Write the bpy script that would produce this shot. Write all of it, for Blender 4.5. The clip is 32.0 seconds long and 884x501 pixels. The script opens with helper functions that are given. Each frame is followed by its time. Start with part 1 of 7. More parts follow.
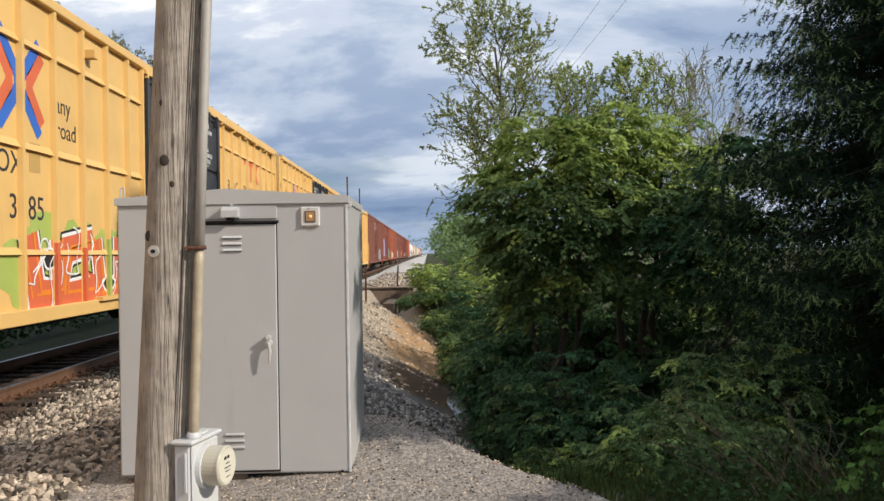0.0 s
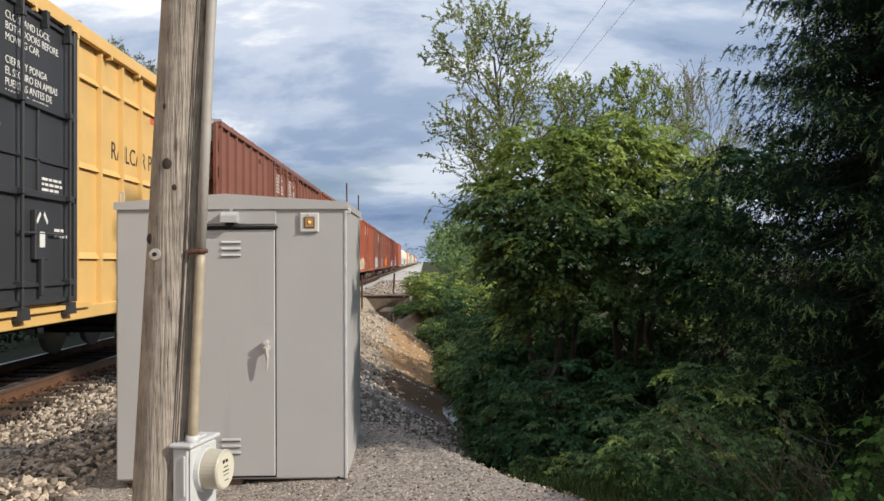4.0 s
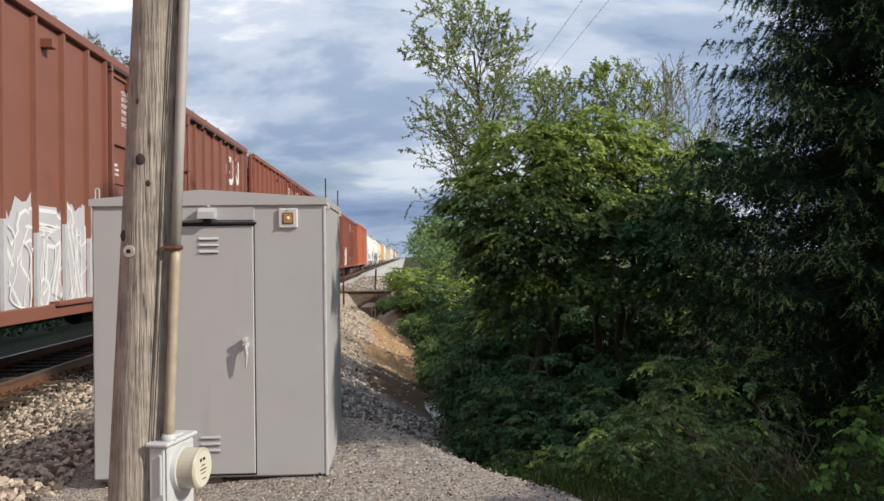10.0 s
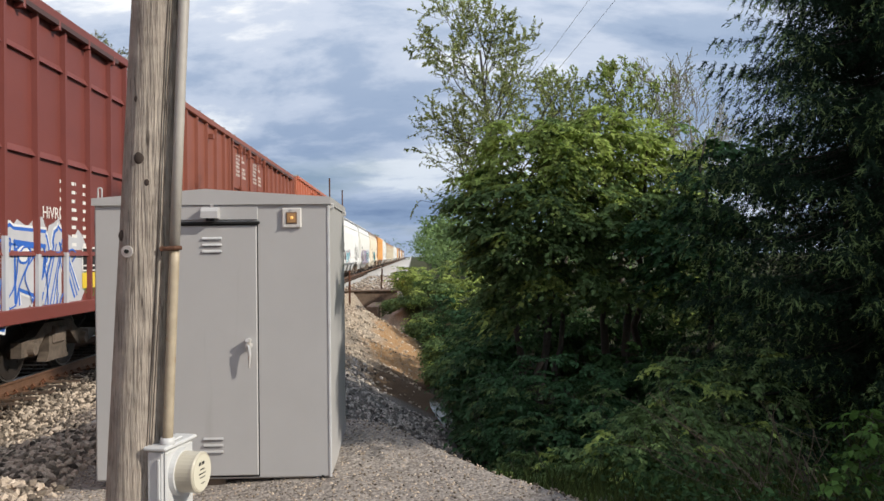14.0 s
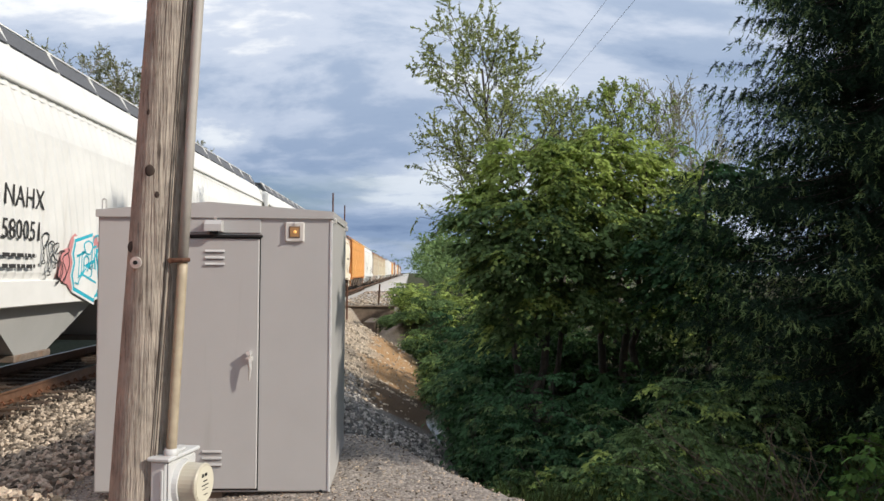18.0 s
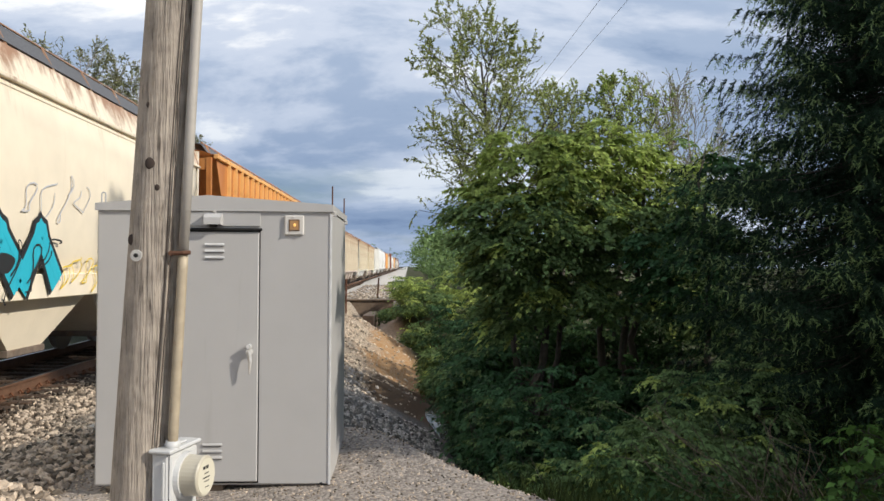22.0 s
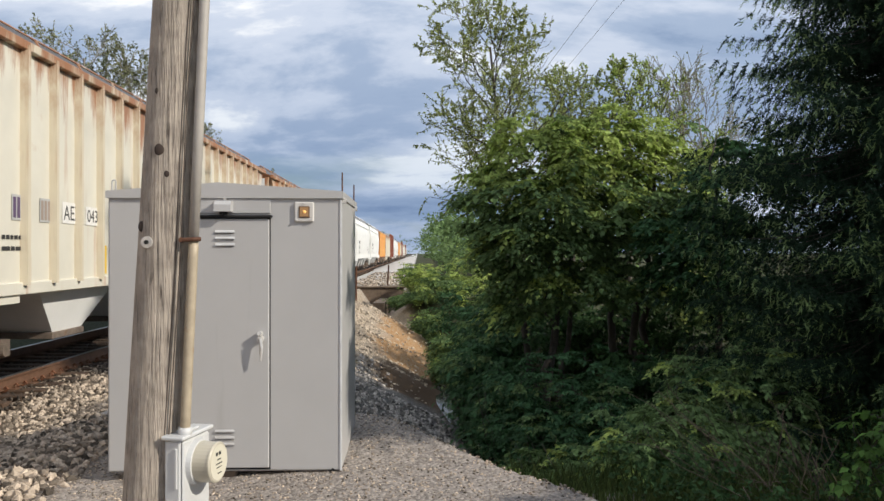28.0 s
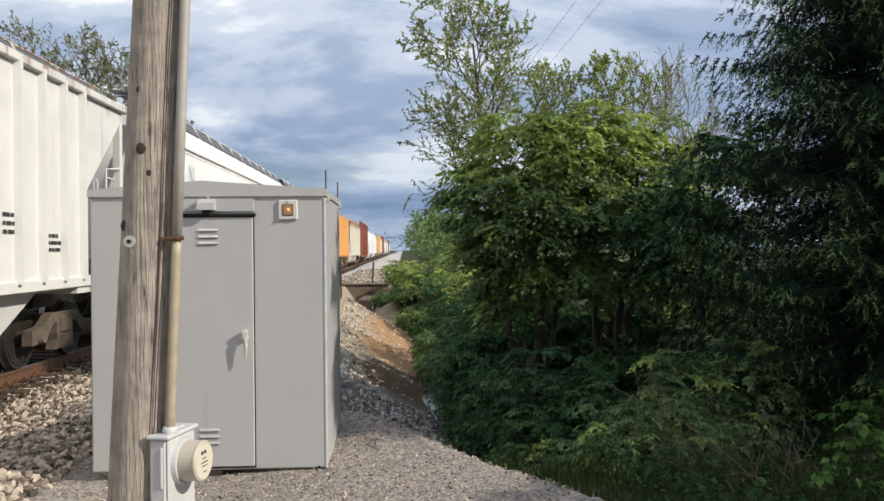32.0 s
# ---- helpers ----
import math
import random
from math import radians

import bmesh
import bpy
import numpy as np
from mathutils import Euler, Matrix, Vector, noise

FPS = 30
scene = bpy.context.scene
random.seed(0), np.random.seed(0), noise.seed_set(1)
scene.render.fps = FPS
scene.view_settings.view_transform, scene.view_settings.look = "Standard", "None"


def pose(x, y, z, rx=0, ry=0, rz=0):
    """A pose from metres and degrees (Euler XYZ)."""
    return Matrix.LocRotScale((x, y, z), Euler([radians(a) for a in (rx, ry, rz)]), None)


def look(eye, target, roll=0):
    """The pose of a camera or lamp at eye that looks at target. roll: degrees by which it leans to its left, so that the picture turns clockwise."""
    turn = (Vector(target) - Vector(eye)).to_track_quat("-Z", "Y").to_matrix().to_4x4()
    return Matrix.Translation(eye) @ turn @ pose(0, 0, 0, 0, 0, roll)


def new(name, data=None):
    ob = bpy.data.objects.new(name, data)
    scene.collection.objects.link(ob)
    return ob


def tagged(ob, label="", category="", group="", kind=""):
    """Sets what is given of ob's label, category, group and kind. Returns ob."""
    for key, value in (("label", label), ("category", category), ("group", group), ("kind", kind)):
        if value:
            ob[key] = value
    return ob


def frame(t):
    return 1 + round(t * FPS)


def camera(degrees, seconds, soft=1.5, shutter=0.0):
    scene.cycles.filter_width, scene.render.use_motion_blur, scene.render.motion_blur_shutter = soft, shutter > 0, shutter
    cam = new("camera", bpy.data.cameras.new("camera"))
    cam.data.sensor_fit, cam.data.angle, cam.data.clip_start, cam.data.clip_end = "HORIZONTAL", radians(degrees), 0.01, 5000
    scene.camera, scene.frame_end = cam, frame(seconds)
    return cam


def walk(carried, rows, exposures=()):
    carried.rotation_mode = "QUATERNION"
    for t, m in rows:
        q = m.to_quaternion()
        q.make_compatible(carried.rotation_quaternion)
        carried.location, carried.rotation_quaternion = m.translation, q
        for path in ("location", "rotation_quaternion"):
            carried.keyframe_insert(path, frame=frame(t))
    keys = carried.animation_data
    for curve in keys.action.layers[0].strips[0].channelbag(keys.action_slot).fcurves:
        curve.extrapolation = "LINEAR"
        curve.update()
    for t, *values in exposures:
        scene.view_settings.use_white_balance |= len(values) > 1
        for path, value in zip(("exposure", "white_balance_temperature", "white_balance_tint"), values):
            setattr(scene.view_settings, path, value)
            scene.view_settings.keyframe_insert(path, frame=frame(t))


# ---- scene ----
cam = camera(58.0, 32.0)
PATH = [
    (0, (-0.102, -0.892, 1.653), (-0.065, 1.108, 1.659), -0.9),
    (0.5, (-0.102, -0.911, 1.652), (-0.067, 1.089, 1.656), -0.9),
    (1, (-0.096, -0.907, 1.651), (-0.056, 1.092, 1.657), -0.9),
    (1.5, (-0.1, -0.916, 1.652), (-0.052, 1.083, 1.665), -0.8),
    (2, (-0.102, -0.91, 1.65), (-0.047, 1.089, 1.67), -0.7),
    (2.5, (-0.111, -0.912, 1.648), (-0.049, 1.087, 1.673), -0.6),
    (3, (-0.125, -0.905, 1.647), (-0.066, 1.094, 1.673), -0.4),
    (3.5, (-0.122, -0.903, 1.643), (-0.069, 1.096, 1.671), -0.3),
    (5.5, (-0.105, -0.914, 1.646), (-0.072, 1.085, 1.67), -0.4),
    (6, (-0.094, -0.91, 1.647), (-0.061, 1.089, 1.671), -0.4),
    (6.5, (-0.089, -0.91, 1.649), (-0.055, 1.09, 1.675), -0.4),
    (7, (-0.09, -0.901, 1.647), (-0.053, 1.099, 1.673), -0.6),
    (7.5, (-0.092, -0.907, 1.641), (-0.05, 1.092, 1.665), -0.7),
    (8, (-0.094, -0.906, 1.644), (-0.046, 1.093, 1.663), -0.8),
    (8.5, (-0.1, -0.898, 1.64), (-0.042, 1.101, 1.656), -0.8),
    (9, (-0.1, -0.89, 1.641), (-0.032, 1.108, 1.656), -0.8),
    (9.5, (-0.102, -0.891, 1.639), (-0.02, 1.108, 1.654), -0.8),
    (10, (-0.104, -0.892, 1.642), (-0.012, 1.106, 1.657), -0.7),
    (10.5, (-0.11, -0.901, 1.64), (-0.013, 1.097, 1.657), -0.7),
    (11, (-0.111, -0.902, 1.641), (-0.005, 1.096, 1.659), -0.8),
    (11.5, (-0.106, -0.909, 1.641), (0.013, 1.087, 1.658), -0.8),
    (12, (-0.077, -0.9, 1.639), (0.061, 1.095, 1.658), -0.9),
    (12.5, (-0.009, -0.881, 1.651), (0.122, 1.115, 1.668), -1.0),
    (13, (0.031, -0.886, 1.669), (0.122, 1.112, 1.682), -1.0),
    (13.5, (-0.023, -0.841, 1.668), (0.055, 1.157, 1.68), -0.9),
    (14, (-0.091, -0.832, 1.647), (-0.015, 1.166, 1.661), -0.6),
    (14.5, (-0.116, -0.84, 1.645), (-0.041, 1.159, 1.661), -0.4),
    (16.5, (-0.114, -0.866, 1.65), (-0.036, 1.132, 1.688), 0.4),
    (17, (-0.113, -0.871, 1.649), (-0.031, 1.127, 1.696), 0.3),
    (17.5, (-0.122, -0.869, 1.648), (-0.038, 1.128, 1.7), 0.3),
    (18, (-0.123, -0.862, 1.646), (-0.041, 1.136, 1.702), 0.4),
    (18.5, (-0.119, -0.858, 1.642), (-0.038, 1.139, 1.697), 0.4),
    (19, (-0.127, -0.852, 1.643), (-0.044, 1.145, 1.697), 0.5),
    (19.5, (-0.121, -0.857, 1.641), (-0.038, 1.141, 1.694), 0.5),
    (20, (-0.125, -0.852, 1.642), (-0.04, 1.145, 1.693), 0.5),
    (20.5, (-0.132, -0.863, 1.643), (-0.044, 1.135, 1.691), 0.5),
    (21, (-0.134, -0.865, 1.642), (-0.044, 1.132, 1.688), 0.4),
    (21.5, (-0.129, -0.863, 1.643), (-0.04, 1.135, 1.687), 0.4),
    (22, (-0.129, -0.863, 1.641), (-0.044, 1.135, 1.681), 0.3),
    (22.5, (-0.134, -0.857, 1.642), (-0.05, 1.141, 1.68), 0.3),
    (23, (-0.133, -0.855, 1.642), (-0.052, 1.143, 1.673), 0.3),
    (23.5, (-0.131, -0.845, 1.637), (-0.052, 1.153, 1.663), 0.2),
    (24, (-0.126, -0.842, 1.637), (-0.049, 1.157, 1.655), 0.1),
    (24.5, (-0.123, -0.825, 1.636), (-0.046, 1.173, 1.648), -0.0),
    (25, (-0.121, -0.839, 1.634), (-0.042, 1.16, 1.64), -0.2),
    (25.5, (-0.13, -0.848, 1.635), (-0.052, 1.15, 1.639), -0.2),
    (27.5, (-0.136, -0.843, 1.637), (-0.073, 1.156, 1.643), 0.0),
    (28, (-0.134, -0.842, 1.635), (-0.073, 1.157, 1.642), -0.0),
    (28.5, (-0.132, -0.843, 1.633), (-0.07, 1.156, 1.639), -0.1),
    (29, (-0.126, -0.846, 1.631), (-0.06, 1.153, 1.635), -0.2),
    (29.5, (-0.124, -0.843, 1.632), (-0.052, 1.156, 1.633), -0.3),
    (30, (-0.123, -0.839, 1.633), (-0.04, 1.159, 1.631), -0.4),
    (30.5, (-0.12, -0.842, 1.632), (-0.03, 1.156, 1.628), -0.5),
    (31, (-0.122, -0.836, 1.635), (-0.024, 1.161, 1.629), -0.5),
    (31.5, (-0.123, -0.846, 1.634), (-0.02, 1.151, 1.63), -0.5),
    (32, (-0.13, -0.855, 1.636), (-0.031, 1.143, 1.634), -0.5),
]
walk(cam, [(t, look(eye, target, roll)) for t, eye, target, roll in PATH])

# ---------------------------------------------------------------- light
SUN_DIR = Vector((-0.78, 0.34, -0.53)).normalized()      # the way the sunlight travels
sun = new("sun", bpy.data.lights.new("sun", "SUN"))
sun.data.energy, sun.data.angle, sun.data.color = 4.2, radians(0.8), (1.0, 0.93, 0.82)
sun.matrix_world = Matrix.Translation((20, -20, 30)) @ SUN_DIR.to_track_quat("-Z", "Y").to_matrix().to_4x4()
scene.view_settings.exposure = 0.0

world = bpy.data.worlds.new("sky")
scene.world = world
world.use_nodes = True


def sky_nodes():
    """A clear sky with layered cloud: bright heaped tops, grey-blue undersides."""
    nt = world.node_tree
    N, Lk = nt.nodes, nt.links
    N.clear()
    out = N.new("ShaderNodeOutputWorld")
    sky = N.new("ShaderNodeTexSky")
    sky.sky_type, sky.sun_disc = "NISHITA", False
    sky.sun_elevation = math.asin(-SUN_DIR.z)
    sky.sun_rotation = math.atan2(-SUN_DIR.x, -SUN_DIR.y)
    tc = N.new("ShaderNodeTexCoord")
    sep = N.new("ShaderNodeSeparateXYZ")
    Lk.new(tc.outputs["Generated"], sep.inputs[0])
    # project the view direction on a flat cloud layer, so that clouds crowd together towards the horizon
    add = N.new("ShaderNodeMath"); add.operation = "ADD"; add.inputs[1].default_value = 0.42
    mx = N.new("ShaderNodeMath"); mx.operation = "MAXIMUM"; mx.inputs[1].default_value = 0.0
    Lk.new(sep.outputs["Z"], mx.inputs[0]); Lk.new(mx.outputs[0], add.inputs[0])
    comb = N.new("ShaderNodeCombineXYZ")
    for k, ax in enumerate("XY"):
        d = N.new("ShaderNodeMath"); d.operation = "DIVIDE"
        Lk.new(sep.outputs[ax], d.inputs[0]); Lk.new(add.outputs[0], d.inputs[1]); Lk.new(d.outputs[0], comb.inputs[k])

    def cloud(scale, detail, rough, shift, distort=0.0):
        mp = N.new("ShaderNodeMapping"); mp.inputs["Location"].default_value = shift
        mp.inputs["Scale"].default_value = (0.85, 1.55, 1.0)
        n = N.new("ShaderNodeTexNoise")
        n.inputs["Scale"].default_value, n.inputs["Detail"].default_value = scale, detail
        n.inputs["Roughness"].default_value, n.inputs["Distortion"].default_value = rough, distort
        Lk.new(comb.outputs[0], mp.inputs[0]); Lk.new(mp.outputs[0], n.inputs["Vector"])
        return n.outputs["Fac"]

    def ramp(fac, stops):
        r = N.new("ShaderNodeValToRGB")
        r.color_ramp.elements[0].position, r.color_ramp.elements[0].color = stops[0][0], (*stops[0][1], 1)
        r.color_ramp.elements[1].position, r.color_ramp.elements[1].color = stops[-1][0], (*stops[-1][1], 1)
        for p, c in stops[1:-1]:
            r.color_ramp.elements.new(p).color = (*c, 1)
        r.color_ramp.interpolation = "EASE"
        Lk.new(fac, r.inputs[0])
        return r.outputs["Color"]

    def mix(a, b, fac):
        m = N.new("ShaderNodeMix"); m.data_type = "RGBA"
        Lk.new(fac, m.inputs[0])
        for s, v in ((m.inputs[6], a), (m.inputs[7], b)):
            Lk.new(v, s)
        return m.outputs[2]

    big = cloud(1.15, 8, 0.55, SKY_SHIFT_A, 0.1)
    fine = cloud(2.1, 10, 0.58, SKY_SHIFT_B, 0.2)
    tone = ramp(fine, [(0.30, (0.27, 0.37, 0.55)), (0.42, (0.43, 0.53, 0.70)), (0.53, (0.68, 0.75, 0.88)), (0.62, (1.08, 1.09, 1.10))])
    cover = ramp(big, [(0.30, (0, 0, 0)), (0.48, (1, 1, 1))])
    scaled = N.new("ShaderNodeVectorMath"); scaled.operation = "SCALE"; scaled.inputs["Scale"].default_value = 0.10
    Lk.new(sky.outputs[0], scaled.inputs[0])
    col = mix(scaled.outputs[0], tone, cover)
    low = N.new("ShaderNodeMapRange"); low.interpolation_type = "SMOOTHSTEP"
    for i, v in enumerate((0.02, 0.34, 0.0, 1.0)):
        low.inputs[i + 1].default_value = v
    Lk.new(sep.outputs["Z"], low.inputs[0])
    heavy = N.new("ShaderNodeMix"); heavy.data_type, heavy.blend_type = "RGBA", "MULTIPLY"
    heavy.inputs[0].default_value = 1.0
    heavy.inputs[7].default_value = (0.60, 0.67, 0.765, 1)
    Lk.new(col, heavy.inputs[6])
    col = mix(heavy.outputs[2], col, low.outputs[0])
    bg = N.new("ShaderNodeBackground")
    bg.inputs["Strength"].default_value = 1.0
    Lk.new(col, bg.inputs["Color"]); Lk.new(bg.outputs[0], out.inputs["Surface"])


SKY_SHIFT_A, SKY_SHIFT_B = (3.1, 1.7, 0.0), (0.4, 2.6, 0.0)
sky_nodes()

# ---------------------------------------------------------------- materials
MATS = {}


def material(name, base, rough=0.6, metal=0.0, grain=0.0, grain_scale=20.0, spots=None, bump=0.0, bump_scale=60.0,
             per_object=0.0, per_island=0.0, spec=0.5, streak=None, spot_scale=2.0, spot_cut=0.58, translucent=0.0, bump_stretch=None, top_rust=None):
    """A Principled material: base colour varied by fine grain, by larger spots of a second colour, by vertical streaks, and by bump."""
    if name in MATS:
        return MATS[name]
    m = bpy.data.materials.new(name)
    m.use_nodes = True
    nt = m.node_tree
    N, Lk = nt.nodes, nt.links
    b = N["Principled BSDF"]
    b.inputs["Roughness"].default_value, b.inputs["Metallic"].default_value = rough, metal
    b.inputs["Specular IOR Level"].default_value = spec
    tc = N.new("ShaderNodeTexCoord")
    col = N.new("ShaderNodeRGB"); col.outputs[0].default_value = (*base, 1)
    cur = col.outputs[0]

    def noise_out(scale, detail=5.0, stretch=None, rough_=0.55):
        n = N.new("ShaderNodeTexNoise")
        n.inputs["Scale"].default_value, n.inputs["Detail"].default_value, n.inputs["Roughness"].default_value = scale, detail, rough_
        if stretch:
            mp = N.new("ShaderNodeMapping"); mp.inputs["Scale"].default_value = stretch
            Lk.new(tc.outputs["Object"], mp.inputs[0]); Lk.new(mp.outputs[0], n.inputs["Vector"])
        else:
            Lk.new(tc.outputs["Object"], n.inputs["Vector"])
        return n.outputs["Fac"]

    def remap(v, a, c, lo, hi):
        r = N.new("ShaderNodeMapRange")
        for i, x in enumerate((a, c, lo, hi)):
            r.inputs[i + 1].default_value = x
        Lk.new(v, r.inputs[0])
        return r.outputs[0]

    def value(v, c):
        h = N.new("ShaderNodeHueSaturation")
        Lk.new(v, h.inputs["Value"]); Lk.new(c, h.inputs["Color"])
        return h.outputs[0]

    def blend(c, other, fac):
        x = N.new("ShaderNodeMix"); x.data_type = "RGBA"
        Lk.new(fac, x.inputs[0]); Lk.new(c, x.inputs[6]); x.inputs[7].default_value = (*other, 1)
        return x.outputs[2]

    if spots:
        cur = blend(cur, spots, remap(noise_out(spot_scale, 6, rough_=0.65), spot_cut, spot_cut + 0.12, 0, 1))
    if streak:
        cur = blend(cur, streak[0], remap(noise_out(streak[1], 5, (1, 1, 0.09), 0.6), streak[2], streak[2] + 0.16, 0, streak[3]))
    if top_rust:
        # rust that starts under the top edge and runs down unevenly
        sp = N.new("ShaderNodeSeparateXYZ"); Lk.new(tc.outputs["Object"], sp.inputs[0])
        up = remap(sp.outputs["Z"], top_rust[1], top_rust[2], -0.36, 0.20)
        add = N.new("ShaderNodeMath"); add.operation = "ADD"
        Lk.new(up, add.inputs[0]); Lk.new(noise_out(2.6, 6, (1, 1, 0.16), 0.7), add.inputs[1])
        cur = blend(cur, top_rust[0], remap(add.outputs[0], 0.50, 0.66, 0, 0.9))
    if grain:
        cur = value(remap(noise_out(grain_scale), 0.25, 0.75, 1 - grain, 1 + grain), cur)
    if per_object:
        oi = N.new("ShaderNodeObjectInfo")
        cur = value(remap(oi.outputs["Random"], 0, 1, 1 - per_object, 1 + per_object), cur)
    if per_island:
        g = N.new("ShaderNodeNewGeometry")
        cur = value(remap(g.outputs["Random Per Island"], 0, 1, 1 - per_island, 1 + per_island), cur)
    Lk.new(cur, b.inputs["Base Color"])
    if bump:
        bp = N.new("ShaderNodeBump")
        bp.inputs["Strength"].default_value, bp.inputs["Distance"].default_value = bump, 0.02
        Lk.new(noise_out(bump_scale, 5, bump_stretch), bp.inputs["Height"]); Lk.new(bp.outputs[0], b.inputs["Normal"])
    if translucent:
        tr = N.new("ShaderNodeBsdfTranslucent")
        Lk.new(cur, tr.inputs["Color"])
        ms = N.new("ShaderNodeMixShader"); ms.inputs[0].default_value = translucent
        Lk.new(b.outputs[0], ms.inputs[1]); Lk.new(tr.outputs[0], ms.inputs[2])
        Lk.new(ms.outputs[0], N["Material Output"].inputs["Surface"])
    MATS[name] = m
    return m


# ---------------------------------------------------------------- mesh tools
def mesh_object(name, bm, mat, smooth=False):
    me = bpy.data.meshes.new(name)
    bm.to_mesh(me)
    bm.free()
    for mm in mat if isinstance(mat, (list, tuple)) else [mat]:
        me.materials.append(mm)
    if smooth:
        for p in me.polygons:
            p.use_smooth = True
    return me


def part(name, bm, mat, parent=None, label="", smooth=False, at=None):
    """One mesh object, under a thing or under a part."""
    me = bm if isinstance(bm, bpy.types.Mesh) else mesh_object(name, bm, mat, smooth)
    ob = new(name, me)
    if parent is not None:
        ob.parent = parent
    if at is not None:
        ob.matrix_basis = at
    if label:
        tagged(ob, label)
    return ob


def thing(name, label, category, m=None, group="", kind=""):
    ob = new(name)
    if m is not None:
        ob.matrix_basis = m
    return tagged(ob, label, category, group, kind)


def add_box(bm, x0, x1, y0, y1, z0, z1, bevel=0.0):
    v = [bm.verts.new((x, y, z)) for z in (z0, z1) for y in (y0, y1) for x in (x0, x1)]
    for f in ((0, 2, 3, 1), (4, 5, 7, 6), (0, 1, 5, 4), (2, 6, 7, 3), (0, 4, 6, 2), (1, 3, 7, 5)):
        bm.faces.new([v[i] for i in f])
    if bevel:
        es = list({e for x in v for e in x.link_edges})
        bmesh.ops.bevel(bm, geom=es, offset=bevel, segments=1, affect="EDGES")
    return bm


def box(x0, x1, y0, y1, z0, z1, bevel=0.0):
    return add_box(bmesh.new(), x0, x1, y0, y1, z0, z1, bevel)


def add_tube(bm, pts, radii, seg=10, caps=True):
    """A round tube through points."""
    rings = []
    pts = [Vector(p) for p in pts]
    if not isinstance(radii, (list, tuple)):
        radii = [radii] * len(pts)
    for i, p in enumerate(pts):
        d = (pts[min(i + 1, len(pts) - 1)] - pts[max(i - 1, 0)]).normalized()
        side = d.orthogonal().normalized() if i == 0 else (rings_side - d * rings_side.dot(d)).normalized()
        rings_side = side
        up = d.cross(side)
        rings.append([bm.verts.new(p + (side * math.cos(a) + up * math.sin(a)) * radii[i])
                      for a in (2 * math.pi * k / seg for k in range(seg))])
    for a, b in zip(rings, rings[1:]):
        for k in range(seg):
            bm.faces.new((a[k], a[(k + 1) % seg], b[(k + 1) % seg], b[k]))
    if caps:
        bm.faces.new(rings[0][::-1]); bm.faces.new(rings[-1])
    return bm


def tube(pts, radii, seg=10, caps=True):
    return add_tube(bmesh.new(), pts, radii, seg, caps)


def add_prism(bm, outline, axis, a, b):
    """A flat outline (2D points) pulled along an axis from a to b. axis 'x': points are (y, z); 'y': (x, z); 'z': (x, y)."""
    def at3(p, w):
        return {"x": (w, p[0], p[1]), "y": (p[0], w, p[1]), "z": (p[0], p[1], w)}[axis]
    lo = [bm.verts.new(at3(p, a)) for p in outline]
    hi = [bm.verts.new(at3(p, b)) for p in outline]
    n = len(outline)
    fs = [bm.faces.new(lo[::-1]), bm.faces.new(hi)]
    for i in range(n):
        fs.append(bm.faces.new((lo[i], lo[(i + 1) % n], hi[(i + 1) % n], hi[i])))
    bmesh.ops.recalc_face_normals(bm, faces=fs)
    return bm


def prism(outline, axis, a, b):
    return add_prism(bmesh.new(), outline, axis, a, b)


def from_arrays(name, verts, faces, mat, smooth=False):
    """A mesh from numpy arrays: n x 3 places, m x k corners."""
    verts, faces = np.asarray(verts, dtype=np.float32), np.asarray(faces, dtype=np.int32)
    me = bpy.data.meshes.new(name)
    me.vertices.add(len(verts)); me.vertices.foreach_set("co", verts.ravel())
    k = faces.shape[1]
    me.loops.add(faces.size); me.loops.foreach_set("vertex_index", faces.ravel())
    me.polygons.add(len(faces)); me.polygons.foreach_set("loop_start", np.arange(0, faces.size, k, dtype=np.int32))
    me.polygons.foreach_set("use_smooth", np.full(len(faces), smooth))
    me.materials.append(mat)
    me.update(calc_edges=True)
    return me

# ---------------------------------------------------------------- the ground
RAIL_Z, TRACK_X, SIDE_X = -0.09, -6.65, -5.05            # top of the rails, middle of the track, the cars' near side


def smooth(a, b, x):
    t = np.clip((x - a) / (b - a), 0, 1)
    return t * t * (3 - 2 * t)


def creek_x(y):
    return np.interp(y, [-40, 0, 3, 8, 11, 19, 25, 31.5, 33.5, 35.2, 36.5, 44.6, 45.6, 60, 300], [9, 3.6, 2.7, 1.9, 1.45, 0.58, 0.7, 0.75, 0.1, -1.6, -2.8, -2.8, 1.6, 2.2, 6])


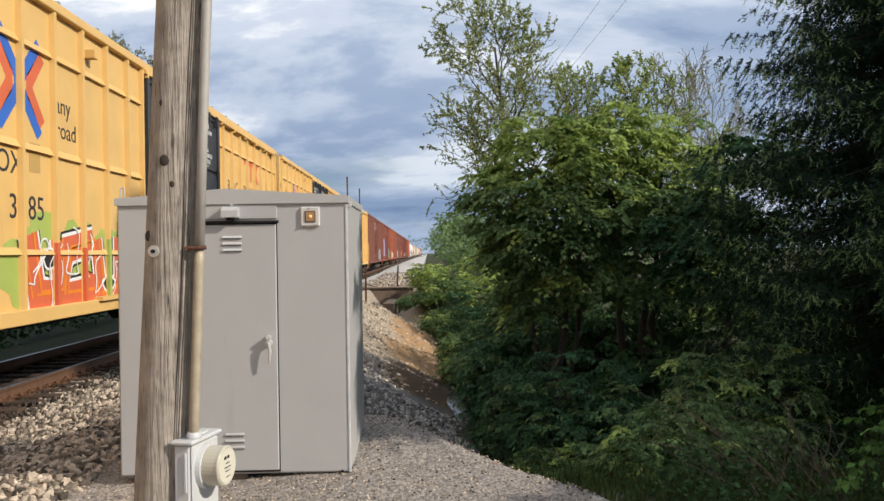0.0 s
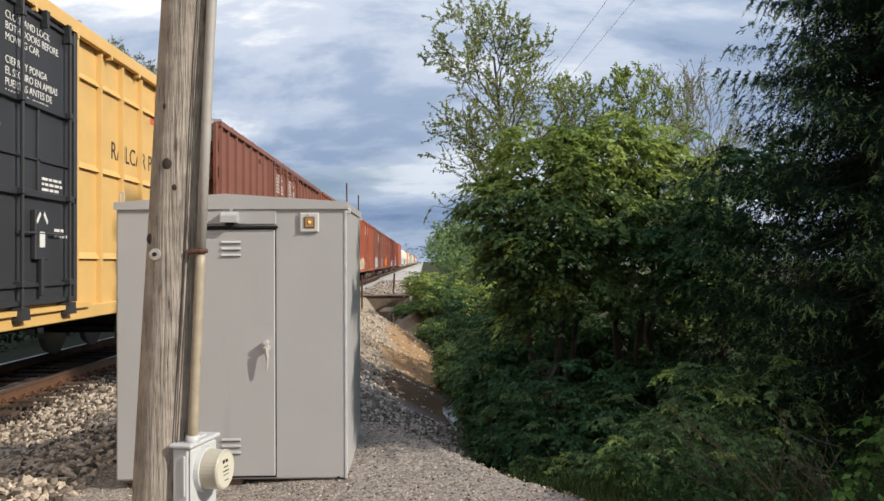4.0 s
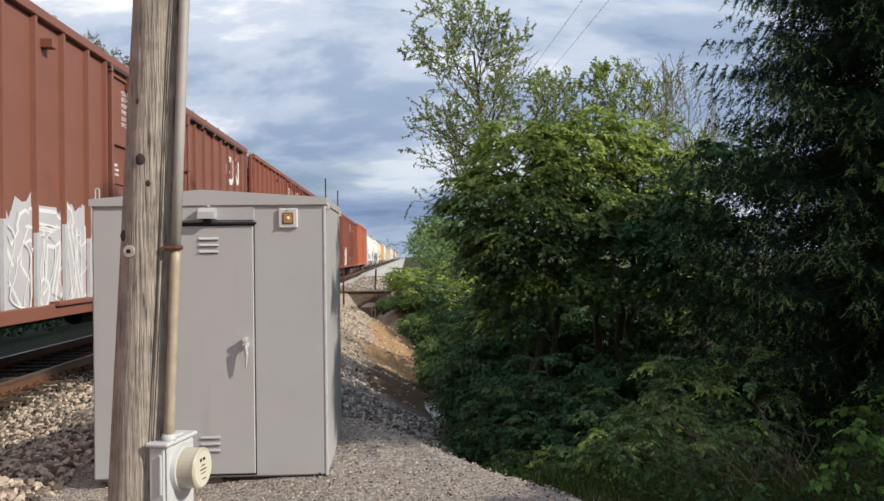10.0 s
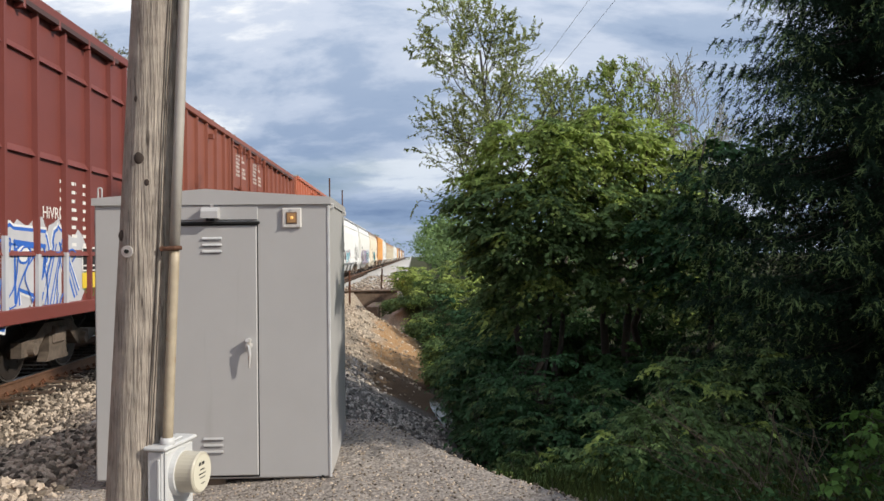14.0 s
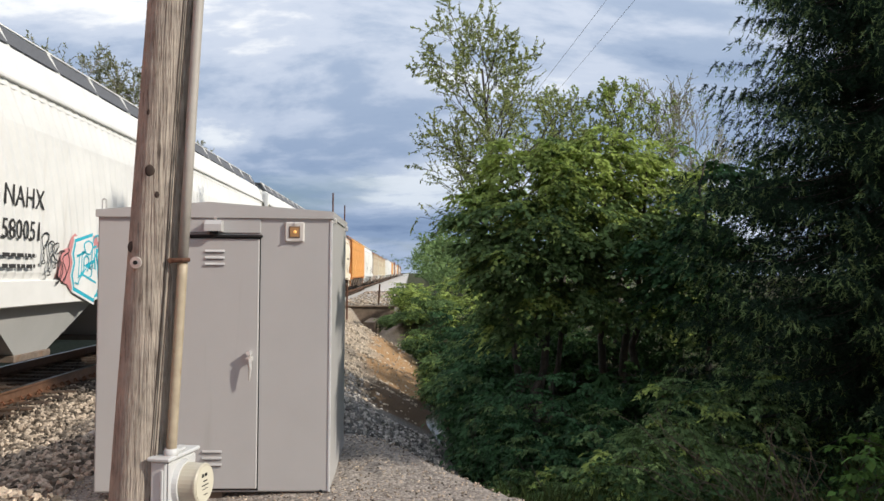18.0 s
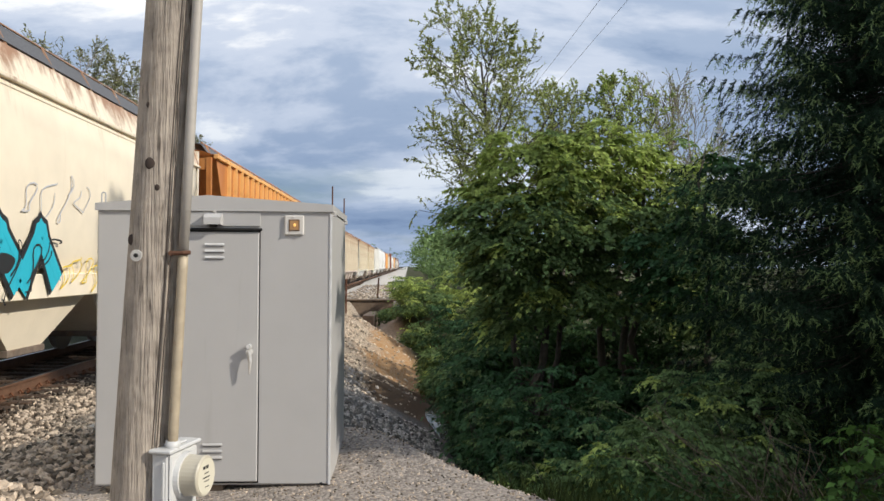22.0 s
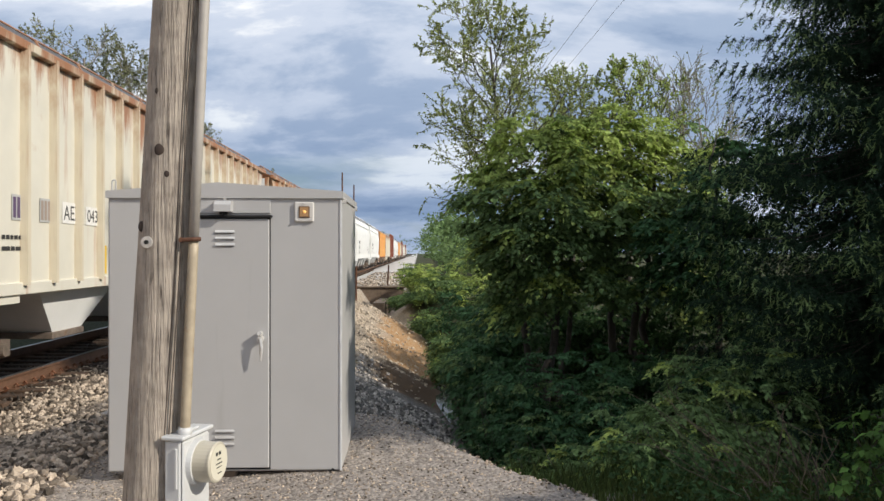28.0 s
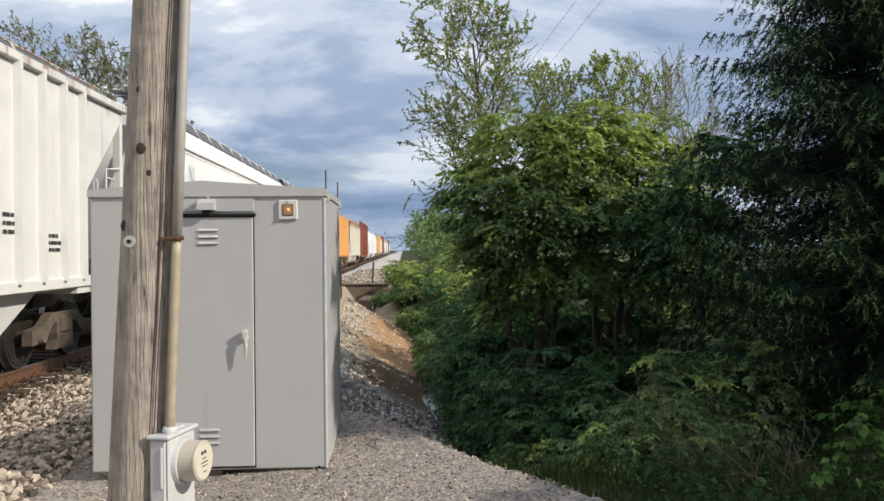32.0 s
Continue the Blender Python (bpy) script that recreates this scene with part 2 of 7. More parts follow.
def ground_z(x, y):
    """Height of the ground: ballasted track bed, gravel pad, bank, creek, and the rising far bank."""
    x, y = np.asarray(x, float), np.asarray(y, float)
    xc = creek_x(y) + 0.22 * np.sin(y * 1.3) + 0.12 * np.sin(y * 3.1 + 1)
    bottom = -2.25 + 0.006 * np.clip(y, 0, 60)
    left = np.minimum(bottom + (0.48 + 0.14 * smooth(20, 30, y) + 1.6 * smooth(35.5, 37.5, y)) * (xc - 0.35 - x), -0.42)
    right = np.minimum(bottom + 0.62 * (x - xc - 0.5), -0.55 + 0.03 * np.clip(x, 0, 30))
    z = np.maximum(np.maximum(left, right), bottom)
    # a grassy shelf between the pad and the wood
    shelf = -0.45 - 0.02 * np.clip(x, 0, 8) - 1.1 * np.clip(y - 6.2, 0, None)
    z = np.where(x > 0.3, np.maximum(z, shelf), z)
    # the gravel pad on which the cabinet stands
    out = (x + 0.70) * 0.818 + (y - 6.8) * 0.576
    pad = 0.0 - 0.75 * np.clip(out, 0, None) - 0.02 * np.clip(-out, 0, 3)
    pad = pad - 0.36 * smooth(-3.0, -4.6, x) + 0.04
    pad = pad + 0.10 * np.exp(-((x + 0.35) / 1.0) ** 2 - ((y - 6.25) / 0.75) ** 2) * (out < 0.6)
    z = np.where(x > TRACK_X, np.maximum(z, pad), z)
    # behind the track the land falls gently
    z = np.where(x < -9.2, -0.42 - 0.5 * smooth(-9.2, -13, x), z)
    return z


def bumps(x, y, s, k):
    """Smooth made-up unevenness, vectorised."""
    r = np.random.RandomState(k)
    v = np.zeros_like(x)
    for i in range(6):
        a, p, f = r.rand() * 6.28, r.rand() * 6.28, s * (0.6 + 1.6 * r.rand())
        v += np.sin((x * math.cos(a) + y * math.sin(a)) * f + p)
    return v / 6


def grade(near, far, step, growth):
    out, s = [0.0], step
    while out[-1] < far:
        if out[-1] > near:
            s *= growth
        out.append(out[-1] + s)
    return np.array(out)


def build_ground():
    gx = grade(7, 1800, 0.11, 1.13)
    xs = np.concatenate((-gx[:0:-1], gx)) - 1.2
    gy = grade(14, 2500, 0.13, 1.05)
    gb = grade(1, 1800, 0.3, 1.25)
    ys = np.concatenate((-gb[:0:-1], gy)) + 2.0
    X, Y = np.meshgrid(xs, ys, indexing="ij")
    Z = ground_z(X, Y) + 0.035 * bumps(X, Y, 2.2, 3) + 0.012 * bumps(X, Y, 9, 4)
    far = smooth(60, 1500, np.hypot(X, Y - 30))
    Z = Z + far * 6 * (bumps(X, Y, 0.01, 5) * 0.4)
    n, m = X.shape
    idx = np.arange(n * m).reshape(n, m)
    faces = np.stack((idx[:-1, :-1], idx[1:, :-1], idx[1:, 1:], idx[:-1, 1:]), -1).reshape(-1, 4)
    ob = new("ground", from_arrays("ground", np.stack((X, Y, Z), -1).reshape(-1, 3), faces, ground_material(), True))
    return tagged(ob, "grey gravel bank with bare brown earth and grass beside a creek", "ground", kind="structure")


def ground_material():
    m = bpy.data.materials.new("ground_gravel_and_earth")
    m.use_nodes = True
    nt = m.node_tree
    N, Lk = nt.nodes, nt.links
    b = N["Principled BSDF"]
    b.inputs["Roughness"].default_value = 0.92
    b.inputs["Specular IOR Level"].default_value = 0.2
    geo = N.new("ShaderNodeNewGeometry")
    sep = N.new("ShaderNodeSeparateXYZ"); Lk.new(geo.outputs["Position"], sep.inputs[0])

    def tex(kind, scale, detail=4):
        n = N.new(kind); n.inputs["Scale"].default_value = scale
        if kind == "ShaderNodeTexNoise":
            n.inputs["Detail"].default_value = detail
        Lk.new(geo.outputs["Position"], n.inputs["Vector"])
        return n

    def math_(op, a, b_=None, c=None):
        n = N.new("ShaderNodeMath"); n.operation = op
        for i, v in enumerate((a, b_, c)):
            if v is None:
                continue
            if isinstance(v, (int, float)):
                n.inputs[i].default_value = v
            else:
                Lk.new(v, n.inputs[i])
        return n.outputs[0]

    def step(v, lo, hi):
        r = N.new("ShaderNodeMapRange"); r.interpolation_type = "SMOOTHSTEP"
        Lk.new(v, r.inputs[0]); r.inputs[1].default_value, r.inputs[2].default_value = lo, hi
        return r.outputs[0]

    def mix(f, a, c):
        x = N.new("ShaderNodeMix"); x.data_type = "RGBA"
        Lk.new(f, x.inputs[0])
        for s, v in ((x.inputs[6], a), (x.inputs[7], c)):
            if isinstance(v, tuple):
                s.default_value = (*v, 1)
            else:
                Lk.new(v, s)
        return x.outputs[2]

    wob = tex("ShaderNodeTexNoise", 0.55, 5).outputs["Fac"]
    fine = tex("ShaderNodeTexNoise", 34, 4).outputs["Fac"]
    cell = tex("ShaderNodeTexVoronoi", 42)
    cell2 = tex("ShaderNodeTexVoronoi", 90)
    mixc = mix(0.0 or math_("MULTIPLY", fine, 0.6), cell.outputs["Color"], cell2.outputs["Color"])
    bw = N.new("ShaderNodeRGBToBW"); Lk.new(mixc, bw.inputs[0])
    ramp = N.new("ShaderNodeValToRGB")
    ramp.color_ramp.elements[0].color, ramp.color_ramp.elements[1].color = (0.075, 0.062, 0.052, 1), (0.48, 0.425, 0.375, 1)
    Lk.new(bw.outputs[0], ramp.inputs[0])
    x, y, z = sep.outputs
    pale = mix(fine, (0.44, 0.42, 0.39), (0.72, 0.69, 0.65))
    gravel = mix(step(y, 44.0, 52.0), ramp.outputs["Color"], pale)
    # bare earth on the bank above the creek, under it mud with tree shade painted in, dark coarse stone towards the pad
    ey = math_("ADD", y, math_("MULTIPLY", math_("SUBTRACT", wob, 0.5), 5.0))
    ex = math_("ADD", x, math_("MULTIPLY", math_("SUBTRACT", wob, 0.5), 1.6))
    earth_f = math_("MULTIPLY", step(ex, -1.6, -0.9), math_("MULTIPLY", step(ey, 22.4, 23.4), step(ey, 33.0, 31.0)))
    shaded_mud_f = math_("MULTIPLY", step(ex, -1.7, -0.8), math_("MULTIPLY", step(ey, 17.6, 19.0), step(ey, 23.6, 22.6)))
    rock_f = math_("MULTIPLY", step(y, 7.3, 7.7), step(ey, 20.5, 18.5))
    tan = mix(bw.outputs[0], (0.12, 0.09, 0.065), (0.56, 0.47, 0.36))
    gravel = mix(math_("MULTIPLY", step(y, 19.0, 21.0), step(y, 46.0, 44.0)), gravel, tan)
    gravel = mix(rock_f, gravel, mix(bw.outputs[0], (0.05, 0.047, 0.044), (0.22, 0.21, 0.20)))
    earth = mix(fine, (0.17, 0.09, 0.04), (0.47, 0.27, 0.11))
    earth = mix(math_("MULTIPLY", step(bw.outputs[0], 0.52, 0.7), 0.6), earth, tan)
    col = mix(earth_f, mix(shaded_mud_f, gravel, mix(fine, (0.05, 0.034, 0.022), (0.13, 0.085, 0.05))), earth)
    # soil and leaf litter on the wooded side
    lit = math_("ADD", math_("SUBTRACT", x, math_("SUBTRACT", 2.1, math_("MULTIPLY", math_("MINIMUM", y, 40.0), 0.072))), math_("MULTIPLY", wob, 0.8))
    soil = mix(fine, (0.03, 0.026, 0.015), (0.075, 0.085, 0.03))
    col = mix(step(lit, 0.25, 0.75), col, soil)
    # ground between the ballast stones, darkened: shade in the gaps put into the colour
    col = mix(math_("MULTIPLY", step(ex, -2.3, -2.9), step(y, 30.0, 20.0)), col, mix(bw.outputs[0], (0.05, 0.038, 0.028), (0.22, 0.17, 0.125)))
    # oil and brake dust between the rails, darkened further for the cars' shade
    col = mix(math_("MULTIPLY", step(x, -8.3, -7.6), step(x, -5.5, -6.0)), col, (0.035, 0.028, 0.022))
    # ground behind the track, near-black: shade beyond the cars put into its colour
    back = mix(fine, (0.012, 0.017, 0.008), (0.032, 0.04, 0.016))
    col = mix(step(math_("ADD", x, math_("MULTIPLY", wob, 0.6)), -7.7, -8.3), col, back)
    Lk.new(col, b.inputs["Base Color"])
    bp = N.new("ShaderNodeBump"); bp.inputs["Strength"].default_value, bp.inputs["Distance"].default_value = 0.8, 0.014
    h = math_("SUBTRACT", math_("MULTIPLY", fine, 0.5), cell.outputs["Distance"])
    Lk.new(h, bp.inputs["Height"]); Lk.new(bp.outputs[0], b.inputs["Normal"])
    return m


build_ground()

# creek
bm = bmesh.new()
ys = [6 + 0.8 * i for i in range(50)]
lo = [bm.verts.new((creek_x(y) - 0.26, y, -2.2 + 0.006 * y)) for y in ys]
hi = [bm.verts.new((creek_x(y) + 0.16, y, -2.2 + 0.006 * y)) for y in ys]
for i in range(len(ys) - 1):
    bm.faces.new((lo[i], hi[i], hi[i + 1], lo[i + 1]))
tagged(part("water", bm, material("creek_water", (0.07, 0.065, 0.055), 0.1, bump=0.2, bump_scale=5.0, spec=0.8)),
       "shallow murky creek water at the foot of the bank", "water", kind="structure")

# ---------------------------------------------------------------- the track
STEEL = material("rail_steel", (0.16, 0.085, 0.05), 0.65, 0.3, grain=0.25, grain_scale=9.0, bump=0.2)
SHINE = material("polished_rail_head", (0.45, 0.42, 0.40), 0.28, 0.9)
TIE = material("creosoted_tie", (0.07, 0.042, 0.026), 0.9, grain=0.35, grain_scale=14.0, bump=0.5, per_object=0.35)


RUST_RED = material("rusted_fastening", (0.17, 0.07, 0.035), 0.85, 0.2, grain=0.35, grain_scale=20.0)


def build_track():
    track = thing("railway_track", "rusty steel rails on dark wooden ties in crushed stone", "railway track", kind="structure")
    prof = [(-0.07, -0.17), (0.07, -0.17), (0.07, -0.158), (0.012, -0.142), (0.010, -0.045), (0.036, -0.035), (0.036, -0.004),
            (-0.036, -0.004), (-0.036, -0.035), (-0.010, -0.045), (-0.012, -0.142), (-0.07, -0.158)]
    for s in (1, -1):
        x = TRACK_X + s * 0.755
        rail = part("rail", prism([(x + p, RAIL_Z + q) for p, q in prof], "y", -420, 900), STEEL, track)
        part("rail_head", box(x - 0.032, x + 0.032, -420, 900, RAIL_Z - 0.004, RAIL_Z), SHINE, rail)
    tie = mesh_object("tie", box(-1.3, 1.3, -0.115, 0.115, -0.18, 0, 0.012), TIE)
    plate = mesh_object("tie_plate", box(-0.17, 0.17, -0.09, 0.09, 0.0, 0.014), STEEL)
    spike = mesh_object("spike", box(-0.012, 0.012, -0.012, 0.012, 0.0, 0.05, 0.004), STEEL)
    anchor = mesh_object("rail_anchor", tube([(-0.085, 0, -0.01), (-0.03, 0, -0.03), (0.06, 0, -0.02), (0.10, 0, 0.015), (0.075, 0, 0.045), (0.05, 0, 0.02)], 0.016, 6), RUST_RED)
    rnd = random.Random(4)
    for k in range(-6, 180):
        ob = part("tie", tie, None, track)
        y = 4 + 0.5 * k + rnd.uniform(-0.02, 0.02)
        ob.matrix_basis = pose(TRACK_X + rnd.uniform(-0.05, 0.05), y, RAIL_Z - 0.172, rz=rnd.uniform(-0.8, 0.8))
        if k < 40:
            for s in (1, -1):
                part("tie_plate", plate, None, ob, at=pose(s * 0.755, 0, -0.004))
            for d in (-0.1, 0.1):
                part("rail_anchor", anchor, None, ob, at=pose(0.755, 0.14 if d > 0 else -0.14, 0.01))
                part("spike", spike, None, ob, at=pose(0.755 + d, 0.05 * (1 if d > 0 else -1), 0.0))


build_track()


def rock_shapes(n, seed):
    """Unit stones: squashed, roughly cut lumps."""
    r = np.random.RandomState(seed)
    bm = bmesh.new(); bmesh.ops.create_icosphere(bm, subdivisions=1, radius=1.0)
    base = np.array([v.co[:] for v in bm.verts]); faces = np.array([[v.index for v in f.verts] for f in bm.faces])
    bm.free()
    return [base * (0.62 + 0.5 * r.rand(len(base), 1)) * np.array([1.0, 0.78, 0.6]) for _ in range(n)], faces


def scatter_stones(name, label, xs, ys, zs, sizes, mat, seed):
    """Loose stones on the ground, joined, each with its own turn."""
    shapes, faces = rock_shapes(12, seed)
    r = np.random.RandomState(seed + 1)
    V, F, n = [], [], 0
    for x, y, z, s in zip(xs, ys, zs, sizes):
        q = r.randn(4); q /= np.linalg.norm(q)
        w, a, b, c = q
        R = np.array([[1 - 2 * (b * b + c * c), 2 * (a * b - c * w), 2 * (a * c + b * w)],
                      [2 * (a * b + c * w), 1 - 2 * (a * a + c * c), 2 * (b * c - a * w)],
                      [2 * (a * c - b * w), 2 * (b * c + a * w), 1 - 2 * (a * a + b * b)]])
        V.append(shapes[r.randint(12)] @ R.T * s + (x, y, z)); F.append(faces + n); n += len(V[-1])
    ob = new(name, from_arrays(name, np.concatenate(V), np.concatenate(F), mat))
    return tagged(ob, label, "gravel", kind="stuff")


STONE = material("crushed_limestone", (0.33, 0.27, 0.21), 0.9, grain=0.3, grain_scale=40.0, per_island=0.85, spec=0.25)


RIPRAP = material("grey_riprap", (0.33, 0.305, 0.28), 0.9, grain=0.3, grain_scale=30.0, per_island=0.8, spec=0.25)
TAN_STONE = material("tan_gravel", (0.42, 0.35, 0.27), 0.9, grain=0.3, grain_scale=30.0, per_island=0.65, spec=0.25)
# oil-dark crib stone, its tone lowered for the shade under the cars
OILY_SHADED = material("oily_shaded_stone", (0.06, 0.048, 0.038), 0.85, grain=0.3, grain_scale=40.0, per_island=0.6, spec=0.3)


def build_ballast():
    r = np.random.RandomState(8)
    x, y = r.uniform(-5.75, -2.45, 15000), 3.2 + 14 * r.rand(15000) ** 1.5
    keep = (x < -2.6 - 0.25 * r.rand(len(x))) | (y > 6.4)
    x, y = x[keep], y[keep]
    s = 0.02 + 0.044 * r.rand(len(x)) ** 1.3
    z = ground_z(x, y) + np.where(x < -5.3, 0.02, 0.0) + 0.035 * bumps(x, y, 2.2, 3) + 0.006
    scatter_stones("ballast_stones", "loose crushed grey-brown stone along the track", x, y, z, s, STONE, 20)
    x, y = r.uniform(-7.9, -5.2, 6000), r.uniform(4, 24, 6000)
    scatter_stones("crib_stones", "crushed stone packed between the ties", x, y, RAIL_Z - 0.21 + 0.03 * r.rand(6000),
                   r.uniform(0.02, 0.045, 6000), OILY_SHADED, 24)
    x, y = r.uniform(-3.4, 1.2, 14000), 7.4 + 13 * r.rand(14000)
    keep = (x < creek_x(y) - 0.4) & ((y < 18.0) | (x < -1.4 + 0.4 * r.randn(14000)))
    x, y = x[keep], y[keep]
    scatter_stones("bank_riprap", "coarse dark grey broken stone on the bank below the cabinet", x, y,
                   ground_z(x, y) + 0.035 * bumps(x, y, 2.2, 3), 0.025 + 0.055 * r.rand(len(x)) ** 2, RIPRAP, 28)
    x, y = r.uniform(-4.2, 0.4, 11000), 19 + 25 * r.rand(11000)
    keep = (x < creek_x(y) - 0.5) & ((y > 31.5) | (x < -1.4 + 0.35 * r.randn(11000)) | (r.rand(11000) < 0.12))
    x, y = x[keep], y[keep]
    scatter_stones("bank_gravel", "pale tan gravel spilled down the bank beside the track", x, y,
                   ground_z(x, y) + 0.035 * bumps(x, y, 2.2, 3), r.uniform(0.03, 0.08, len(x)), TAN_STONE, 30)
    x, y = r.uniform(-4.6, 2.0, 3200), 46.3 + 40 * r.rand(3200) ** 1.6
    scatter_stones("bench_stones", "coarse pale stone beside the track beyond the bridge", x, y, ground_z(x, y), r.uniform(0.05, 0.14, 3200), STONE, 36)
    x, y = r.uniform(-2.9, 1.0, 9000), r.uniform(1.8, 7.2, 9000)
    keep = (x + 0.70) * 0.818 + (y - 6.8) * 0.576 < 0.3
    x, y = x[keep], y[keep]
    scatter_stones("pad_gravel", "fine grey gravel on the level pad", x, y,
                   ground_z(x, y) + 0.035 * bumps(x, y, 2.2, 3) + 0.012 * bumps(x, y, 9, 4),
                   r.uniform(0.006, 0.017, len(x)), STONE, 32)


build_ballast()

# ---------------------------------------------------------------- concrete headwall of the bridge over the creek
CONCRETE = material("weathered_concrete", (0.17, 0.125, 0.09), 0.9, grain=0.25, grain_scale=6.0, spots=(0.09, 0.065, 0.05), spot_scale=1.2, bump=0.3)
RUSTY = material("rusty_iron", (0.13, 0.06, 0.035), 0.85, 0.2, grain=0.3, grain_scale=12.0)


def build_headwall():
    wall = thing("bridge_headwall", "stained concrete headwall and wing wall beside the track", "headwall", kind="structure")
    part("abutment", box(-9.3, -0.95, 45.2, 46.0, -2.6, -0.36, 0.04), CONCRETE, wall)
    part("wing_wall", prism([(37.5, -2.6), (45.2, -2.6), (45.2, -0.95), (37.5, -0.75)], "x", -2.3, -1.75), CONCRETE, wall)
    part("coping", box(-9.4, -0.85, 45.1, 45.7, -0.36, -0.27, 0.03), CONCRETE, wall)
    for x, y, z, h in ((-3.35, 41.0, -0.8, 1.75), (-2.05, 50.0, -0.45, 1.35)):
        post = thing("marker_post", "thin dark iron post standing on the gravel bank", "post", pose(x, y, z, ry=3 if y > 45 else 0))
        part("stake", tube([(0, 0, -0.3), (0, 0, h)], 0.035, 8), RUSTY, post)
        part("flange", box(-0.05, 0.05, -0.012, 0.012, 0.0, h), RUSTY, post)


build_headwall()

# ---------------------------------------------------------------- the grey signal cabinet
PAINT = material("grey_enamel", (0.45, 0.44, 0.43), 0.42, 0.0, grain=0.035, grain_scale=2.5, spots=(0.33, 0.32, 0.31), spot_scale=0.9,
                 streak=((0.30, 0.28, 0.26), 6.0, 0.60, 0.35), bump=0.03, bump_scale=5.0)
DARK = material("black_gap", (0.012, 0.012, 0.012), 0.9)
CHROME = material("zinc_plated", (0.70, 0.68, 0.65), 0.38, 0.55, grain=0.15)
EDGE = material("bright_pale_edge", (0.56, 0.56, 0.56), 0.4, grain=0.2, grain_scale=9.0)
CX0, CX1, CY0, CY1, CZ0, CZ1 = -2.375, -0.69, 5.0, 6.28, 0.05, 2.075


def build_cabinet():
    cab = thing("signal_cabinet", "grey painted steel trackside cabinet with a closed door", "signal cabinet", pose(0, 0, 0))
    part("body", box(CX0, CX1, CY0, CY1, CZ0, CZ1, 0.012), PAINT, cab)
    mid = -1.58
    part("roof", prism([(CX0 - 0.012, CZ1 - 0.04), (CX1 + 0.012, CZ1 - 0.04), (CX1 + 0.012, CZ1 + 0.012), (mid, CZ1 + 0.075), (CX0 - 0.012, CZ1 + 0.012)],
                       "y", CY0 - 0.02, CY1 + 0.02), PAINT, cab)
    part("corner_trim", box(CX1 - 0.014, CX1 + 0.004, CY0 - 0.006, CY0 + 0.012, CZ0, CZ1 - 0.05, 0.003), EDGE, cab, "bright pale corner edge")
    part("header_panel", box(-1.87, -1.205, CY0 - 0.009, CY0 + 0.01, 1.925, 2.032, 0.003), PAINT, cab)
    part("door_gap", box(-1.846, -1.204, CY0 - 0.004, CY0 + 0.01, 0.066, 1.90), DARK, cab)
    door = part("door", box(-1.838, -1.212, CY0 - 0.016, CY0 + 0.004, 0.078, 1.885, 0.006), PAINT, cab, "flat grey steel door, closed")
    part("drip_edge", box(-1.86, -1.19, CY0 - 0.035, CY0, 1.893, 1.912, 0.004), DARK, cab, "dark rain lip over the door")
    for z0 in (1.69, 0.245):
        for k in range(3):
            z = z0 + 0.047 * k
            part("louvre", prism([(CY0 - 0.016, z), (CY0 - 0.028, z), (CY0 - 0.028, z + 0.008), (CY0 - 0.016, z + 0.018)], "x", -1.60, -1.462), EDGE if z0 > 1 else PAINT, door)
            part("louvre_slot", box(-1.598, -1.464, CY0 - 0.022, CY0 - 0.014, z - 0.005, z), DARK, door)
    for z in (1.76, 1.02, 0.30):
        hinge = part("hinge", box(-1.88, -1.80, CY0 - 0.024, CY0 - 0.010, z - 0.03, z + 0.03, 0.004), PAINT, cab)
        part("hinge_pin", tube([(-1.846, CY0 - 0.026, z - 0.035), (-1.846, CY0 - 0.026, z + 0.035)], 0.009, 8), PAINT, hinge)
    # handle
    hd = part("handle", tube([(-1.272, CY0 - 0.016, 1.015), (-1.272, CY0 - 0.06, 1.015)], [0.026, 0.022], 12), CHROME, door, "zinc turn handle with a hanging lever")
    part("knob", tube([(-1.272, CY0 - 0.02, 1.052), (-1.272, CY0 - 0.07, 1.058)], [0.02, 0.017], 10), CHROME, hd)
    part("lever", tube([(-1.268, CY0 - 0.062, 1.02), (-1.258, CY0 - 0.07, 0.95), (-1.263, CY0 - 0.068, 0.86)], [0.018, 0.013, 0.006], 8), CHROME, hd)
    # lamp hood
    hood = part("lamp_hood", prism([(CY0 - 0.006, 2.015), (CY0 - 0.05, 2.015), (CY0 - 0.085, 1.985), (CY0 - 0.09, 1.935), (CY0 - 0.006, 1.935)],
                                   "x", -1.595, -1.475), PAINT, cab, "small pressed steel hood")
    part("hood_lamp", tube([(-1.535, CY0 - 0.045, 1.937), (-1.535, CY0 - 0.045, 1.915)], 0.03, 12), DARK, hood)
    part("hood_bolt", tube([(-1.53, CY0 - 0.01, 2.03), (-1.53, CY0 - 0.025, 2.03)], 0.012, 8), CHROME, hood)
    # indicator
    ind = part("indicator", box(-1.03, -0.888, CY0 - 0.02, CY0, 1.862, 2.008, 0.008), material("pale_plastic", (0.62, 0.59, 0.55), 0.45), cab, "square indicator bezel")
    part("window_frame", box(-0.998, -0.918, CY0 - 0.026, CY0 - 0.018, 1.892, 1.978, 0.004), material("brown_bezel", (0.16, 0.10, 0.06), 0.5), ind)
    m = material("amber_glow", (0.9, 0.45, 0.10), 0.3)
    m.node_tree.nodes["Principled BSDF"].inputs["Emission Color"].default_value = (1.0, 0.62, 0.22, 1)
    m.node_tree.nodes["Principled BSDF"].inputs["Emission Strength"].default_value = 0.5
    bm = bmesh.new(); bmesh.ops.create_uvsphere(bm, u_segments=14, v_segments=8, radius=0.013)
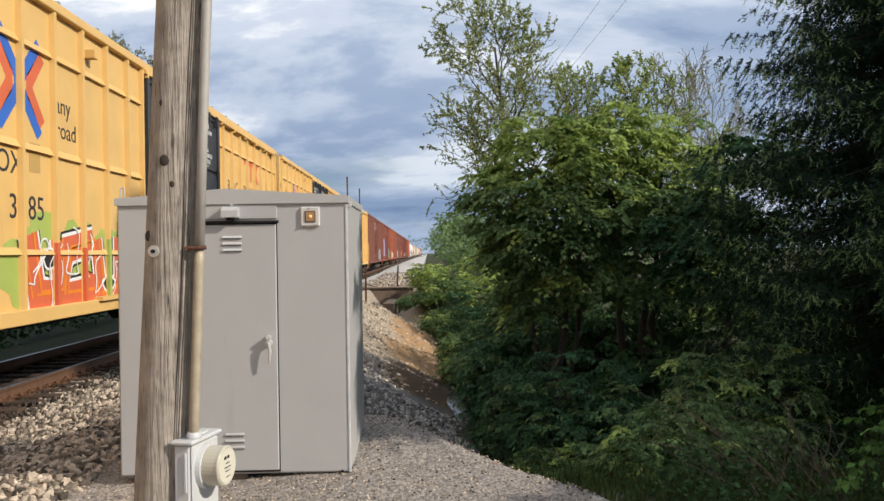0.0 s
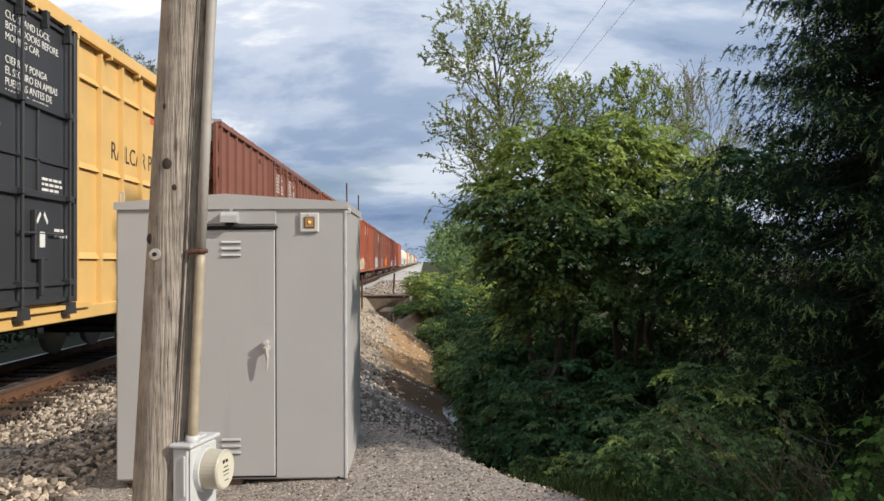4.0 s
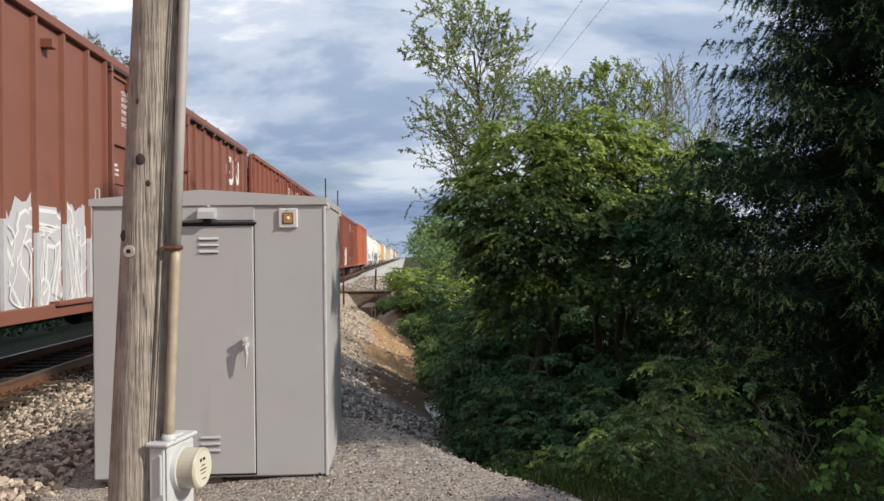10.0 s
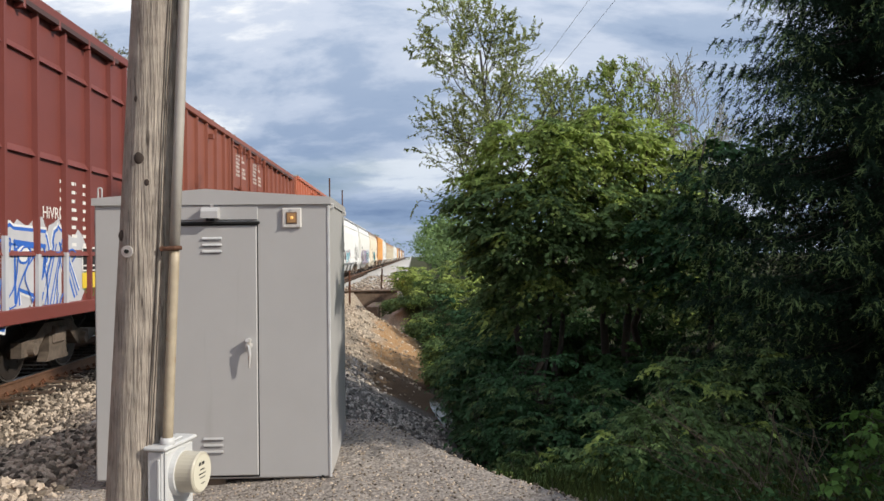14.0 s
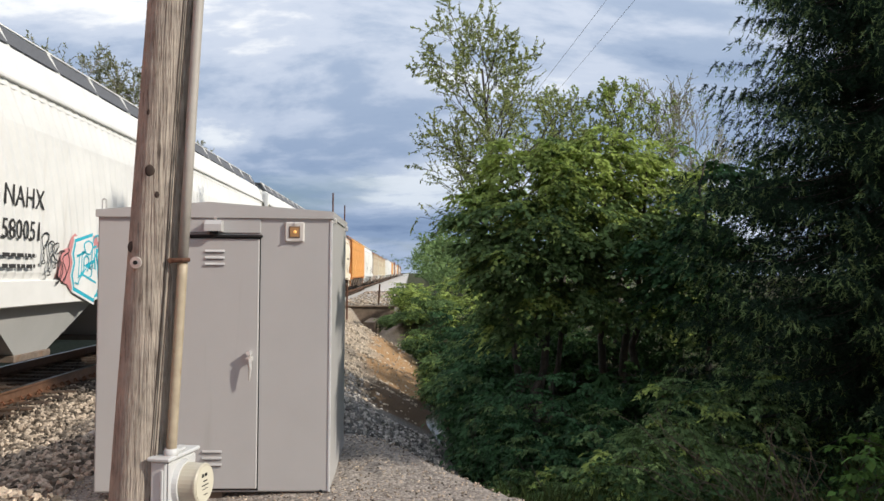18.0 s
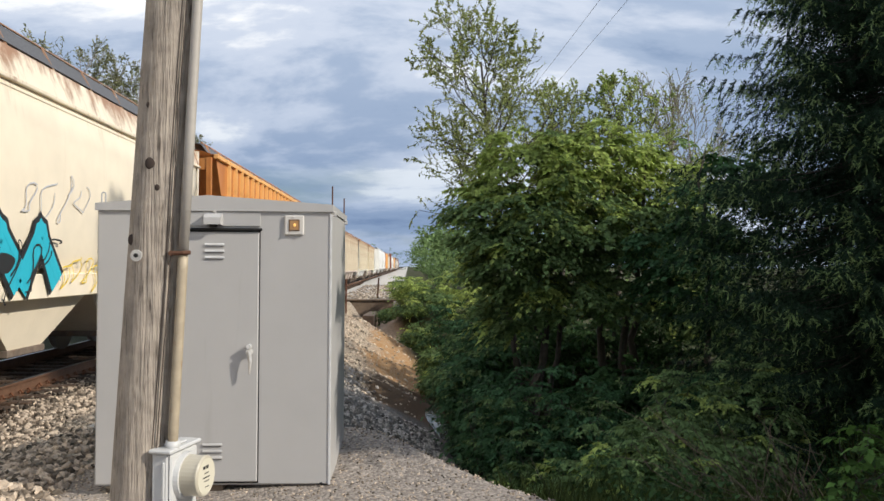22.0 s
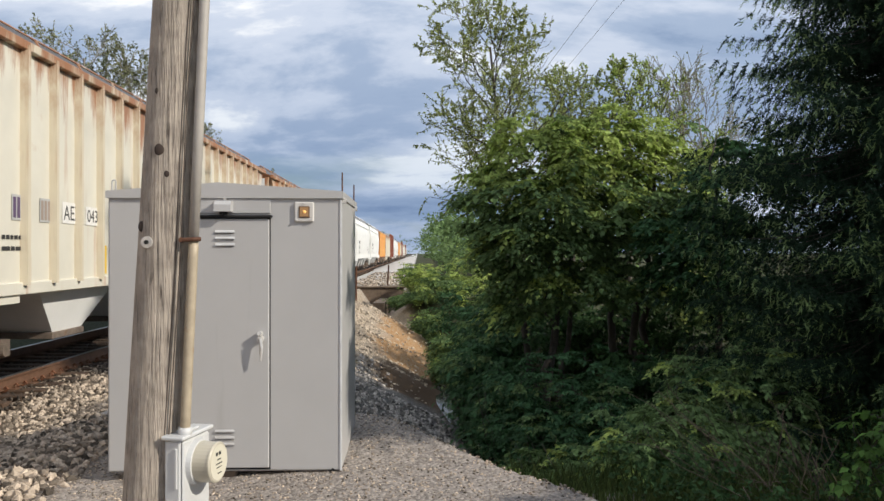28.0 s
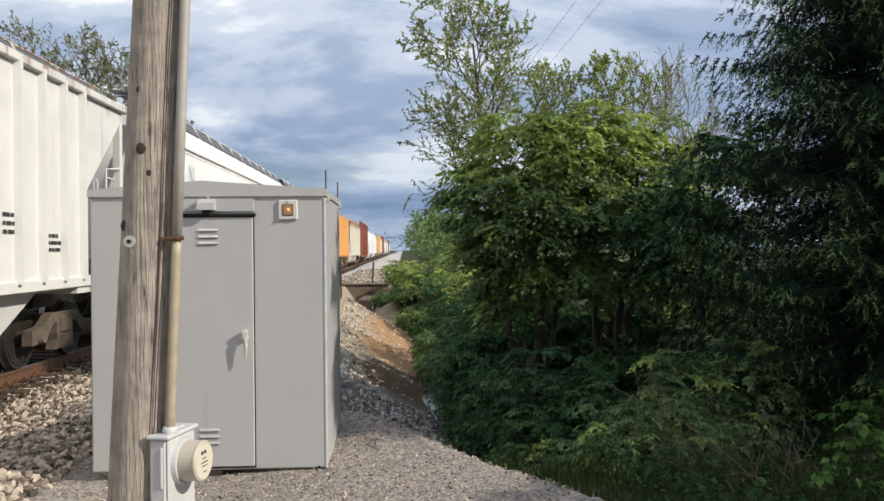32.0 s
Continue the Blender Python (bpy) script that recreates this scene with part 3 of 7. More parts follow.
    part("amber_lamp", bm, m, ind, "lit amber lamp", True, pose(-0.955, CY0 - 0.024, 1.936))
    part("lens", box(-0.988, -0.928, CY0 - 0.0285, CY0 - 0.0265, 1.902, 1.968), material("amber_lens", (0.42, 0.24, 0.11), 0.25), ind)
    for x, z in ((-0.958, 1.998), (-1.012, 1.876), (-0.906, 1.876)):
        part("screw", tube([(x, CY0 - 0.018, z), (x, CY0 - 0.027, z)], 0.008, 8), CHROME, ind)
    # lifting eyes and rods on the roof
    for x in (CX0 + 0.005, CX1 - 0.004):
        for y in (CY0 + 0.1, CY1 - 0.1):
            pts = [(x + 0.014 * math.cos(a), y, CZ1 + 0.085 + 0.014 * math.sin(a)) for a in np.linspace(0, math.pi, 8)]
            if x < -2:
                part("lifting_eye", tube([(x + 0.014, y, CZ1 - 0.05), *pts, (x - 0.014, y, CZ1 - 0.05)], 0.006, 6), PAINT, cab)
            else:
                part("rod", tube([(x, y, CZ1 - 0.06), (x, y, CZ1 + 0.16)], 0.006, 6), RUSTY, cab)
                part("clamp", box(x - 0.004, x + 0.03, y - 0.02, y + 0.02, CZ1 - 0.07, CZ1 - 0.03, 0.004), CHROME, cab)
    for x in (CX0 + 0.25, -1.55, CX1 - 0.25):
        part("skid", box(x - 0.09, x + 0.09, CY0 + 0.04, CY1 - 0.04, -0.06, CZ0, 0.01), CONCRETE, cab, "low block under the cabinet")
    part("ground_bolt", tube([(-0.752, CY0 - 0.014, 0.055), (-0.752, CY0 + 0.0, 0.055)], 0.014, 8), DARK, cab)


build_cabinet()

# ---------------------------------------------------------------- the wooden pole with its conduit and meter
WOOD = material("grey_weathered_wood", (0.38, 0.325, 0.27), 0.92, grain=0.3, grain_scale=14.0, streak=((0.07, 0.052, 0.04), 95.0, 0.55, 0.95), bump=1.0, bump_scale=90.0, bump_stretch=(1, 1, 0.045))
PIPE = material("painted_conduit", (0.40, 0.37, 0.33), 0.5, 0.0, grain=0.1, streak=((0.30, 0.17, 0.06), 5.0, 0.55, 0.5))
PIPE_TAN = material("tan_conduit", (0.42, 0.35, 0.25), 0.55, 0.1, grain=0.15, spots=(0.30, 0.15, 0.06), spot_scale=7.0, spot_cut=0.6)
CABLE = material("brown_cable", (0.06, 0.045, 0.035), 0.8, grain=0.3)
METER_GREY = material("meter_enamel", (0.55, 0.55, 0.54), 0.45, grain=0.04, grain_scale=8.0)


def pole_x(z):
    return -1.1295 + 0.0548 * (z - 1.0)


def build_pole():
    pole = thing("utility_pole", "grey weathered wooden utility pole, slightly leaning, with cracks and knots", "utility pole")
    bm = bmesh.new()
    rnd = random.Random(3)
    seg, rows = 132, 110
    depth = [rnd.uniform(0.003, 0.010) if rnd.random() < 0.22 else 0.0 for _ in range(seg)]
    rings = []
    for i in range(rows):
        z = -0.6 + 9.6 * (i / (rows - 1)) ** 1.15
        r = 0.1165 - 0.0046 * z
        ring = []
        for k in range(seg):
            a = 2 * math.pi * k / seg
            rr = r * (1 + 0.012 * math.sin(3 * a + z) + 0.008 * noise.noise((3 * math.cos(a), 3 * math.sin(a), z * 1.4))) - depth[k] * max(0.0, 0.25 + 1.3 * noise.noise((k * 3.1, z * 1.1, 0))) - 0.0012 * noise.noise((k * 1.7, z * 6.0, 4))
            ring.append(bm.verts.new((pole_x(z) + rr * math.cos(a), 2.25 + rr * math.sin(a), z)))
        rings.append(ring)
    for a, b in zip(rings, rings[1:]):
        for k in range(seg):
            bm.faces.new((a[k], a[(k + 1) % seg], b[(k + 1) % seg], b[k]))
    bm.faces.new(rings[-1])
    part("shaft", bm, WOOD, pole, smooth=True)
    for x, z, s in ((-1.092, 2.02, 0.019), (-1.160, 1.735, 0.018), (-1.10, 2.24, 0.011), (-1.065, 1.93, 0.010)):
        bm = bmesh.new(); bmesh.ops.create_uvsphere(bm, u_segments=12, v_segments=8, radius=s)
        bmesh.ops.scale(bm, vec=(1, 0.35, 1.25), verts=bm.verts)
        part("knot", bm, material("dark_knot", (0.05, 0.035, 0.028), 0.95), pole, smooth=True, at=pose(x, 2.252 - math.sqrt(max(0.0, (0.1165 - 0.0046 * z) ** 2 - (x - pole_x(z)) ** 2)), z))
    part("washer", tube([(-1.135, 2.155, 1.676), (-1.137, 2.139, 1.676)], 0.022, 12), CHROME, pole, "grey bolt washer")
    part("bolt", tube([(-1.135, 2.145, 1.676), (-1.137, 2.131, 1.676)], 0.008, 8), DARK, pole)
    for dx in (-0.010, 0.006):
        pts = [(pole_x(z) + 0.070 + dx - 0.003 * (z - 1) + 0.003 * math.sin(z * 5), 2.25 - 0.095 + 0.0035 * (z - 1), z) for z in np.linspace(0.96, 6, 26)]
        part("ground_wire", tube(pts, 0.0024, 6), CABLE, pole, "thin dark cable stapled to the pole")
    # conduit
    con = thing("conduit_riser", "painted steel conduit strapped to the pole", "conduit")
    for nm, a, b, mat, lb in (("pipe", 1.685, 6.5, PIPE, "grey upper length"), ("lower_pipe", 0.96, 1.69, PIPE_TAN, "tan, rust-stained lower length")):
        pts = [(-1.004 + 0.044 * (z - 0.96), 2.17, z) for z in np.linspace(a, b, 12)]
        part(nm, tube(pts, 0.019, 16), mat, con, lb, smooth=True)
    part("coupling", tube([(-1.004, 2.17, 0.95), (-1.003, 2.17, 0.985)], 0.026, 16), METER_GREY, con, smooth=True)
    part("strap", tube([(-1.012, 2.155, 1.685), (-0.992, 2.146, 1.685), (-0.967, 2.145, 1.687), (-0.944, 2.160, 1.688)], 0.008, 8), RUSTY, con, "rusty iron strap")
    part("strap_bolt", tube([(-1.012, 2.165, 1.685), (-1.012, 2.145, 1.685)], 0.010, 8), RUSTY, con)
    # meter
    met = thing("electric_meter", "grey metal meter box with a round dial meter on the pole", "electric meter", pose(-0.976, 2.222, 0.845, rz=-13))
    part("box_body", box(-0.072, -0.008, -0.105, 0.105, -0.26, 0.10, 0.006), METER_GREY, met)
    part("lid", box(-0.080, 0.012, -0.118, 0.118, 0.10, 0.116, 0.005), METER_GREY, met)
    part("hub_plate", box(-0.07, -0.005, -0.05, 0.04, 0.116, 0.127, 0.005), METER_GREY, met)
    part("front_cover", box(-0.008, 0.003, -0.100, 0.100, -0.25, 0.094, 0.006), METER_GREY, met)
    part("collar", tube([(0.003, 0, 0), (0.022, 0, 0)], [0.090, 0.086], 32), METER_GREY, met)
    cream = material("cream_plastic", (0.48, 0.44, 0.35), 0.35, grain=0.06, grain_scale=12.0)
    part("can", tube([(0.022, 0, 0), (0.082, 0, 0)], [0.077, 0.075], 32), cream, met)
    part("rim", tube([(0.08, 0, 0), (0.088, 0, 0), (0.092, 0, 0)], [0.077, 0.077, 0.072], 32), cream, met)
    face = part("dial_face", tube([(0.0915, 0, 0), (0.0935, 0, 0)], 0.067, 32), material("dial_white", (0.66, 0.62, 0.50), 0.25), met, "pale dial face behind a clear cover")
    for y, z, w, h in ((-0.018, 0.034, 0.016, 0.012), (0.006, 0.034, 0.016, 0.012), (0.0, 0.012, 0.03, 0.004), (0.0, -0.004, 0.05, 0.004), (0.0, -0.018, 0.04, 0.003), (0.004, -0.04, 0.03, 0.003)):
        part("dial_mark", box(0.0935, 0.0948, y - w / 2, y + w / 2, z - h / 2, z + h / 2), DARK, face)
    for k in range(3):
        pts = [(0.012 * (k + 1) * math.cos(a) - 0.045, -0.1065, -0.16 + 0.012 * (k + 1) * math.sin(a)) for a in np.linspace(0, 2 * math.pi, 20)]
        part("knockout_ring", tube(pts, 0.0018, 5, False), METER_GREY, met)
    part("hasp", box(-0.03, -0.018, -0.111, -0.103, -0.08, 0.07, 0.003), METER_GREY, met)


build_pole()

# ---------------------------------------------------------------- plants
def leaf_quads(pts, d, up, size, rnd, aspect=0.55):
    """Small four-cornered leaves with a fold, at the given places, pointing along d, their upper faces towards up."""
    n = len(pts)
    d = d / (np.linalg.norm(d, axis=1)[:, None] + 1e-9)
    s = np.cross(d, up); s /= np.linalg.norm(s, axis=1)[:, None] + 1e-9
    nn = np.cross(s, d)
    L = (size * (0.65 + 0.7 * rnd.rand(n)))[:, None]
    w = L * aspect * 0.5
    V = np.stack((pts, pts + d * L * 0.42 + s * w + nn * w * 0.3, pts + d * L, pts + d * L * 0.42 - s * w + nn * w * 0.3), 1).reshape(-1, 3)
    return V, np.arange(4 * n).reshape(n, 4)


def leaf_cards(pts, size, rnd, aspect=0.55, droop=0.3):
    """Leaves turned every way, hanging a little."""
    n = len(pts)
    d = rnd.randn(n, 3); d[:, 2] = d[:, 2] * 0.7 - droop * 2
    up = rnd.randn(n, 3); up[:, 2] += 1.7
    return leaf_quads(pts, d, up, size, rnd, aspect)


def crown_points(blobs, clumps, leaves, spread, rnd, shell=0.55):
    """Places of clumps spread through squashed balls, denser towards their outside, and of the leaves in them."""
    vol = np.array([b[3] * b[4] * b[5] for b in blobs]) ** 0.8
    pick = rnd.choice(len(blobs), clumps, p=vol / vol.sum())
    B = np.array(blobs, float)[pick]
    d = rnd.randn(clumps, 3); d /= np.linalg.norm(d, axis=1)[:, None]
    r = shell + (1 - shell) * rnd.rand(clumps) ** 0.6
    r *= 0.82 + 0.36 * rnd.rand(clumps)
    C = B[:, :3] + d * r[:, None] * B[:, 3:6]
    P = np.repeat(C, leaves, 0) + rnd.randn(clumps * leaves, 3) * np.array([1, 1, 0.42]) * spread * (0.5 + rnd.rand(clumps, 1).repeat(leaves, 0))
    return C, P


def spray_leaves(C, centre, reach, twigs, per, size, rnd, aspect=0.7, droop=0.55, fan=1.35):
    """Flat sprays: from every place in C a fan of twigs grows outwards and droops, with leaves on both sides of each twig."""
    n = len(C)
    o = C - np.asarray(centre)
    base = np.arctan2(o[:, 1], o[:, 0]) + 0.5 * rnd.randn(n)
    ang = (base[:, None] + rnd.uniform(-fan, fan, (n, twigs)))[:, :, None]
    l = (reach * (0.6 + 0.6 * rnd.rand(n))[:, None] * (0.5 + 0.7 * rnd.rand(n, twigs)))[:, :, None]
    rise = (rnd.normal(0.12, 0.22, (n, 1)) + rnd.normal(0, 0.14, (n, twigs)))[:, :, None]
    s = (np.arange(per)[None, None, :] + rnd.rand(n, twigs, per)) / per
    cs, sn = np.cos(ang), np.sin(ang)
    P = np.stack((C[:, 0, None, None] + cs * l * s, C[:, 1, None, None] + sn * l * s, C[:, 2, None, None] + l * (rise * s - droop * s * s)), -1).reshape(-1, 3)
    sg = np.where(np.arange(per) % 2, 1.0, -1.0)[None, None, :] * (1 - 0.6 * s)
    D = np.stack((0.6 * cs - 0.8 * sn * sg, 0.6 * sn + 0.8 * cs * sg, -0.25 - 0.45 * rnd.rand(n, twigs, per)), -1).reshape(-1, 3) + 0.2 * rnd.randn(n * twigs * per, 3)
    U = np.stack((0.5 * cs + 0 * s, 0.5 * sn + 0 * s, 1.0 + 0 * s), -1).reshape(-1, 3) + 0.3 * rnd.randn(n * twigs * per, 3)
    return leaf_quads(P, D, U, size, rnd, aspect)


BARK = material("grey_brown_bark", (0.065, 0.055, 0.045), 0.95, grain=0.3, grain_scale=18.0, bump=0.5, bump_scale=30.0)


def leaf_mat(name, col, tr=0.42, var=0.5):
    return material(name, col, 0.62, per_island=var, translucent=tr, spec=0.12)


PALE_BARK = material("pale_grey_bark", (0.27, 0.24, 0.20), 0.95, grain=0.3, grain_scale=18.0)
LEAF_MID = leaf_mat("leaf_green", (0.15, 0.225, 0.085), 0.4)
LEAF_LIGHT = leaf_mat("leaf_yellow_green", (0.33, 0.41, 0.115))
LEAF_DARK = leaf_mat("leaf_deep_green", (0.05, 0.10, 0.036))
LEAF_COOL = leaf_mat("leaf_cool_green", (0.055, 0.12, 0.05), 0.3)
NEEDLE = leaf_mat("spruce_needles", (0.022, 0.045, 0.024), 0.1)
NEEDLE_TIP = leaf_mat("spruce_young_tips", (0.19, 0.27, 0.105), 0.25)
DRY = material("dry_stems", (0.15, 0.115, 0.08), 0.9, per_island=0.4)


def limb(bm, a, b, r0, r1, rnd, wander=0.08, n=6):
    a, b = Vector(a), Vector(b)
    L = (b - a).length
    pts = [a + (b - a) * (i / n) + Vector(rnd.randn(3)) * (wander * L * (0 < i < n) / n * 1.6) for i in range(n + 1)]
    add_tube(bm, pts, [r0 + (r1 - r0) * i / n for i in range(n + 1)], 7 if r0 > 0.03 else 4)
    return pts


def make_tree(base, height, blobs, sprays, size, mat, label, seed, trunk_r=0.11, lean=(0, 0), name="tree", stems=1, mat2=None, share=0.3, high=None,
              aspect=0.7, bark=None, shell=0.5, reach=0.5, twigs=7, per=9, droop=0.55, fan=1.35, splay=2.6):
    """A trunk from which limbs fork again and again to flat sprays of leaves; the second leaf colour gathers above the
    height 'high', which puts a sunlit top into the colour.
    """
    rnd = np.random.RandomState(seed)
    t = thing(name, label, name, pose(*base))
    o = np.array(base)
    blobs = [(b[0] - o[0], b[1] - o[1], b[2] - o[2], *b[3:]) for b in blobs]
    C, _ = crown_points(blobs, sprays, 1, 0.0, rnd, shell)
    bm = bmesh.new()
    nodes, radii = [], []
    for s in range(stems):
        off = rnd.randn(2) * 0.2 * (stems > 1)
        spine = limb(bm, (off[0] * 0.6, off[1] * 0.6, -0.4), (lean[0] + off[0] * splay, lean[1] + off[1] * splay, height * (1 - 0.25 * rnd.rand() * (stems > 1))), trunk_r, trunk_r * 0.15, rnd, 0.10, 9)
        nodes += [p[:] for p in spine[2:]]
        radii += [trunk_r * (1 - 0.85 * i / 9) for i in range(2, 10)]
    for k in np.argsort(np.linalg.norm(C - np.array([lean[0] * 0.5, lean[1] * 0.5, height * 0.45]), axis=1)):
        c = C[k]
        A = np.array(nodes)
        d = A - c
        dist = np.linalg.norm(d, axis=1)
        j = int(np.argmin(dist + 1.1 * np.clip(d[:, 2] + 0.25 * dist, 0, None)))
        r0 = max(0.004, min(radii[j] * 0.62, 0.012 + 0.02 * dist[j]))
        n = 3 if dist[j] < 0.5 else 5
        pts = limb(bm, nodes[j], c, r0, 0.003, rnd, 0.16, n)
        for i, p in enumerate(pts[1:]):
            nodes.append(p[:]); radii.append(r0 * (1 - 0.75 * (i + 1) / n))
    part("trunk", bm, bark or BARK, t, "grey-brown trunk and limbs", True)
    centre = (lean[0] * 0.5, lean[1] * 0.5, 0)
    # with 'high', upper sprays get the second colour: sun on the crown painted in
    tinted = np.zeros(len(C), bool)
    if mat2:
        tinted = rnd.rand(len(C)) < (share if high is None else share * (0.25 + 1.5 * smooth(high - o[2] - 0.5, high - o[2] + 0.5, C[:, 2])))
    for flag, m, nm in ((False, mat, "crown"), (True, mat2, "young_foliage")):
        if (tinted == flag).any():
            V, F = spray_leaves(C[tinted == flag], centre, reach, twigs, per, size, rnd, aspect, droop, fan)
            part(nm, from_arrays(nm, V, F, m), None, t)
    return t


def grow(bm, p, d, length, r, level, kids, rnd, twigs, rise=0.05, spread=0.75, first=0.3, thin=0.005):
    """A limb that wanders upwards and forks, down to twigs; the twigs' points are gathered."""
    n = (9, 6, 4, 3)[min(level, 3)]
    pts, d = [Vector(p)], Vector(d).normalized()
    dirs = [d]
    for i in range(n):
        d = (d + Vector(rnd.randn(3)) * (0.05 if level == 0 else 0.16) + Vector((0, 0, rise * (level > 0)))).normalized()
        dirs.append(d); pts.append(pts[-1] + d * (length / n))
    add_tube(bm, pts, [max(thin, r * (1 - 0.75 * i / n)) for i in range(n + 1)], 7 if level == 0 else (5 if level == 1 else 3), level < 2)
    if level >= len(kids):
        twigs.append(pts)
        return
    a0 = rnd.rand() * 6.28
    for k in range(kids[level]):
        f = first + (1 - first) * (k + rnd.rand()) / kids[level] if level == 0 else 0.2 + 0.8 * (k + rnd.rand()) / kids[level]
        i = min(n - 1, int(f * n))
        q = pts[i].lerp(pts[i + 1], f * n - i)
        a = a0 + k * 2.4 + 0.4 * rnd.randn()
        x = dirs[i].orthogonal().normalized(); y = dirs[i].cross(x)
        side = x * math.cos(a) + y * math.sin(a)
        lean_out = spread * (0.75 + 0.5 * rnd.rand())
        nd = dirs[i] * math.cos(lean_out) + side * math.sin(lean_out)
        nl = length * ((0.30 if level == 0 else 0.52) * (1.25 - 0.65 * f)) * (0.75 + 0.5 * rnd.rand())
        grow(bm, q, nd, nl, max(thin, r * (1 - 0.75 * f) * 0.55), level + 1, kids, rnd, twigs, rise, spread, first, thin)


def make_open_tree(base, height, kids, label, seed, mat, size, per, trunk_r=0.09, lean=(0, 0), rise=0.05, spread=0.75, first=0.3, thin=0.005, bark=None, droop=0.2, extra=(), mat2=None):
    """A thinly leaved tree: forking limbs and twigs that show, with small leaves along the twigs."""
    rnd = np.random.RandomState(seed)
    t = thing("tree", label, "tree", pose(*base))
    bm, twigs = bmesh.new(), []
    grow(bm, (0, 0, -0.4), (lean[0], lean[1], height), height + 0.4, trunk_r, 0, kids, rnd, twigs, rise, spread, first, thin)
    for p, d, l in extra:
        grow(bm, p, d, l, trunk_r * 0.4, 1, kids, rnd, twigs, rise, spread, first, thin)
    part("trunk", bm, bark or BARK, t, "grey-brown trunk, limbs and fine twigs", True)
    if per:
        P = np.array([[v[:] for v in tw] for tw in twigs])
        n, m, _ = P.shape
        s = rnd.rand(n, per) * (m - 1.001)
        i = s.astype(int)
        rows = np.arange(n)[:, None]
        f = (s - i)[..., None]
        Q = P[rows, i] * (1 - f) + P[rows, i + 1] * f
        D = (P[rows, i + 1] - P[rows, i]); D /= np.linalg.norm(D, axis=2)[..., None] + 1e-9
        D = D * 0.7 + rnd.randn(n, per, 3) * 0.55; D[..., 2] -= droop
        keep = (rnd.rand(n, 1) < 0.9) & (rnd.rand(n, per) < 0.95)
        tinted = np.repeat((rnd.rand(n, 1) < 0.4), per, 1) if mat2 else np.zeros((n, per), bool)
        for flag, m_, nm in ((False, mat, "crown"), (True, mat2, "young_foliage")):
            k = keep & (tinted == flag)
            if k.any():
                V, F = leaf_quads(Q[k], D[k], rnd.randn(k.sum(), 3) + (0, 0, 1.2), size, rnd, 0.5)
                part(nm, from_arrays(nm, V, F, m_), None, t)
    return t


def make_spruce(base, height, radius, label, seed, low=0.0, boughs=22, step=0.16, top_dense=6.8, face=(-0.62, -0.78), needle=1.0, thin=0.4):
    """A spruce: tiers of boughs that sag and lift at their tips, hung with drooping branchlets of short needles; the side away from the path is thinner."""
    rnd = np.random.RandomState(seed)
    t = thing("spruce_tree", label, "spruce", pose(*base))
    bm = bmesh.new()
    limb(bm, (0, 0, -0.4), (0, 0, height), 0.17, 0.02, rnd, 0.01, 10)
    A, B, Ls, Fr = [], [], [], []
    z = low
    while z < height - 0.3:
        R = radius * (0.12 + 0.88 * (1 - z / height) ** 0.75)
        tier = 0.82 + 0.3 * rnd.rand()
        for k in range(boughs):
            a = rnd.rand() * 6.283
            dirv = np.array([math.cos(a), math.sin(a), 0])
            if dirv[0] * face[0] + dirv[1] * face[1] < -0.25 and rnd.rand() < thin:
                continue
            side = np.array([-dirv[1], dirv[0], 0])
            r = R * tier * (0.6 + 0.55 * rnd.rand())
            n = max(5, int(r / 0.13))
            sag = 0.24 + 0.26 * rnd.rand()
            s = np.linspace(0, 1, n + 1)
            pts = dirv * (r * s)[:, None] + np.array([0, 0, 1.0]) * (z + 0.12 * rnd.randn() - sag * r * s + 0.22 * r * s ** 3)[:, None]
            pts += rnd.randn(n + 1, 3) * 0.012
            line = pts[:int(0.8 * n):3] if n > 8 else pts
            add_tube(bm, line, [0.02 * (1 - 0.85 * i / len(line)) for i in range(len(line))], 4, False)
            for i in range(max(1, int(0.10 * n)), n + 1):
                for sg in (-1, 1, 0.0):
                    l = (0.17 + 0.26 * (1 - s[i])) * (0.55 + 0.8 * rnd.rand())
                    A.append(pts[i]); Ls.append(l); Fr.append(s[i])
                    B.append((sg * 0.7 + 0.4 * rnd.randn()) * side + dirv * (0.55 + 0.2 * rnd.randn()) + np.array([0, 0, -0.10 - 0.75 * rnd.rand()]))
        z += step if z < top_dense else 0.42
    part("trunk", bm, BARK, t, "dark trunk and drooping boughs", True)
    A, B, Ls = np.array(A), np.array(B), np.array(Ls)
    B /= np.linalg.norm(B, axis=1)[:, None]
    per = 18 if needle < 2 else 8
    n = len(A)
    s = (np.arange(per) + rnd.rand(n, per)) / per
    P = A[:, None] + B[:, None] * (Ls[:, None] * s)[..., None]
    P[..., 2] -= 0.45 * Ls[:, None] * s * s
    D = B[:, None] * 0.7 + rnd.randn(n, per, 3) * 0.62; D[..., 2] -= 0.2 * s
    D /= np.linalg.norm(D, axis=2)[..., None]
    tinted = (s > 0.55) & (np.array(Fr)[:, None] > 0.72) & (rnd.rand(n, 1) < 0.55)
    W = np.cross(D, rnd.randn(n, per, 3)); W /= np.linalg.norm(W, axis=2)[..., None]
    Ln = (0.045 + 0.03 * rnd.rand(n, per))[..., None]
    for flag, mat, nm in ((False, NEEDLE, "foliage"), (True, NEEDLE_TIP, "young_foliage")):
        k = tinted == flag
        p, d, w, l = P[k], D[k], W[k] * 0.008 * needle, Ln[k] * needle
        V = np.stack((p - w, p + w, p + d * l), 1).reshape(-1, 3)
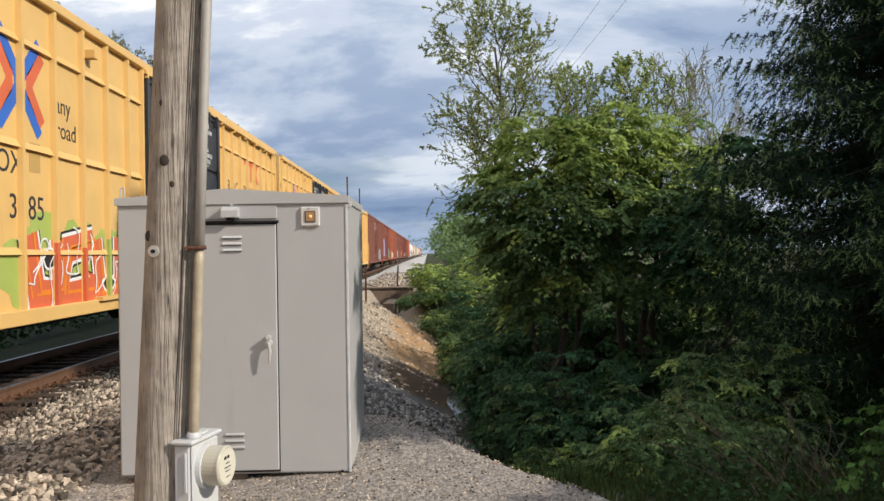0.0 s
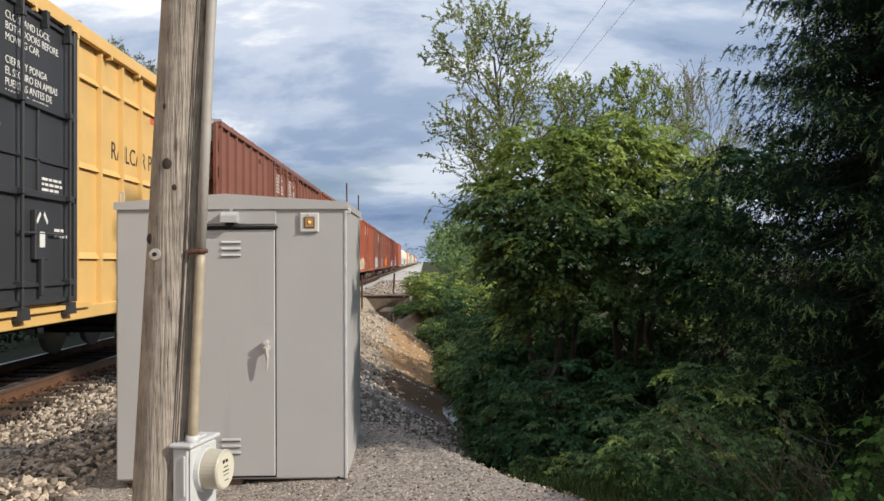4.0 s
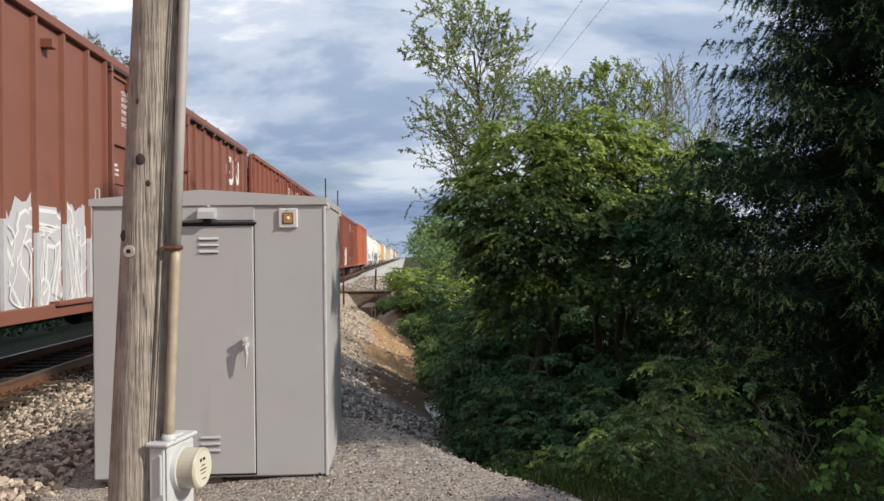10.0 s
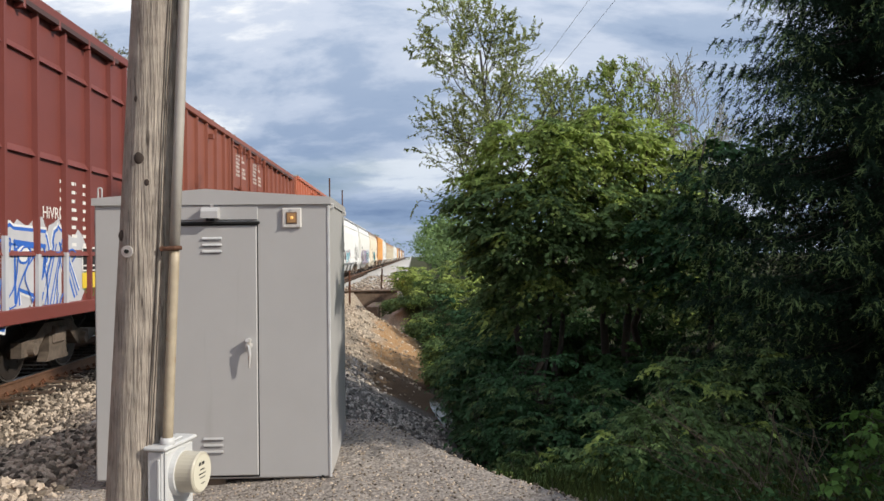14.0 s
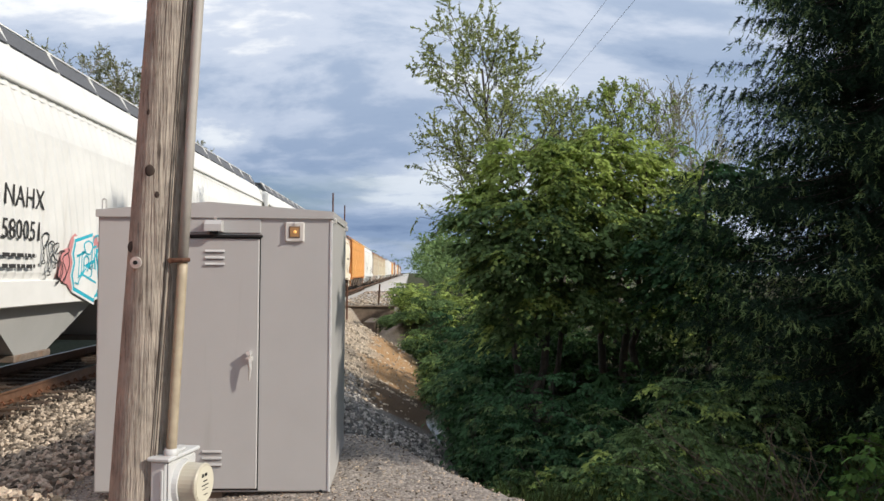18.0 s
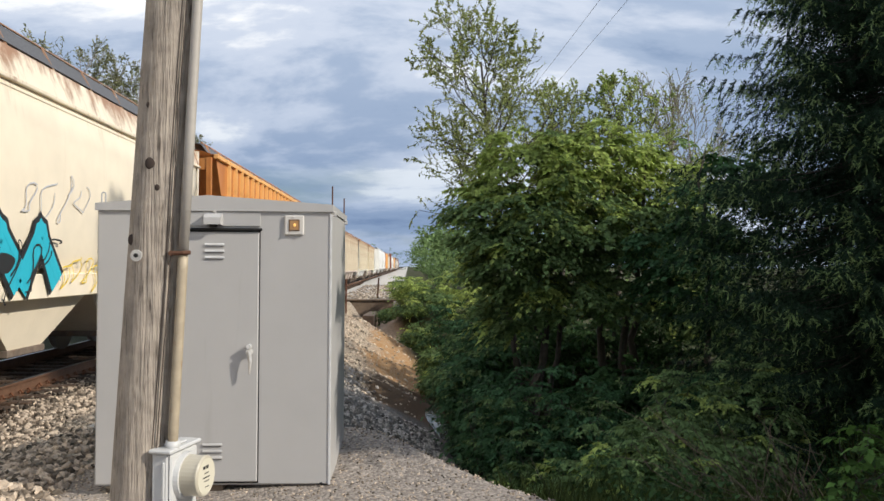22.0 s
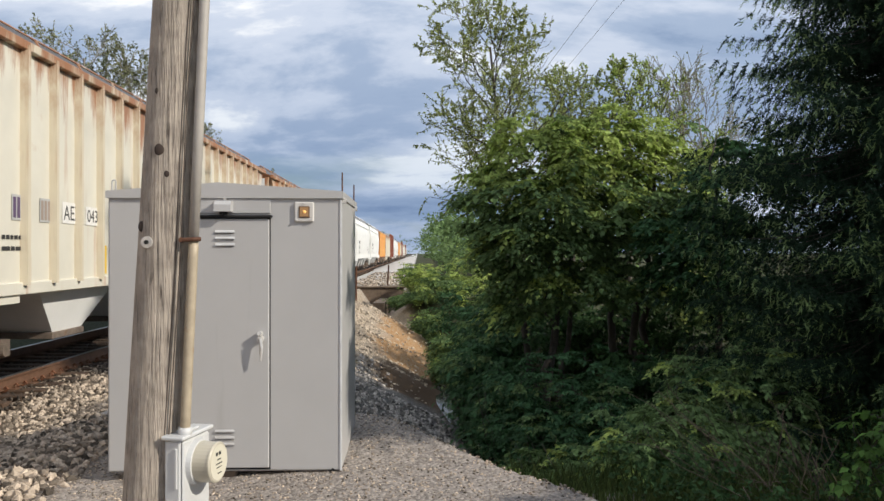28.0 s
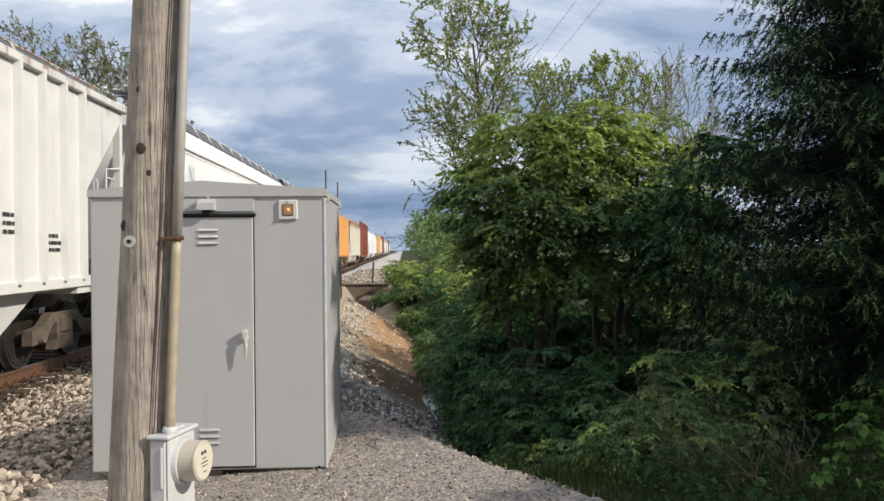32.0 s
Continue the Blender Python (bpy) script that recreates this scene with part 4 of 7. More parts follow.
        part(nm, from_arrays(nm, V, np.arange(3 * len(p)).reshape(-1, 3), mat), None, t)
    return t


def gz(x, y):
    return float(ground_z(x, y))


def build_plants():
    olive = leaf_mat("leaf_olive", (0.31, 0.35, 0.13), 0.5)
    dull = leaf_mat("leaf_dull_olive", (0.25, 0.265, 0.135), 0.4)
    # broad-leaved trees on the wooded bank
    # sun on these two crowns' tops is put into the upper leaf colour
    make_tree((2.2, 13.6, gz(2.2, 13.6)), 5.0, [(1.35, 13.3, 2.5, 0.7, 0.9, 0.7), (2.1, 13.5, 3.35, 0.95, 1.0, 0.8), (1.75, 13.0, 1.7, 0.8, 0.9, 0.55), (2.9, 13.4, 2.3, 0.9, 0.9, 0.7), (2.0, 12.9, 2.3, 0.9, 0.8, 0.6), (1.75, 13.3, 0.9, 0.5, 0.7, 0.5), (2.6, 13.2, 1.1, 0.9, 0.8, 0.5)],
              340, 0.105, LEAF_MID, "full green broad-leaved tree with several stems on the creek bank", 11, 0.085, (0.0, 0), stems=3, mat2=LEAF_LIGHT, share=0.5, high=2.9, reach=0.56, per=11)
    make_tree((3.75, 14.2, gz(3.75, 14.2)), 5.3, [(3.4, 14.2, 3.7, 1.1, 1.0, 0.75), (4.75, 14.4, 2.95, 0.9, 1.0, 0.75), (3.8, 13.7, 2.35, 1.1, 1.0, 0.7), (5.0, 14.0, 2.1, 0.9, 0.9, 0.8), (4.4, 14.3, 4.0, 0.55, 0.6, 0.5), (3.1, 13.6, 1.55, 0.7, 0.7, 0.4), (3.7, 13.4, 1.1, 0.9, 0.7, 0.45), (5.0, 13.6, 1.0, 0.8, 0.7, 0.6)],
              380, 0.105, LEAF_MID, "full green broad-leaved tree, sunlit top coloured into its yellow-green upper leaves", 12, 0.10, (0.0, 0), stems=3, mat2=LEAF_LIGHT, share=0.5, high=3.0, reach=0.56, per=11)
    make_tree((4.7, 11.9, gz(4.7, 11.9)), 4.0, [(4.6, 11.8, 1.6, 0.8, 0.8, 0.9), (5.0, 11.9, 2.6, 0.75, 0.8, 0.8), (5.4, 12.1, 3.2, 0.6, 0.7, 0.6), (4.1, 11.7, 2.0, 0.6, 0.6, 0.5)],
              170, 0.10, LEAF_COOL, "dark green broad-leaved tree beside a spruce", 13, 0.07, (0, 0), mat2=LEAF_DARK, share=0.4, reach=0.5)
    make_open_tree((4.6, 17.2, gz(4.6, 17.2)), 5.5, (14, 8, 6), "yellow-green leafing tree standing behind others", 14, LEAF_LIGHT, 0.08, 15, 0.12, (-0.2, 0), 0.09, 0.7, 0.35, 0.006, extra=(((0, 0, 2.6), (-0.8, 0, 0.75), 2.8), ((0, 0, 2.8), (0.8, 0.2, 0.7), 2.4)), mat2=olive)
    make_open_tree((3.5, 18.4, gz(3.5, 18.4)), 5.6, (12, 7, 6), "slim yellow-green leafing tree standing behind others", 19, LEAF_LIGHT, 0.08, 12, 0.09, (0.2, 0), 0.09, 0.65, 0.4, 0.006, mat2=olive)
    # tall open tree, just coming into leaf
    make_open_tree((2.25, 15.4, gz(2.25, 15.4)), 7.6, (18, 8, 6), "tall thin tree with sparse young leaves and hanging twigs", 15, olive, 0.064, 24, 0.085, (-0.35, 0), 0.06, 0.8, 0.5, 0.0042,
                   extra=(((-0.1, 0, 4.9), (-0.9, 0, 0.45), 2.1), ((-0.1, 0, 5.6), (0.85, 0, 0.6), 1.5), ((0.0, 0, 4.6), (-0.75, -0.2, -0.1), 1.4)), droop=0.35)
    for x, y, h, sd in ((6.7, 20.0, 6.0, 16), (7.6, 20.6, 5.7, 20)):
        make_open_tree((x, y, gz(x, y)), h, (12, 8, 7), "almost bare tree with fine upright twigs", sd, olive, 0.06, 3, 0.08, (0.0, 0), 0.10, 0.62, 0.35, 0.0062, bark=PALE_BARK)
    # out of view, added as a shader: crown set to shadow the cabinet's side
    make_tree((5.7, 4.4, gz(5.7, 4.4)), 6.0, [(5.6, 4.45, 4.9, 1.2, 1.2, 1.2), (5.9, 5.5, 4.6, 1.3, 1.3, 1.3), (5.8, 4.9, 2.4, 1.3, 1.6, 1.4), (5.75, 3.75, 5.2, 0.9, 0.5, 1.4)],
              340, 0.15, LEAF_MID, "unseen broad-leaved tree, added to shade the cabinet's side and the weeds", 17, 0.12, (0.1, 0))
    # also out of view, added low enough to shadow only the near weeds
    make_tree((6.4, 2.5, gz(6.4, 2.5)), 3.6, [(6.3, 2.6, 2.4, 1.2, 1.5, 1.4)], 150, 0.15, LEAF_DARK, "unseen bushy tree, added to shade the weeds beside the pad", 18, 0.08, (0.0, 0))
    # undergrowth along the creek: (x, y, half width, half depth, top, tint)
    shrubs = [(1.3, 11.2, 0.40, 0.5, 0.20, 0), (1.65, 10.5, 0.60, 0.6, 0.72, 0), (2.35, 10.5, 0.55, 0.6, 0.55, 0), (2.9, 11.6, 0.5, 0.5, -0.05, 2), (3.5, 12.3, 0.6, 0.6, 0.15, 2), (1.55, 9.3, 0.36, 0.5, -0.10, 0), (2.0, 9.2, 0.45, 0.45, 0.10, 0),
              (1.15, 7.7, 0.32, 0.4, -0.42, 1), (1.55, 7.1, 0.42, 0.4, -0.10, 1), (2.05, 6.7, 0.45, 0.4, 0.10, 1), (2.6, 7.0, 0.5, 0.5, 0.26, 1), (2.05, 7.7, 0.5, 0.45, 0.22, 1),
              (3.3, 8.7, 0.60, 0.55, 0.55, 1), (3.95, 8.5, 0.55, 0.55, 0.60, 1), (2.85, 8.1, 0.45, 0.45, 0.30, 1), (3.5, 7.6, 0.5, 0.45, 0.02, 1),
              (4.4, 10.2, 0.8, 0.7, 0.55, 0), (1.4, 13.2, 0.38, 0.6, -0.1, 0), (1.3, 15.4, 0.4, 0.6, 0.2, 0), (1.6, 16.4, 0.5, 0.8, 0.4, 0), (1.25, 18.4, 0.4, 0.7, -0.3, 0),
              (0.95, 22.5, 0.45, 0.9, -1.15, 1), (1.05, 26.5, 0.5, 0.9, -1.05, 1), (2.6, 16.5, 1.2, 0.8, 0.9, 2), (4.2, 16.3, 1.3, 0.8, 1.1, 2), (5.8, 15.3, 1.3, 0.9, 1.4, 2), (3.4, 19.0, 1.6, 1.0, 1.4, 2), (7.4, 14.0, 1.5, 1.2, 1.6, 2),
              (1.75, 20.0, 0.6, 0.9, 0.3, 0), (2.0, 24.0, 0.8, 1.3, 0.5, 0), (1.5, 30.0, 0.9, 1.5, 0.6, 0), (0.0, 36.5, 0.6, 0.9, -0.25, 1), (0.35, 33.0, 0.5, 0.8, -0.6, 1),
              (1.1, 36.0, 1.1, 1.6, 0.9, 1), (0.1, 43.3, 0.9, 1.2, 1.1, 3), (-0.2, 48.5, 1.0, 1.6, 1.2, 3), (2.9, 30.0, 1.3, 1.6, 1.7, 3), (-0.75, 39.5, 0.7, 1.2, -0.35, 1), (1.6, 52.0, 1.2, 2.0, 1.2, 3), (3.0, 42.0, 1.4, 1.8, 2.3, 3), (2.9, 20.0, 1.0, 1.0, 1.6, 0)]
    # third tint: fill-in shrubs whose dark leaves stand for shade in the gaps
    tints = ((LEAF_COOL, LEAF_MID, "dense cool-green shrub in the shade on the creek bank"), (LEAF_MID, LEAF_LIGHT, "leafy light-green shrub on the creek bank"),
             (LEAF_DARK, LEAF_COOL, "shrub added deep in the wood, leaves darkened for the gaps' shade"), (LEAF_LIGHT, LEAF_MID, "yellow-green bush beside the railway"))
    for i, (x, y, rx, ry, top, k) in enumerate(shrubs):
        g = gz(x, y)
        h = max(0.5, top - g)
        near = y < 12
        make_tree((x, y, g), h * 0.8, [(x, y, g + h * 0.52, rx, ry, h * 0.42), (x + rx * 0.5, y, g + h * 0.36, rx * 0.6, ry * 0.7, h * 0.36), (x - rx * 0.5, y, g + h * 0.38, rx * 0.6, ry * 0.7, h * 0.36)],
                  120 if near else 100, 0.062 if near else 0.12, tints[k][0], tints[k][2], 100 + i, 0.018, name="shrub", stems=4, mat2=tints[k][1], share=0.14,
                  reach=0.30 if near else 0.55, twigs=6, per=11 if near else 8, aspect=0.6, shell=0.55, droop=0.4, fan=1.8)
    make_tree((3.0, 4.5, gz(3.0, 4.5)), 0.9, [(3.02, 4.5, 0.40, 0.2, 0.2, 0.24), (3.25, 4.5, 0.55, 0.2, 0.2, 0.2), (2.92, 4.45, 0.14, 0.15, 0.15, 0.16)], 40, 0.066, leaf_mat("leaf_bright_green", (0.11, 0.205, 0.05)),
              "bright green sapling with broad leaves", 140, 0.01, name="sapling", stems=3, aspect=0.75, reach=0.16, twigs=3, per=4, droop=0.3)
    make_spruce((6.45, 9.5, gz(6.45, 9.5)), 10.8, 3.3, "tall dark green spruce with drooping boughs", 31, 0.1)
    # coarse second spruce outside the view, added to block sun from the right
    make_spruce((9.4, 6.9, gz(9.4, 6.9)), 13.0, 3.0, "unseen dark green spruce, added to shade the other spruce and the undergrowth", 32, 1.0, 18, 0.30, face=(-1, 0), needle=2.6, thin=0.3)
    # far trees beyond the track and along the line
    for i, (x, y, h) in enumerate(((-19.9, 50, 14.6), (-21.4, 51, 13.0), (-18.2, 51, 13.6), (-20, 76, 13.0), (-20, 95, 11), (-18, 105, 11))):
        g = gz(x, y)
        make_open_tree((x, y, g), h, (13, 7, 6), "tall tree beyond the railway, thinly leaved", 60 + i, dull, 0.17, 9, 0.2, (0, 0), 0.07, 0.7, 0.55, 0.012, bark=PALE_BARK)
    # woods along the line, far off
    r = np.random.RandomState(77)
    blobs = []
    for y in np.concatenate((np.arange(34, 120, 6), np.arange(120, 420, 16))):
        for k in range(3):
            s = 1 + y / 120
            x = 2.6 + 0.012 * y + k * 2.6 * s + r.rand() * 2
            blobs.append((x, y + r.rand() * 4, 1.0 + 1.3 * s + r.rand(), 1.6 * s, 1.8 * s, 2.4 * s))
    for y in np.arange(150, 480, 18):
        for k in range(2):
            blobs.append((-16 - 8 * k - r.rand() * 6, y, 4 + r.rand() * 2, 6, 7, 5))
    for x in np.arange(-60, 140, 11):
        blobs.append((x, 520 + 30 * r.rand(), 5 + 3 * r.rand(), 9, 6, 7 + 3 * r.rand()))
    C, P = crown_points(blobs, 3600, 16, 0.55, r)
    P[:, 2] = np.maximum(P[:, 2], -0.6)
    V, F = leaf_cards(P, 0.55, r, 0.8, 0.1)
    tagged(new("far_woods", from_arrays("far_woods", V, F, LEAF_MID)), "green woods along the railway in the distance", "woods", kind="stuff")
    # hedge behind the track
    blobs = [(-11.8 - 1.6 * r.rand(), y, 0.1 + 0.5 * r.rand(), 0.9, 1.1, 1.0) for y in np.arange(2, 70, 1.2)]
    C, P = crown_points(blobs, 1100, 30, 0.22, r)
    V, F = leaf_cards(P, 0.17, r, 0.6, 0.2)
    tagged(new("hedgerow", from_arrays("hedgerow", V, F, LEAF_DARK)), "rough green hedgerow on the far side of the track", "hedgerow", kind="stuff")
    # grass and weeds at the edge of the bank
    n = 26000
    x, y = r.uniform(0.6, 6.5, n), 2.5 + 10 * r.rand(n) ** 1.3
    keep = ((x > creek_x(y) - 0.75 + 0.4 * r.rand(n)) | ((y < 6.5) & (x > 1.05 + 0.8 * (5.0 - y) + 0.3 * r.rand(n)))) & (x < 7)
    x, y = x[keep], y[keep]; n = len(x)
    h = r.uniform(0.10, 0.34, n); a = r.rand(n) * 6.28
    base = np.stack((x, y, ground_z(x, y)), 1)
    tip = base + np.stack((np.cos(a) * h * 0.45, np.sin(a) * h * 0.45, h), 1)
    sd = np.stack((-np.sin(a), np.cos(a), 0 * a), 1) * 0.006
    midp = (base * 0.45 + tip * 0.55) + np.stack((0 * a, 0 * a, 0.06 * h), 1)
    V = np.stack((base - sd, base + sd, midp + sd * 0.8, tip, midp - sd * 0.8), 1).reshape(-1, 3)
    tagged(new("grass", from_arrays("grass", V, np.arange(5 * n).reshape(n, 5), leaf_mat("grass_blade", (0.085, 0.115, 0.035), 0.3))), "uncut green grass and weeds on the bank", "grass", kind="stuff")
    n = 3000
    x = r.uniform(1.2, 6.0, n); y = r.uniform(3.6, 9.0, n)
    keep = ((x > creek_x(y) - 0.2) | ((y < 6.5) & (x > 1.5))) & (np.hypot((x - 3.0) / 0.7, (y - 5.8) / 0.7) > 1)
    x, y = x[keep], y[keep]
    P = np.repeat(np.stack((x, y, ground_z(x, y) + 0.1 + 0.42 * r.rand(len(x))), 1), 5, 0) + r.randn(len(x) * 5, 3) * 0.06
    V, F = leaf_cards(P, 0.05, r, 0.6, 0.1)
    tagged(new("brambles", from_arrays("brambles", V, F, LEAF_DARK)), "low tangle of green brambles and weeds", "brambles", kind="stuff")
    # dry stalks
    bm = bmesh.new()
    for k in range(48):
        x, y = r.uniform(2.6, 3.6), r.uniform(5.3, 6.4)
        g = gz(x, y)
        d = np.array([r.randn() * 0.3 - 0.5, r.randn() * 0.25 - 0.1, 0.5 + 0.3 * r.rand()]) * r.uniform(0.7, 1.5)
        limb(bm, (x, y, g), (x + d[0], y + d[1], g + d[2]), 0.005, 0.0025, r, 0.2, 5)
    tagged(part("dry_stalks", bm, DRY), "tangle of dry brown stalks in the weeds", "dry stalks", kind="stuff")


build_plants()

# overhead wires
WIRE = material("weathered_wire", (0.16, 0.16, 0.165), 0.6, grain=0.2)
for dx in (0.0, 1.05):
    w = thing("overhead_wire", "thin dark overhead wire between poles", "wire", group="overhead wires")
    pts = [(7.6 + dx - 0.06 * (y - 20), y, 12.2 - 0.055 * (y - 20) + 0.0004 * (y - 40) ** 2) for y in np.linspace(-20, 90, 23)]
    part("strand", tube(pts, 0.0075, 5), WIRE, w)

# ---------------------------------------------------------------- the train
SPEED = 12.2                                              # metres a second, towards the camera
IRON = material("truck_iron", (0.16, 0.125, 0.098), 0.8, 0.2, grain=0.35, grain_scale=9.0, spots=(0.17, 0.10, 0.06), spot_scale=5.0, per_object=0.2)
WHEEL = material("wheel_steel", (0.05, 0.04, 0.034), 0.55, 0.6, grain=0.3, grain_scale=8.0)
TREAD = material("wheel_tread", (0.28, 0.26, 0.24), 0.35, 0.9)
WHITE = material("white_lettering", (0.74, 0.72, 0.68), 0.7, grain=0.1)
BLACK = material("black_lettering", (0.03, 0.028, 0.027), 0.7, grain=0.1)
YELLOW = material("reflective_yellow", (0.75, 0.48, 0.03), 0.5)
UNDER = material("underframe_black", (0.014, 0.012, 0.011), 0.85, grain=0.3)

# truck pieces, built once
side_frame = mesh_object("side_frame", prism([(-1.15, 0.36), (-1.15, 0.58), (-0.75, 0.62), (-0.45, 0.80), (0.45, 0.80), (0.75, 0.62), (1.15, 0.58), (1.15, 0.36),
                                              (0.72, 0.38), (0.42, 0.62), (0.30, 0.64), (0.30, 0.36), (0.38, 0.22), (-0.38, 0.22), (-0.30, 0.36), (-0.30, 0.64), (-0.42, 0.62), (-0.72, 0.38)],
                                             "x", 0.93, 1.08), IRON)
bolster = mesh_object("bolster", box(-1.12, 1.12, -0.2, 0.2, 0.46, 0.74, 0.03), IRON)
spring_bm = bmesh.new()
for c in (-0.17, 0.0, 0.17):
    for k in range(5):
        add_tube(spring_bm, [(1.0, c, 0.25 + 0.045 * k), (1.0, c, 0.275 + 0.045 * k)], 0.07, 10)
spring = mesh_object("spring_group", spring_bm, IRON)
bmw = bmesh.new()
for r0, r1, x0, x1 in ((0.495, 0.495, 0.66, 0.69), (0.455, 0.46, 0.69, 0.79)):
    add_tube(bmw, [(x0, 0, 0), (x1, 0, 0)], [r0, r1], 26)
wheel_tread = mesh_object("tread", bmw, TREAD)
bmw = bmesh.new()
add_tube(bmw, [(0.70, 0, 0), (0.802, 0, 0)], [0.43, 0.43], 26)
add_tube(bmw, [(0.80, 0, 0), (0.85, 0, 0)], [0.15, 0.13], 16)
for k in range(6):
    a = k * math.pi / 3
    add_tube(bmw, [(0.80, 0.29 * math.cos(a), 0.29 * math.sin(a)), (0.812, 0.29 * math.cos(a), 0.29 * math.sin(a))], 0.045, 8)
wheel_disc = mesh_object("wheel", bmw, WHEEL)
axle = mesh_object("wheelset", tube([(-1.0, 0, 0), (1.0, 0, 0)], 0.08, 12), WHEEL)
cap = mesh_object("bearing_cap", tube([(1.06, 0, 0), (1.16, 0, 0)], [0.11, 0.085], 14), IRON)
coupler = mesh_object("coupler", prism([(-0.10, -0.75), (0.10, -0.75), (0.12, -0.2), (0.06, 0.6), (-0.06, 0.6), (-0.12, -0.2)], "z", 0.76, 0.98), IRON)
hose = mesh_object("air_hose", tube([(0.35, 0.1, 0.85), (0.36, -0.15, 0.6), (0.3, -0.4, 0.42), (0.2, -0.55, 0.5)], 0.022, 7), UNDER)
TURN = pose(0, 0, 0, rz=180)
WHEELS = []                                               # (wheelset, its place on the car, the car's time)


def add_running_gear(car, Lb, T):
    for yc in (1.75, Lb - 1.75):
        for flip in (False, True):
            m = pose(0, yc, 0) @ (TURN if flip else Matrix())
            fr = part("side_frame", side_frame, None, car, at=m)
            if T < 34.5:
                part("spring_group", spring, None, fr)
        part("bolster", bolster, None, car, at=pose(0, yc, 0))
        for d in (-0.89, 0.89):
            ws = part("wheelset", axle, None, car, at=pose(0, yc + d, 0.46))
            for flip in (False, True):
                m = TURN if flip else Matrix()
                part("wheel", wheel_disc, None, ws, at=m)
                part("tread", wheel_tread, None, ws, at=m, label="bright worn wheel tread")
            WHEELS.append((ws, yc + d, T))
            for flip in (False, True) if T < 34.5 else ():
                part("bearing_cap", cap, None, car, at=pose(0, yc + d, 0.46) @ (TURN if flip else Matrix()))
    part("coupler", coupler, None, car, at=pose(0, 0.0, 0))
    part("coupler", coupler, None, car, at=pose(0, Lb, 0, rz=180))
    part("air_hose", hose, None, car)
    part("air_hose", hose, None, car, at=pose(0, Lb, 0, rz=180))


def ladder_bm(x, y0, y1, z0, z1, n, r=0.014):
    bm = bmesh.new()
    for y in (y0, y1):
        add_box(bm, x - 0.012, x + 0.012, y - 0.025, y + 0.025, z0, z1)
    for k in range(n):
        z = z0 + (k + 0.5) * (z1 - z0) / n
        add_tube(bm, [(x, y0, z), (x, y1, z)], r, 6)
    return bm


def lettering(car, text, y, z, size, mat, x, label="", vertical=False):
    """Painted letters on a car's near side, standing a hair proud of the sheet."""
    cu = bpy.data.curves.new("lettering", "FONT")
    cu.body, cu.size, cu.extrude, cu.resolution_u = text, size, 0.002, 3
    ob = bpy.data.objects.new("lettering", cu)
    me = bpy.data.meshes.new_from_object(ob)
    bpy.data.objects.remove(ob)
    me.materials.append(mat)
    return part("lettering", me, None, car, label, at=Matrix(((0, 0, 1, x), (1, 0, 0, y), (0, 1, 0, z), (0, 0, 0, 1))))


def bars(car, y, z, rows, w, h, gap, mat, x, rnd, name="small_print"):
    """Small print that cannot be read: rows of short bars."""
    bm = bmesh.new()
    for r in range(rows):
        yy, end = y, y + w * rnd.uniform(0.6, 1.0)
        while yy < end:
            l = rnd.uniform(0.05, 0.2)
            add_box(bm, x, x + 0.003, yy, min(yy + l, end), z - r * gap - h, z - r * gap)
            yy += l + 0.03
    part(name, bm, mat, car)


GLYPHS = (((0.1, 0.0), (0.15, 1.0), (0.85, 0.85), (0.8, 0.45), (0.2, 0.5)), ((0.9, 0.95), (0.15, 0.8), (0.1, 0.15), (0.85, 0.0), (0.9, 0.4)),
          ((0.05, 0.0), (0.45, 1.0), (0.95, 0.05)), ((0.1, 1.0), (0.2, 0.05), (0.85, 0.1), (0.9, 1.0)), ((0.1, 0.0), (0.1, 1.0), (0.85, 0.0), (0.9, 1.0)),
          ((0.9, 0.9), (0.2, 0.95), (0.15, 0.55), (0.85, 0.45), (0.8, 0.05), (0.05, 0.0)), ((0.0, 0.95), (1.0, 1.0), (0.5, 0.95), (0.45, 0.0)),
          ((0.15, 0.0), (0.12, 1.0), (0.5, 0.5), (0.9, 1.0), (0.5, 0.5), (0.95, 0.0)))


def ribbon(pts, w):
    """A flat band along points in the plane, with blunt ends and mitred turns."""
    left, right = [], []
    n = len(pts)
    for i, (y, z) in enumerate(pts):
        a, b = pts[max(i - 1, 0)], pts[min(i + 1, n - 1)]
        dy, dz = b[0] - a[0], b[1] - a[1]
        l = math.hypot(dy, dz) or 1.0
        k = w / 2 * (1.15 if 0 < i < n - 1 else 0.95)
        left.append((y - dz / l * k, z + dy / l * k)); right.append((y + dz / l * k, z - dy / l * k))
    return left, right


def add_ribbon(bm, pts, w, x0, x1):
    l, r = ribbon(pts, w)
    for i in range(len(pts) - 1):
        add_prism(bm, [l[i], l[i + 1], r[i + 1], r[i]], "x", x0 + 0.0002 * i, x1 + 0.0002 * i)
        c = pts[i]
        if i:
            add_prism(bm, [(c[0] + w * 0.5 * math.cos(q), c[1] + w * 0.5 * math.sin(q)) for q in np.linspace(0, 5.5, 8)], "x", x0 + 0.0002 * i + 0.0001, x1 + 0.0002 * i + 0.0001)


POSTS = {}                                                # the places of a car's outside posts and its doors


